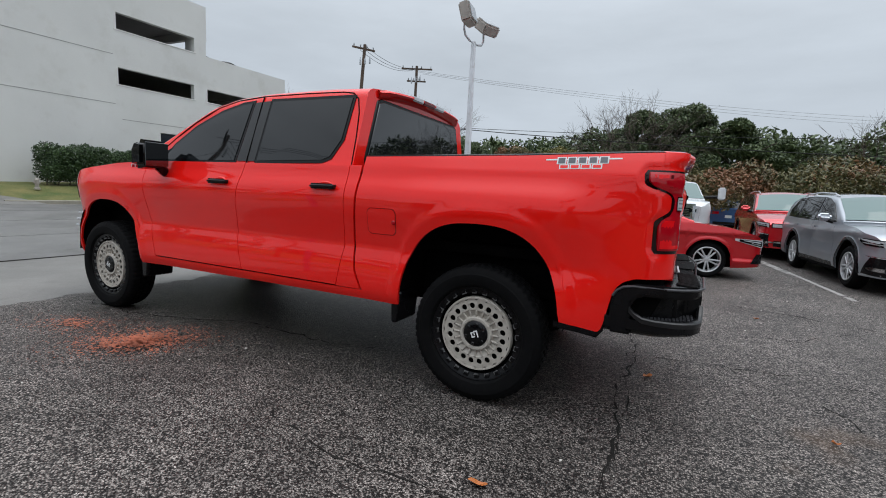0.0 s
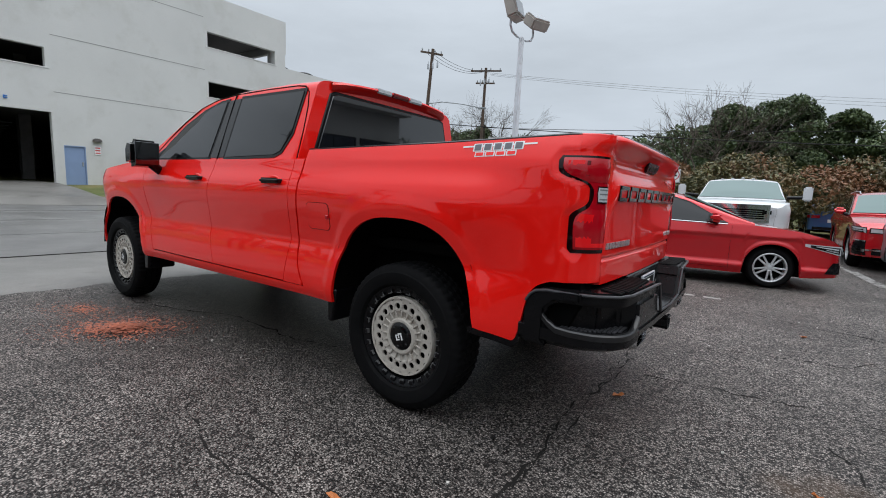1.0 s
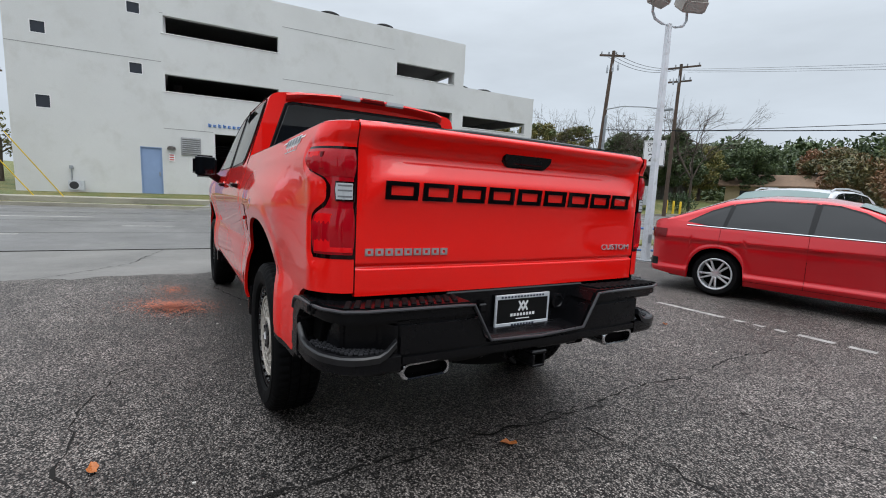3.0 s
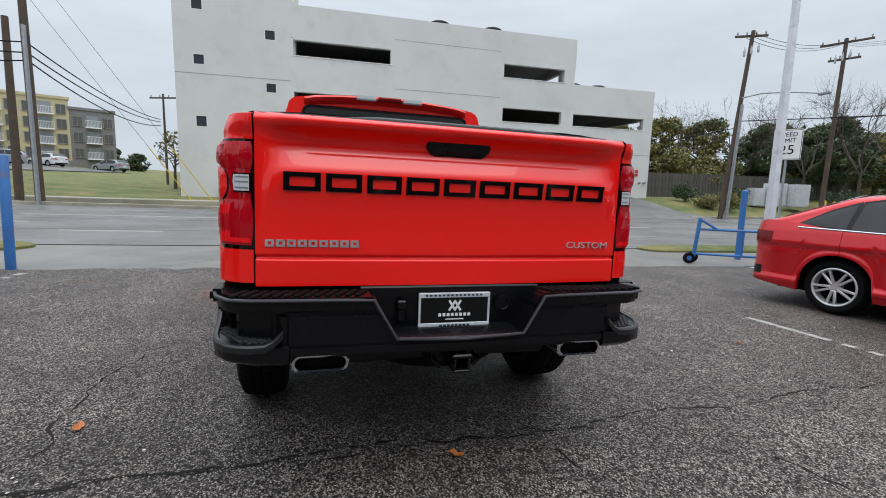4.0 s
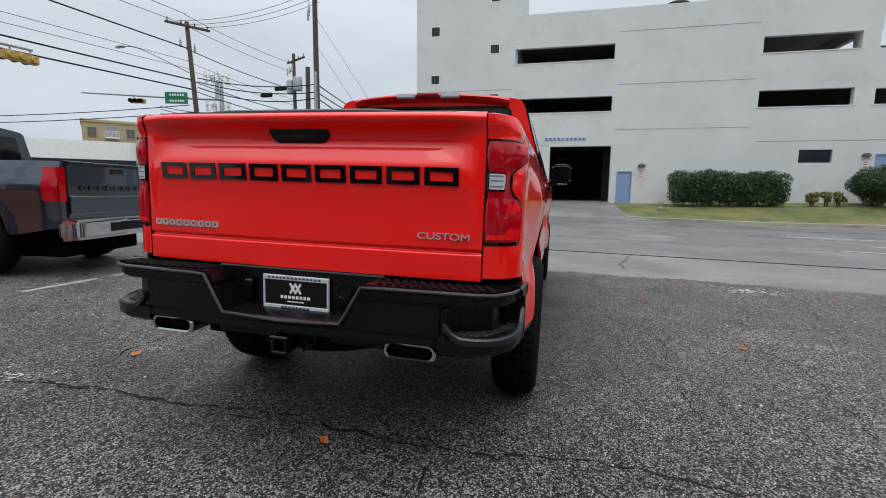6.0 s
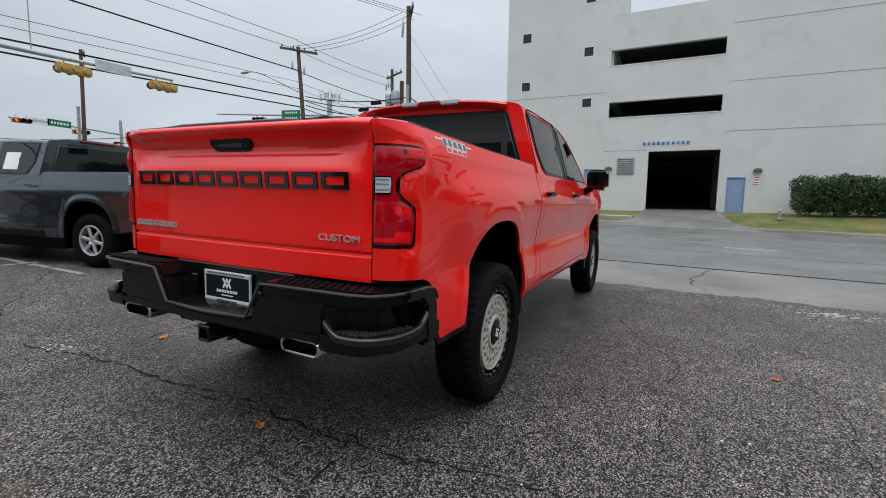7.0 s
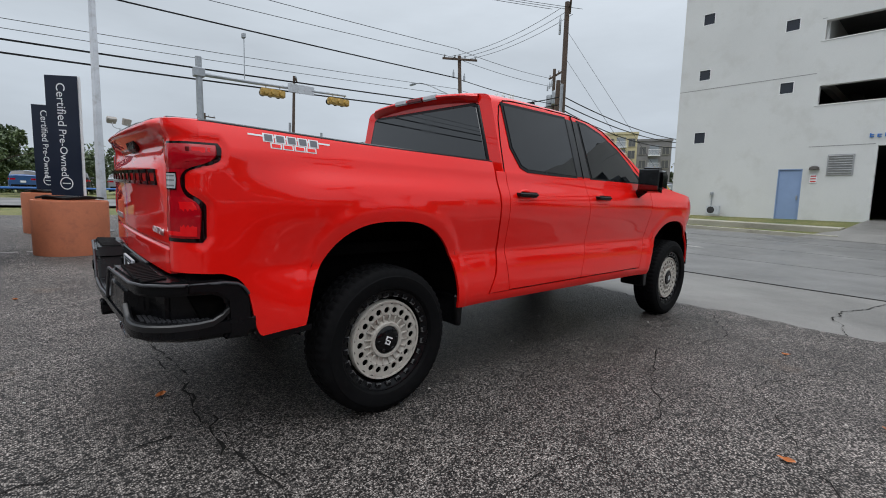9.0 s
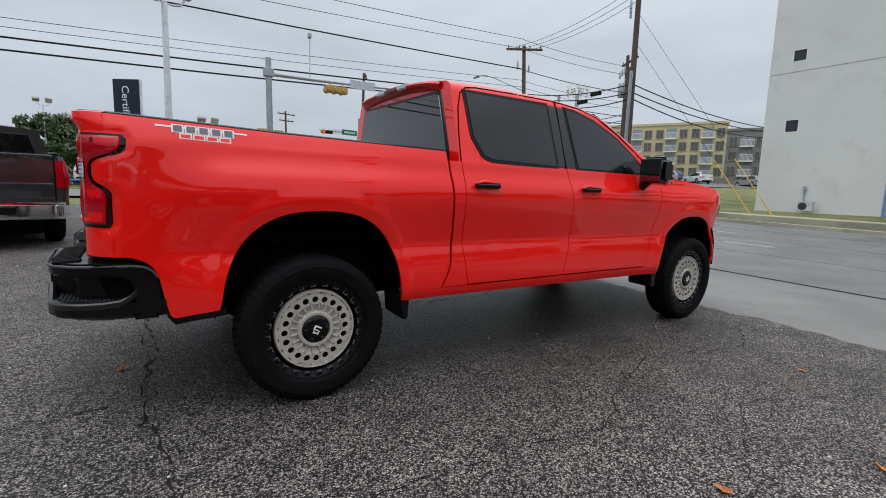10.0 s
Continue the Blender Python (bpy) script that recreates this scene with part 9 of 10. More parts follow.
# car park lamp posts with twin floodlights
def lot_lamp(x, y, h, yaw, label):
    lp = thing("lamp_post", lot_pose(x, y, yaw), label, "lamp post", "lamp posts")
    bm = bmesh.new()
    box(bm, -0.075, 0.075, -0.075, 0.075, -0.05, h, 0.01, 1)
    for v in bm.verts:
        k = 1 - 0.35 * clamp(v.co.z / h, 0, 1)
        v.co.x *= k
        v.co.y *= k
    part("post", bm, POLE_WHITE, lp)
    bm = bmesh.new()
    box(bm, -0.16, 0.16, -0.16, 0.16, -0.02, 0.03, 0.006, 1)
    box(bm, -0.05, 0.05, -0.082, -0.074, 0.42, 0.62, 0.004, 1)
    part("base_plate", bm, STEEL_GALV, lp)
    bm = bmesh.new()
    pts = [(-0.50, 0, h + 0.34), (-0.51, 0, h + 0.16), (-0.42, 0, h + 0.03), (-0.2, 0, h - 0.03), (0, 0, h - 0.04), (0.2, 0, h - 0.03), (0.42, 0, h + 0.03), (0.51, 0, h + 0.16), (0.50, 0, h + 0.34)]
    tube(bm, pts, 0.028, 8)
    part("bracket", bm, POLE_WHITE, lp)
    for s, tilt, turn in ((-1, 75, 12), (1, 38, -18)):
        bm = bmesh.new()
        prism(bm, [(-0.21, -0.19), (0.21, -0.19), (0.23, 0.18), (-0.23, 0.18)], -0.12, 0.10, "z", 0.03, 2)
        hd = part("floodlight", bm, LAMP_BODY, lp, "boxy bronze floodlight", local=pose(s * 0.50, -0.10, h + 0.50, tilt, 0, turn) @ Matrix.Scale(1.25, 4))
        bm = bmesh.new()
        box(bm, -0.18, 0.18, -0.15, 0.14, 0.098, 0.108, 0.003, 1)
        part("lamp_glass", bm, PANE_PALE, hd)
    return lp


lot_lamp(-3.93, 7.93, 5.2, 83, "tall pale square lamp post with two floodlights")
for x, y, h in ((-3.16, -36.0, 4.9), (9.5, -58, 7.9)):
    lot_lamp(x, y, h, 25, "distant pale lamp post with two floodlights")
lot_lamp(0.30, -10.17, 5.3, 30, "pale lamp post with a twin bracket beside the planters")

# blue pipe posts, rail and rolling gate
def blue_post(x, y, h, r=0.058):
    p = thing("blue_post", lot_pose(x, y), "blue painted steel pipe post", "post", "blue posts")
    bm = bmesh.new()
    lathe(bm, [(0.0, h), (r * 0.7, h - 0.005), (r, h - 0.03), (r, -0.05)], 16, "z")
    part("pipe", bm, POST_BLUE, p)


blue_post(-4.45, -4.48, 1.52)
blue_post(-5.38, 8.92, 1.60, 0.065)
def blue_rail(a, b, r=0.035):
    bm = bmesh.new()
    tube(bm, [a, b], r, 10)
    tagged(part("blue_rail", bm, POST_BLUE), "blue painted pipe rail on the car park edge", "rail", "blue rails")


blue_rail((-4.45, -4.48, 1.05), (-4.5, -15.5, 1.20))
blue_rail((-4.5, -15.5, 1.20), (10, -15.6, 1.10))
for x, y in ((-4.5, -10), (-4.5, -15.5), (2.5, -15.6), (9.8, -15.6)):
    blue_post(x, y, 1.05, 0.045)
gate = thing("rolling_gate", lot_pose(-4.85, 7.12, 62), "blue tubular rolling gate on small wheels", "gate")
L = 3.6
bm = bmesh.new()
tube(bm, [(0, 0, 0.14), (0.06, 0, 0.95)], 0.038, 10)
part("end_upright", bm, POST_BLUE, gate)
for k, (a, b) in enumerate((((0, 0, 0.20), (L, 0, 0.20)), ((0.02, 0, 0.72), (L, 0, 0.72)), ((0.9, 0, 0.20), (0.9, 0, 0.72)), ((1.9, 0, 0.20), (1.9, 0, 0.72)), ((2.9, 0, 0.20), (2.9, 0, 0.72)), ((0.06, 0, 0.93), (0.42, 0, 0.72)))):
    bm = bmesh.new()
    tube(bm, [a, b], 0.026, 8)
    part("gate_tube", bm, POST_BLUE, gate)
for x, y in ((-0.12, -0.13), (0.02, 0.15)):
    bm = bmesh.new()
    lathe(bm, [(0.03, -0.03), (0.10, -0.03), (0.115, -0.015), (0.115, 0.015), (0.10, 0.03), (0.03, 0.03)], 18, "y", (x, y, 0.115))
    w = part("castor", bm, RUBBER, gate)
    bm = bmesh.new()
    lathe(bm, [(0.0, -0.035), (0.05, -0.033), (0.05, 0.033), (0.0, 0.035)], 14, "y", (x, y, 0.115))
    part("castor_hub", bm, POST_BLUE, w)
bm = bmesh.new()
tube(bm, [(-0.12, -0.13, 0.115), (0.02, 0.15, 0.115)], 0.015, 6)
part("axle", bm, STEEL_GALV, gate)


def post_sign(x, y, z, h, yaw, w, hh, label, lines, ring=False):
    s = thing("road_sign", pose(x, y, z, 0, 0, yaw), label, "road sign", "road signs")
    bm = bmesh.new()
    tube(bm, [(0, 0, -0.1), (0, 0, h)], 0.03, 8)
    part("sign_post", bm, STEEL_GALV, s)
    bm = bmesh.new()
    box(bm, 0.032, 0.040, -w / 2, w / 2, h - hh, h, 0.003, 1)
    bd = part("sign_board", bm, SIGN_WHITE, s)
    bm = bmesh.new()
    t = 0.012
    for a, b, c, d in ((-w / 2 + t, w / 2 - t, h - 0.024, h - 0.012), (-w / 2 + t, w / 2 - t, h - hh + 0.012, h - hh + 0.024), (-w / 2 + t, -w / 2 + 2 * t, h - hh + 0.024, h - 0.024), (w / 2 - 2 * t, w / 2 - t, h - hh + 0.024, h - 0.024)):
        box(bm, 0.040, 0.0415, a, b, c, d)
    part("sign_border", bm, SIGN_BLACK, bd, smooth=0)
    for body, size, dz in lines:
        text_mesh(body, size, 0.001, SIGN_BLACK, bd, Matrix.Translation((0.0425, 0, h - dz)) @ Matrix(((0, 0, 1, 0), (1, 0, 0, 0), (0, 1, 0, 0), (0, 0, 0, 1))), "sign_text")
    if ring:
        bm = bmesh.new()
        lathe(bm, [(0.17, 0.043), (0.20, 0.043), (0.20, 0.041), (0.17, 0.041)], 28, "x", (0, 0, h - hh * 0.42))
        box(bm, 0.041, 0.044, -0.18, 0.18, -0.015, 0.015, 0, m=Matrix.Translation((0, 0, h - hh * 0.42)) @ pose(0, 0, 0, 45, 0, 0))
        part("prohibition_ring", bm, SIGN_RED, bd)
        bm = bmesh.new()
        box(bm, 0.0405, 0.0425, -0.10, 0.06, h - hh * 0.42 - 0.05, h - hh * 0.42 + 0.04)
        box(bm, 0.0405, 0.0425, 0.06, 0.11, h - hh * 0.42 - 0.05, h - hh * 0.42 + 0.01)
        part("symbol", bm, SIGN_BLACK, bd, smooth=0)
    return s


post_sign(-6.25, 11.15, lot_z(-6.2, 11.1), 3.22, -62, 0.61, 0.76, "white rectangular speed limit sign on a steel post", (("SPEED", 0.15, 0.13), ("LIMIT", 0.15, 0.28), ("25", 0.33, 0.52)))
post_sign(-1.5, 16.3, lot_z(-1.5, 16.3), 2.55, -85, 0.46, 0.50, "small square prohibition sign on a post", (), True)

# planter tubs with tall navy signs
for x, y, yaw, tall, grp in ((1.02, -6.58, 52, 1.88, 0), (1.18, -10.3, 58, 1.82, 1)):
    tub = thing("planter_tub", lot_pose(x, y), "round terracotta-painted concrete tub", "planter", "planter tubs")
    bm = bmesh.new()
    lathe(bm, [(0.0, 0.80), (0.44, 0.80), (0.46, 0.86), (0.495, 0.86), (0.505, 0.83), (0.50, 0.0), (0.0, 0.0)], 40, "z")
    part("tub", bm, TERRACOTTA, tub)
    bm = bmesh.new()
    tube(bm, [(-0.42, 0.1, 0.90), (-0.2, 0.28, 0.93), (0.1, 0.3, 0.90), (0.3, 0.2, 0.93), (0.42, -0.05, 0.89)], 0.018, 6)
    part("loose_cable", bm, WIRE, tub)
    sg = thing("banner_sign", lot_pose(x, y, yaw, 0.87), "tall navy banner sign with white lettering on a tub", "sign", "banner signs")
    bm = bmesh.new()
    box(bm, -0.035, 0.035, -0.25, 0.25, 0.06, tall + 0.06, 0.01, 2)
    part("side_frame", bm, SIGN_WHITE, sg)
    bm = bmesh.new()
    box(bm, 0.036, 0.042, -0.245, 0.245, 0.065, tall + 0.055)
    fc = part("banner_face", bm, NAVY, sg, smooth=0)
    bm = bmesh.new()
    box(bm, -0.32, 0.32, -0.20, 0.20, 0.0, 0.05, 0.01, 1)
    part("foot_plate", bm, SIGN_BLACK, sg)
    turn = Matrix(((0, 0, 1, 0), (1, 0, 0, 0), (0, 1, 0, 0), (0, 0, 0, 1)))
    text_mesh("Certified", 0.188, 0.001, SIGN_WHITE, fc, Matrix.Translation((0.043, -0.02, tall - 0.39)) @ turn @ pose(0, 0, 0, 0, 0, -90), "banner_text")
    text_mesh("Pre-Owned", 0.158, 0.001, SIGN_WHITE, fc, Matrix.Translation((0.043, -0.02, tall - 1.14)) @ turn @ pose(0, 0, 0, 0, 0, -90), "banner_text")
    bm = bmesh.new()
    lathe(bm, [(0.085, 0.0445), (0.10, 0.0445), (0.10, 0.042), (0.085, 0.042)], 28, "x", (0, 0.0, 0.26))
    box(bm, 0.042, 0.0445, -0.06, 0.06, 0.252, 0.268)
    part("round_mark", bm, SIGN_WHITE, fc)

# heap of black sheeting on the grass at the crossing
rng = np.random.default_rng(61)
bm = bmesh.new()
rows = []
for i in range(13):
    q = i / 12
    rows.append([(r * 2.6 * math.cos(2 * math.pi * q), r * 1.1 * math.sin(2 * math.pi * q), 0.42 * (1 - r ** 2) * (0.6 + 0.8 * rng.random()) - 0.03) for r in (1.0, 0.8, 0.6, 0.4, 0.2, 0.05)])
rows[-1] = rows[0]
faces(bm, rows)
bmesh.ops.recalc_face_normals(bm, faces=bm.faces)
tagged(part("sheeting_heap", bm, SIGN_BLACK), "low heap of crumpled black plastic sheeting on grass", "sheeting").matrix_world = pose(-22.6, -18.0, GZ(-22.6, -18.0), 0, 0, 50)
# lamp arm on the pole beyond the side drive
sl2 = thing("street_lamp", pose(-19.25, 23.65, 6.9), "grey street lamp arm on a wooden pole", "street lamp")
bm = bmesh.new()
tube(bm, [(0, 0, 0), (1.2, 0.35, 0.12), (2.6, 0.75, -0.05), (3.8, 1.1, -0.30)], 0.04, 8)
part("arm", bm, STEEL_GALV, sl2)
bm = bmesh.new()
box(bm, 3.7, 4.3, 1.0, 1.22, -0.42, -0.30, 0.04, 2)
part("lamp_head", bm, STEEL_GALV, sl2)

sheet("far_car_park", -68, -37, -50, -24, 16, 14, 0.05, ROAD_CONC, "grey car park before the apartment buildings", "car park")
# small things by the garage and street
ac = thing("air_conditioner", pose(-24.75, -5.35, GZ(-24.75, -5.35)) @ Matrix.Scale(0.68, 4), "white outdoor air conditioner unit", "air conditioner")
bm = bmesh.new()
box(bm, -0.18, 0.18, -0.45, 0.45, 0.05, 0.70, 0.03, 2)
part("casing", bm, POLE_WHITE, ac)
bm = bmesh.new()
lathe(bm, [(0.0, 0.19), (0.10, 0.192), (0.24, 0.186), (0.26, 0.18)], 24, "x", (0, -0.12, 0.38))
part("fan_grille", bm, GREY_PLASTIC, ac)
bm = bmesh.new()
tube(bm, [(-0.3, -0.3, 0.2), (-0.42, -0.3, 0.8), (-0.42, -0.3, 1.5)], 0.04, 8)
lathe(bm, [(0.0, 0.25), (0.12, 0.22), (0.13, 0.0), (0.0, 0.0)], 12, "z", (-0.38, -0.3, 1.5))
part("meter_riser", bm, STEEL_GALV, ac)
hyd = thing("fire_hydrant", pose(-22.3, 6.2, GZ(-22.3, 6.2)) @ Matrix.Scale(0.62, 4), "pale grey fire hydrant on the grass", "hydrant")
bm = bmesh.new()
lathe(bm, [(0.0, 0.78), (0.05, 0.77), (0.11, 0.68), (0.14, 0.60), (0.12, 0.58), (0.11, 0.15), (0.17, 0.12), (0.17, 0.0)], 16, "z")
part("barrel", bm, LAMP_BODY, hyd)
bm = bmesh.new()
tube(bm, [(0, -0.2, 0.46), (0, 0.2, 0.46)], 0.055, 10)
tube(bm, [(0, 0, 0.42), (0.2, 0, 0.42)], 0.07, 10)
part("outlets", bm, LAMP_BODY, hyd)
for k, (y, w, h) in enumerate(((29.4, 1.0, 1.25), (30.6, 1.3, 1.6), (32.0, 1.4, 1.55))):
    ub = thing("utility_cabinet", pose(-22.4 + 0.5 * k, y, GZ(-22.4, y)), "pale beige metal utility cabinet", "cabinet", "utility cabinets")
    bm = bmesh.new()
    box(bm, -0.4, 0.4, -w / 2, w / 2, 0.0, h, 0.03, 2)
    part("housing", bm, POLE_WHITE, ub)
    bm = bmesh.new()
    box(bm, 0.40, 0.42, -w / 2 + 0.06, w / 2 - 0.06, 0.1, h - 0.1, 0.006, 1)
    part("cabinet_door", bm, POLE_WHITE, ub)
for y, x in ((33.6, -20.6), (34.0, -20.25), (34.4, -19.9)):
    bl = thing("bollard", pose(x, y, GZ(x, y)), "yellow steel bollard beside the utility cabinets", "bollard", "bollards")
    bm = bmesh.new()
    lathe(bm, [(0.0, 1.0), (0.07, 0.98), (0.09, 0.92), (0.09, -0.05)], 14, "z")
    part("pipe", bm, YELLOW, bl)
for z, y in ((2.6, 21.55), (2.35, 21.55)):
    bm = bmesh.new()
    box(bm, 0, 0.02, -0.12, 0.12, -0.10, 0.10, 0.004, 1)
    tagged(part("wall_notice", bm, SIGN_RED, None), "small red notice on the stucco", "sign", "wall notices").matrix_world = pose(FACE, y, z + 0.15)
fdc = thing("fire_connection", pose(FACE, 22.0, 1.95), "brass fire hose connections on the wall", "hose connection")
for dy in (-0.22, 0.18):
    bm = bmesh.new()
    lathe(bm, [(0.0, 0.22), (0.07, 0.22), (0.09, 0.15), (0.06, 0.10), (0.06, 0.0)], 12, "x", (0, dy, 0))
    part("hose_inlet", bm, LAMP_BODY, fdc)

# ---- far buildings ----
# unseen showroom that closes the car park behind the walk: pale walls, dark glazing, a white fascia; set close to block
# light from the tailgate
show = thing("showroom", pose(18, 0, 0.1), "unseen low pale showroom with dark glazing and white fascia", "building")
bm = bmesh.new()
box(bm, 0.3, 14, -14, 22, -0.5, 6.0)
part("wall", bm, STUCCO, show, smooth=0)
bm = bmesh.new()
box(bm, -0.6, 14.2, -14.3, 22.3, 6.0, 7.6, 0.03, 1)
part("fascia", bm, SIGN_WHITE, show)
for k in range(9):
    y = -12.0 + 4.0 * k
    bm = bmesh.new()
    for q in ((-1.8, 1.8, 0.1, 0.2), (-1.8, 1.8, 4.1, 4.2), (-1.8, -1.7, 0.2, 4.1), (1.7, 1.8, 0.2, 4.1), (-0.04, 0.04, 0.2, 4.1)):
        box(bm, 0.18, 0.298, y + q[0], y + q[1], q[2], q[3])
    fr = part("window_frame", bm, SIGN_BLACK, show, smooth=0)
    bm = bmesh.new()
    box(bm, 0.24, 0.27, y - 1.7, y + 1.7, 0.2, 4.1)
    part("pane", bm, PANE_DARK, fr, smooth=0)
def block_of_flats(name, m, length, depth, storeys, wall, label, bays, sh=3.0):
    b = thing(name, m, label, "apartment building", "apartment blocks")
    h = storeys * sh + 0.9
    bm = bmesh.new()
    box(bm, -depth, 0, 0, length, -1.0, h)
    part("wall", bm, wall, b, smooth=0)
    bm = bmesh.new()
    box(bm, -depth - 0.15, 0.15, -0.15, length + 0.15, h, h + 0.35)
    part("parapet", bm, wall, b, smooth=0)
    bm = bmesh.new()
    box(bm, 0.0, 0.12, 0.0, length, -1.0, 2.6)
    part("base_course", bm, APT_GREY, b, smooth=0)
    wins = bmesh.new()
    box(wins, 0.02, 0.10, -0.5, 0.5, 0, 1.25)
    wme = mesh_of(wins, PANE_APT, "window")
    fr = bmesh.new()
    for q in ((-0.55, 0.55, -0.05, 0.0), (-0.55, 0.55, 1.25, 1.30), (-0.55, -0.5, 0, 1.25), (0.5, 0.55, 0, 1.25), (-0.02, 0.02, 0, 1.25)):
        box(fr, 0.02, 0.14, *q)
    fme = mesh_of(fr, KERB_CONC, "window_frame")
    dr = bmesh.new()
    box(dr, 0.02, 0.08, -0.7, 0.7, 0, 1.6)
    dme = mesh_of(dr, PANE_PALE, "balcony_door")
    bal = bmesh.new()
    box(bal, 0.0, 0.9, -0.9, 0.9, -0.15, 0.0)
    bme = mesh_of(bal, SIGN_WHITE, "balcony")
    bal = bmesh.new()
    box(bal, 0.85, 0.90, -0.9, 0.9, 0.85, 0.90)
    hme = mesh_of(bal, SIGN_WHITE, "handrail")
    bal = bmesh.new()
    for k in range(12):
        box(bal, 0.86, 0.89, -0.88 + 0.158 * k, -0.855 + 0.158 * k, 0.0, 0.85)
    ume = mesh_of(bal, SIGN_WHITE, "balusters")
    for s in range(storeys):
        for k in range(bays):
            y = length * (k + 0.5) / bays
            z = s * sh + 0.9
            if k % 3 == 1:
                same_part("balcony_door", dme, b, pose(0.02, y, z - 0.1))
                if s:
                    o = same_part("balcony", bme, b, pose(0.02, y, z - 0.1))
                    same_part("handrail", hme, o)
                    tagged(same_part("balusters", ume, o), kind="stuff")
            else:
                w = same_part("window", wme, b, pose(0, y, z))
                same_part("window_frame", fme, w)
    return b


block_of_flats("apartment_building", pose(-62, -56, 1.2, 0, 0, 28), 25.6, 14, 5, APT_YELLOW, "pale yellow five-storey apartment building with white balconies", 15, 2.0)
block_of_flats("apartment_building", pose(-50, -66, 1.2, 0, 0, 51), 14, 12, 4, APT_TAN, "tan four-storey apartment building behind the crossing", 6, 2.05)
block_of_flats("apartment_building", pose(-74.05, -33.4, 1.2, 0, 0, 28), 5.2, 12, 4, APT_GREY, "grey end wing of an apartment building", 3, 2.2)
# low dealership hall, glass front
hall = thing("showroom", pose(-38.1, -43.2, 2.3, 0, 0, 47), "low showroom with dark glass front and white fascia", "showroom")
bm = bmesh.new()
box(bm, -10, 0, -14, 10, -1.0, 3.4)
part("wall", bm, SIGN_WHITE, hall, smooth=0)
bm = bmesh.new()
box(bm, -3.5, 0.6, -0.1, 4.7, -1.0, 4.0)
part("entrance_block", bm, SIGN_BLACK, hall, smooth=0)
for k in range(6):
    bm = bmesh.new()
    box(bm, 0.61, 0.66, 0.05 + 0.77 * k, 0.74 + 0.77 * k, 0.2, 3.6)
    part("glazing_pane", bm, PANE_PALE if k == 4 else PANE_DARK, hall, smooth=0)
bm = bmesh.new()
box(bm, 0.02, 0.12, -13.6, -0.3, 0.0, 1.5)
part("shop_window", bm, PANE_DARK, hall, smooth=0)
# tall black portal sign
ps = thing("portal_sign", pose(-41.8, -30.0, ground_z(-41.8, -30.0), 0, 0, 30), "tall black portal-shaped dealership sign", "sign")
for y0, y1, z0, z1 in ((-0.95, -0.35, 0, 3.0), (0.55, 0.95, 0, 3.0), (-0.95, 0.95, 3.0, 5.0)):
    bm = bmesh.new()
    box(bm, -0.2, 0.2, y0, y1, z0, z1, 0.02, 1)
    part("sign_leg" if z0 == 0 else "sign_panel", bm, SIGN_BLACK, ps)
bm = bmesh.new()
lathe(bm, [(0.30, 0.23), (0.42, 0.23), (0.42, 0.20), (0.30, 0.20)], 24, "x", (0, 0, 4.2))
box(bm, 0.2, 0.23, -0.45, 0.45, 3.42, 3.52)
part("round_mark", bm, STEEL_GALV, ps)
tw = thing("cell_tower", pose(-60, -51, 1.5), "grey monopole mast with antennas", "mast")
bm = bmesh.new()
tube(bm, [(0, 0, 0), (0, 0, 17)], 0.45, 12, True, 0.3)
part("mast_pole", bm, STEEL_GALV, tw)
for z in (12.0, 16.3):
    for k in range(9):
        a = 2 * math.pi * k / 9
        bm = bmesh.new()
        box(bm, -0.15, 0.15, -0.15, 0.15, -0.9, 0.9, 0.02, 1)
        part("antenna", bm, SIGN_WHITE, tw, local=pose(1.7 * math.cos(a), 1.7 * math.sin(a), z))
    bm = bmesh.new()
    lathe(bm, [(1.6, 0.05), (1.75, 0.05), (1.75, -0.05), (1.6, -0.05)], 18, "z", (0, 0, z))
    for k in range(4):
        a = math.pi * k / 4
        tube(bm, [(-1.65 * math.cos(a), -1.65 * math.sin(a), z), (1.65 * math.cos(a), 1.65 * math.sin(a), z)], 0.05, 5)
    part("antenna_ring", bm, STEEL_GALV, tw)
house = thing("house", pose(-23.5, 47.5, 0.5, 0, 0, -62) @ Matrix.Scale(0.84, 4), "low tan house with a shallow brown roof", "house")
bm = bmesh.new()
box(bm, -4, 0, 0, 13, 0, 2.6)
part("wall", bm, APT_TAN, house, smooth=0)
bm = bmesh.new()
prism(bm, [(-4.8, 2.5), (0.8, 2.5), (0.8, 2.65), (-2.0, 4.0), (-4.8, 2.65)], -0.8, 13.8, "y")
part("roof", bm, ROOF_BROWN, house, smooth=0)
for y in (2.2, 6.5, 10.5):
    bm = bmesh.new()
    box(bm, 0.0, 0.06, y - 0.7, y + 0.7, 0.9, 2.0)
    part("window", bm, PANE_DARK, house, smooth=0)
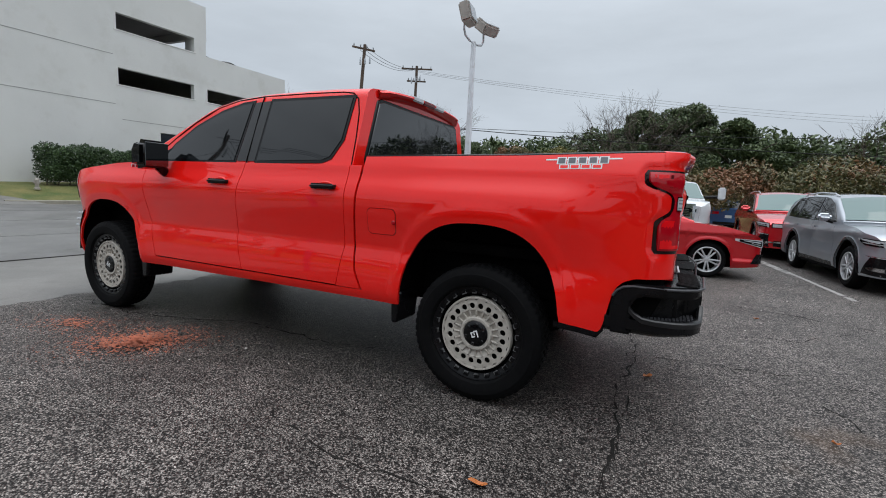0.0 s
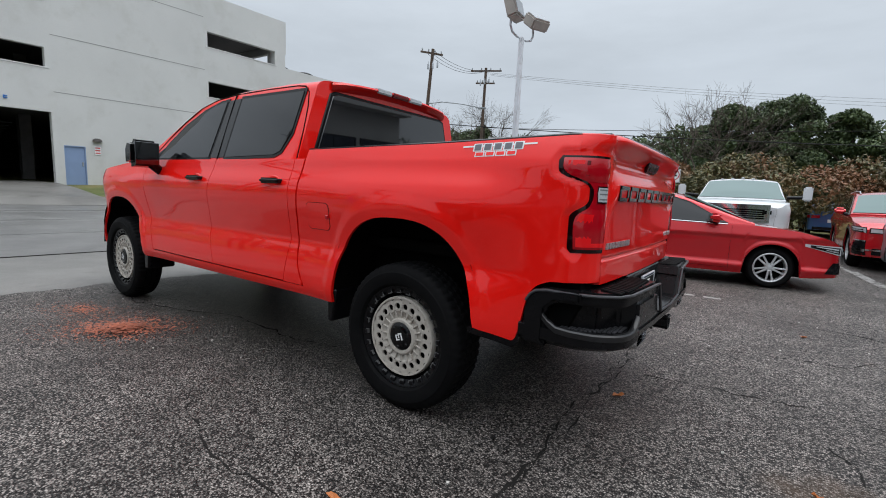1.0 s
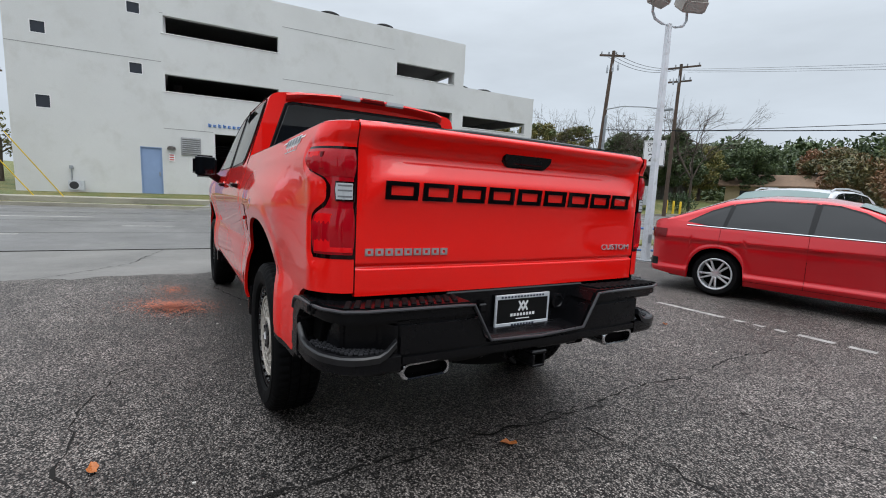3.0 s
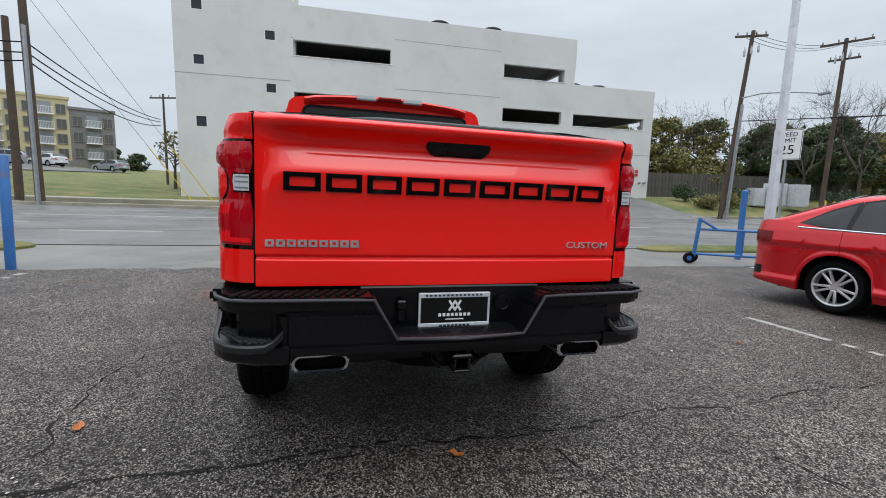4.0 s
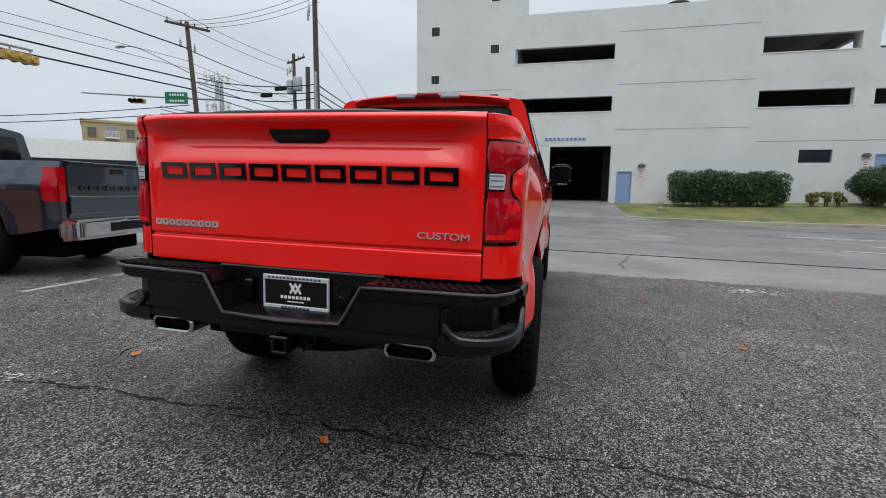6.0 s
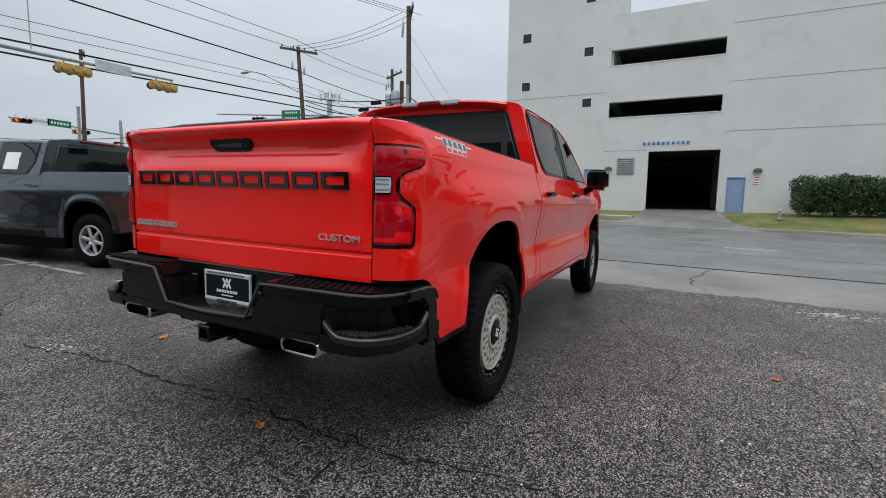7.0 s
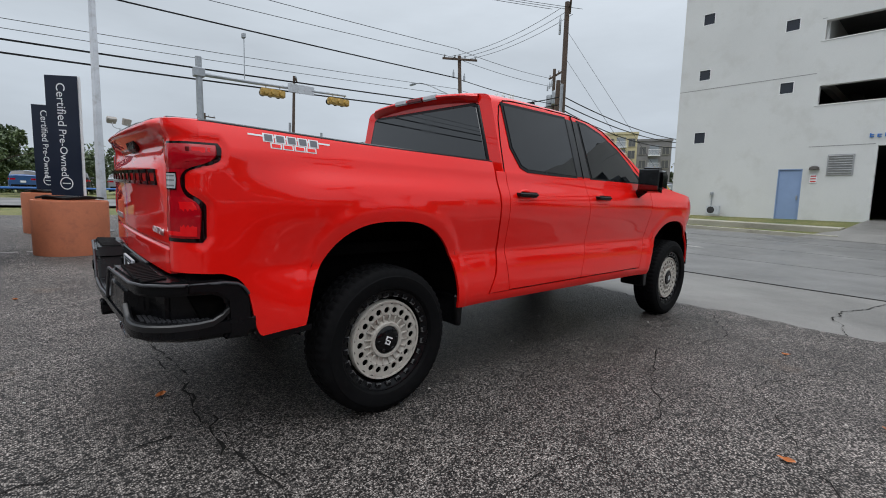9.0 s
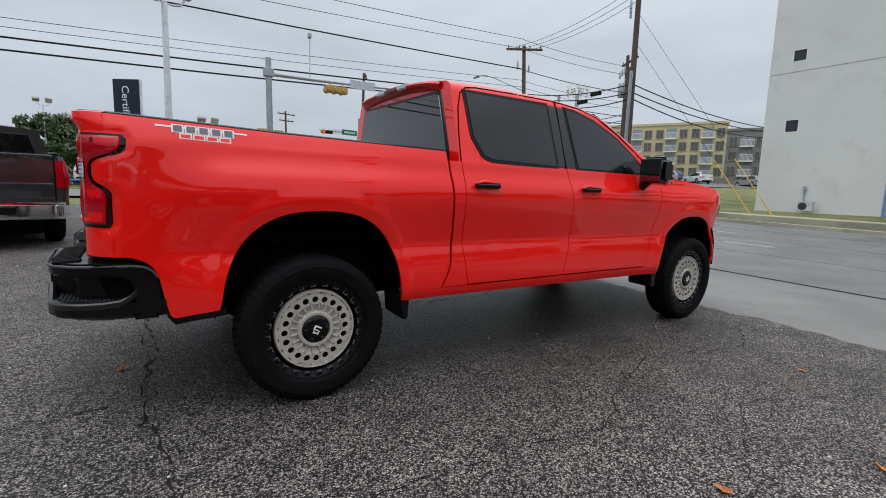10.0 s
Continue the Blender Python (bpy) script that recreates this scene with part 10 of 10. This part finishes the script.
# rows of cars far off
FAR_SUV = Shape(W=0.90, xf=-3.6, xr=0.95, rf=0.45, df=0.22, rr=0.35, dr=0.16, r=0.34, flare=0.0, soft=0.06, rocker=0.08, crown=0.05, lean=0.36, handle_z=0.9,
                sill=[(-3.6, 0.26), (0.95, 0.3)], arches=[(0.0, 0.39, 0.74, 2.1), (-2.7, 0.39, 0.74, 2.1)], deck=[(-3.6, 0.70), (-3.0, 0.92), (-2.3, 1.0), (0.95, 1.05)],
                prof=[(0.2, 0.84), (0.4, 0.885), (0.8, 0.895), (1.1, 0.85)], roof=[(-2.4, 1.02), (-1.6, 1.42), (-0.4, 1.52), (0.5, 1.44), (0.88, 1.08)], cab=(-2.36, 0.86), belt=lambda x: 1.0,
                shield=(-2.3, -1.6), backlight=(0.45, 0.8))
FAR_GLASS = [[(-2.0, 1.02), (-1.5, 1.36), (-1.05, 1.43), (-1.05, 1.03)], [(-0.97, 1.03), (-0.97, 1.43), (-0.2, 1.44), (0.35, 1.34), (0.45, 1.06)]]
fleet = []
for mat, nm in ((WHITE_PAINT, "white"), (BLUE_PAINT, "blue"), (DARK_GREY, "dark grey"), (SILVER_BLUE, "silver")):
    fleet.append(build_car(pose(-47.5 - 1.8 * len(fleet), -35.5 + 2.0 * len(fleet), ground_z(-47.5 - 1.8 * len(fleet), -35.5 + 2.0 * len(fleet)) + 0.03, 0, 0, 150), FAR_SUV, mat, "distant parked " + nm + " car", "car", [-2.05, -1.0, 0.1], FAR_GLASS, SEDAN_RIM, SEDAN_TYRE, "distant parked cars", handles=False))
    head_and_tail(fleet[-1], FAR_SUV, 0.72, 0.85, 0.05, 0.05)
spots = [(-49.8, -45.8, 150), (-51.0, -43.0, 60), (-52.2, -42.0, 60), (-53.6, -40.5, 60), (-54.8, -39.0, 60), (-56.0, -37.3, 60), (-57.5, -35.5, 60), (-44.0, -41.5, 150), (-46.5, -38.5, 150), (-60, -33, 60), (-62, -30, 60), (-66, -25, 60),
         (-4, -44, 80), (-1, -43, 85), (2, -45, 85), (5, -44, 90), (8, -44, 90), (11, -45, 92), (-8, -41, 70)]
for k, (x, y, a) in enumerate(spots):
    z = 0.9 if y < -38 and x > -20 else ground_z(x, y) + 0.05
    copy_thing(fleet[(k * 3 + k // 4) % 4], pose(x, y, z, 0, 0, a))


# ---- cracks, stains, marks and leaves on the car park ----
def crack(points, width, seed, label="thin dark crack wandering through the asphalt"):
    """A ragged crack along points, a little proud so that it shows as filler."""
    rng = np.random.default_rng(seed)
    pts = []
    for (xa, ya), (xb, yb) in zip(points, points[1:]):
        n = max(3, int(math.hypot(xb - xa, yb - ya) / 0.06))
        for k in range(n):
            pts.append((xa + (xb - xa) * k / n, ya + (yb - ya) * k / n))
    pts.append(points[-1])
    w, jx, jy = 0.0, 0.0, 0.0
    rows = []
    for i, (x, y) in enumerate(pts):
        a, b = pts[max(0, i - 1)], pts[min(len(pts) - 1, i + 1)]
        d = math.hypot(b[0] - a[0], b[1] - a[1]) + 1e-9
        nx, ny = -(b[1] - a[1]) / d, (b[0] - a[0]) / d
        jx = jx * 0.85 + rng.normal() * 0.016
        ww = width * (0.05 + 1.3 * rng.random() ** 1.5)
        px, py = x + nx * jx, y + ny * jx
        rows.append([(px + nx * ww * s, py + ny * ww * s, lot_z(px, py) + 0.003) for s in (-0.5, 0.5)])
    bm = bmesh.new()
    faces(bm, rows)
    bmesh.ops.recalc_face_normals(bm, faces=bm.faces)
    if sum(f.normal.z for f in bm.faces) < 0:
        bmesh.ops.reverse_faces(bm, faces=bm.faces)
    tagged(part("asphalt_crack", bm, CRACK, smooth=0), label, "crack", "asphalt cracks", "structure")


CRACKS = [([(0.83, -1.9), (0.84, -0.7), (0.82, 0.95), (0.76, 2.0), (0.70, 3.4)], 0.014), ([(0.86, 0.9), (0.81, -0.3), (0.84, -1.35), (0.95, -2.4)], 0.016), ([(0.58, -1.78), (-0.31, -1.88), (-0.9, -1.7)], 0.014),
          ([(1.5, 3.55), (2.3, 3.25), (3.2, 2.9), (5.5, 2.3)], 0.022), ([(1.0, 0.6), (1.9, 0.7), (3.2, 0.5), (4.5, 0.9)], 0.014), ([(1.3, 1.6), (2.2, 1.9), (2.8, 2.6)], 0.012), ([(2.0, 0.2), (2.3, -1.0), (2.0, -1.8)], 0.010),
          ([(-4.3, -0.9), (-3.4, -1.0), (-2.3, -0.6), (-1.0, -0.5)], 0.016), ([(-4.35, -3.0), (-5.6, -2.0), (-7.2, -1.6)], 0.018), ([(-4.4, 1.3), (-3.3, 1.7), (-2.4, 1.5), (-1.2, 2.0), (0.2, 1.9)], 0.008), ([(-4.35, 2.5), (-5.4, 2.2), (-7.2, 2.6)], 0.016),
          ([(-3.2, 2.6), (-2.2, 2.2), (-1.0, 2.9), (0.4, 2.7)], 0.006), ([(-3.8, 4.1), (-2.0, 3.6), (-0.4, 3.9)], 0.006), ([(0.9, -3.2), (0.2, -4.4), (-0.6, -5.8)], 0.012), ([(2.4, -3.3), (1.9, -4.6), (2.2, -6.0)], 0.012), ([(-2.8, -2.6), (-1.6, -3.3), (-0.5, -3.0)], 0.010),
          ([(-8.5, 2.0), (-9.8, 1.9), (-13, 2.1), (-19, 1.6)], 0.02)]
for k, (pts, w) in enumerate(CRACKS):
    crack(pts, w * 1.05, 300 + k)


def blotch(x, y, r, seed, material, label, lift, stretch=1.0, turn=0.0, n=90, speck=0.05):
    """A worn paint or soil stain broken into many small flakes lying on the asphalt."""
    rng = np.random.default_rng(seed)
    bm = bmesh.new()
    for k in range(n):
        q, a = abs(rng.normal()) * 0.55, 2 * math.pi * rng.random()
        px, py = r * q * math.cos(a) * stretch, r * q * math.sin(a)
        c, s = math.cos(turn), math.sin(turn)
        cx, cy = x + px * c - py * s, y + px * s + py * c
        sz = speck * (0.25 + rng.random()) * max(0.25, 1.2 - q)
        m = 7
        ph = rng.random() * 6
        vs = []
        for j in range(m):
            t = 2 * math.pi * j / m + ph
            rr = sz * (0.5 + 0.6 * rng.random())
            vs.append(bm.verts.new((cx + rr * math.cos(t), cy + rr * math.sin(t), lot_z(cx, cy) + lift + 0.00002 * k)))
        bm.faces.new(vs)
    bmesh.ops.recalc_face_normals(bm, faces=bm.faces)
    if sum(f.normal.z for f in bm.faces) < 0:
        bmesh.ops.reverse_faces(bm, faces=bm.faces)
    tagged(part("ground_stain", bm, material, smooth=0), label, "stain", "stains", "stuff")


ORANGE = pmat("orange_spill", (0.42, 0.135, 0.075), 0.7, var=0.35, scale=9, fine=80)
blotch(-2.52, -1.42, 0.52, 1, ORANGE, "faded orange-red paint spill on the asphalt", 0.0022, 1.5, 0.80, 2800, 0.012)
blotch(-3.40, -1.42, 0.50, 2, ORANGE, "faint orange-red spill beside a larger one", 0.0022, 1.9, 0.2, 700, 0.010)
GRIT = pmat("pale_grit", (0.36, 0.34, 0.31), 0.8, var=0.25)
blotch(-4.0, 3.6, 0.5, 3, GRIT, "pale crumbled concrete grit at the joint", 0.003, 2.2, 1.5, 120, 0.03)
blotch(0.84, -2.1, 0.35, 4, GRIT, "pale grit gathered along a crack", 0.003, 3.0, 1.57, 160, 0.012)


def bay_line(x0, y0, x1, y1, w=0.09, seed=1):
    rng = np.random.default_rng(seed)
    d = math.hypot(x1 - x0, y1 - y0)
    nx, ny = -(y1 - y0) / d * w / 2, (x1 - x0) / d * w / 2
    bm = bmesh.new()
    n = int(d / 0.10)
    for k in range(n):
        if rng.random() < 0.18:
            continue
        a, b = k / n, (k + 0.98 + 0.02 * rng.random()) / n
        e = [0.75 + 0.35 * rng.random() for _ in range(4)]
        q = [(x0 + (x1 - x0) * a + nx * e[0], y0 + (y1 - y0) * a + ny * e[0]), (x0 + (x1 - x0) * b + nx * e[1], y0 + (y1 - y0) * b + ny * e[1]),
             (x0 + (x1 - x0) * b - nx * e[2], y0 + (y1 - y0) * b - ny * e[2]), (x0 + (x1 - x0) * a - nx * e[3], y0 + (y1 - y0) * a - ny * e[3])]
        bm.faces.new([bm.verts.new((x, y, lot_z(x, y) + 0.0026)) for x, y in q])
    bmesh.ops.recalc_face_normals(bm, faces=bm.faces)
    if sum(f.normal.z for f in bm.faces) < 0:
        bmesh.ops.reverse_faces(bm, faces=bm.faces)
    tagged(part("bay_line", bm, LINE_PAINT, smooth=0), "worn white parking bay line on asphalt", "road marking", "bay lines", "structure")


for k, q in enumerate(((-0.96, 4.08, 1.2, 4.2), (-0.9, -6.75, 3.0, -7.0), (-0.7, -4.35, -4.2, -4.2), (3.3, 7.6, 2.9, 12.5), (3.55, 5.0, 3.2, 10.0), (-0.75, -5.2, -0.75, -10.5))):
    bay_line(*q, seed=k)


def fallen_leaf(x, y, turn, size, seed, mat=FALLEN):
    rng = np.random.default_rng(seed)
    bm = bmesh.new()
    n = 9
    ring = []
    for k in range(n):
        a = 2 * math.pi * k / n
        r = size * (0.55 + 0.5 * abs(math.cos(a)) ** 2 + 0.25 * (k % 2))
        ring.append(bm.verts.new((r * math.cos(a), r * 0.7 * math.sin(a), 0.010 + 0.014 * rng.random())))
    c = bm.verts.new((0, 0, 0.004))
    for k in range(n):
        bm.faces.new((ring[k], ring[(k + 1) % n], c))
    ob = part("fallen_leaf", bm, mat, smooth=0)
    ob.matrix_world = lot_pose(x, y, turn)
    tagged(ob, "curled orange-brown fallen leaf on the asphalt", "leaf", "fallen leaves")


for k, (x, y, s) in enumerate(((0.347, -1.70, 0.040), (0.957, 0.073, 0.040), (-1.25, 2.60, 0.035), (1.65, -3.1, 0.03), (-0.2, 3.1, 0.025), (-2.1, 2.9, 0.03), (-3.2, 2.2, 0.03), (2.0, 2.7, 0.03), (-0.6, -3.6, 0.03), (0.4, -5.2, 0.03), (-3.6, 4.4, 0.03), (1.9, -0.4, 0.02))):
    fallen_leaf(x, y, 47 * k, s, k)
PALE_CHIP = pmat("pale_chip", (0.50, 0.48, 0.44), 0.8, var=0.2)
rng = np.random.default_rng(77)
bm = bmesh.new()
for k in range(170):
    x, y = -4.2 + 8.5 * rng.random(), -5.0 + 11 * rng.random()
    s = 0.003 + 0.005 * rng.random()
    box(bm, -s, s, -s * 0.8, s * 0.8, 0, s, 0, m=Matrix.Translation((x, y, lot_z(x, y))) @ pose(0, 0, 0, 20 * rng.random(), 0, 360 * rng.random()))
tagged(part("loose_gravel", bm, PALE_CHIP, smooth=0), "scattered pale stone chips on the asphalt", "gravel", kind="stuff")
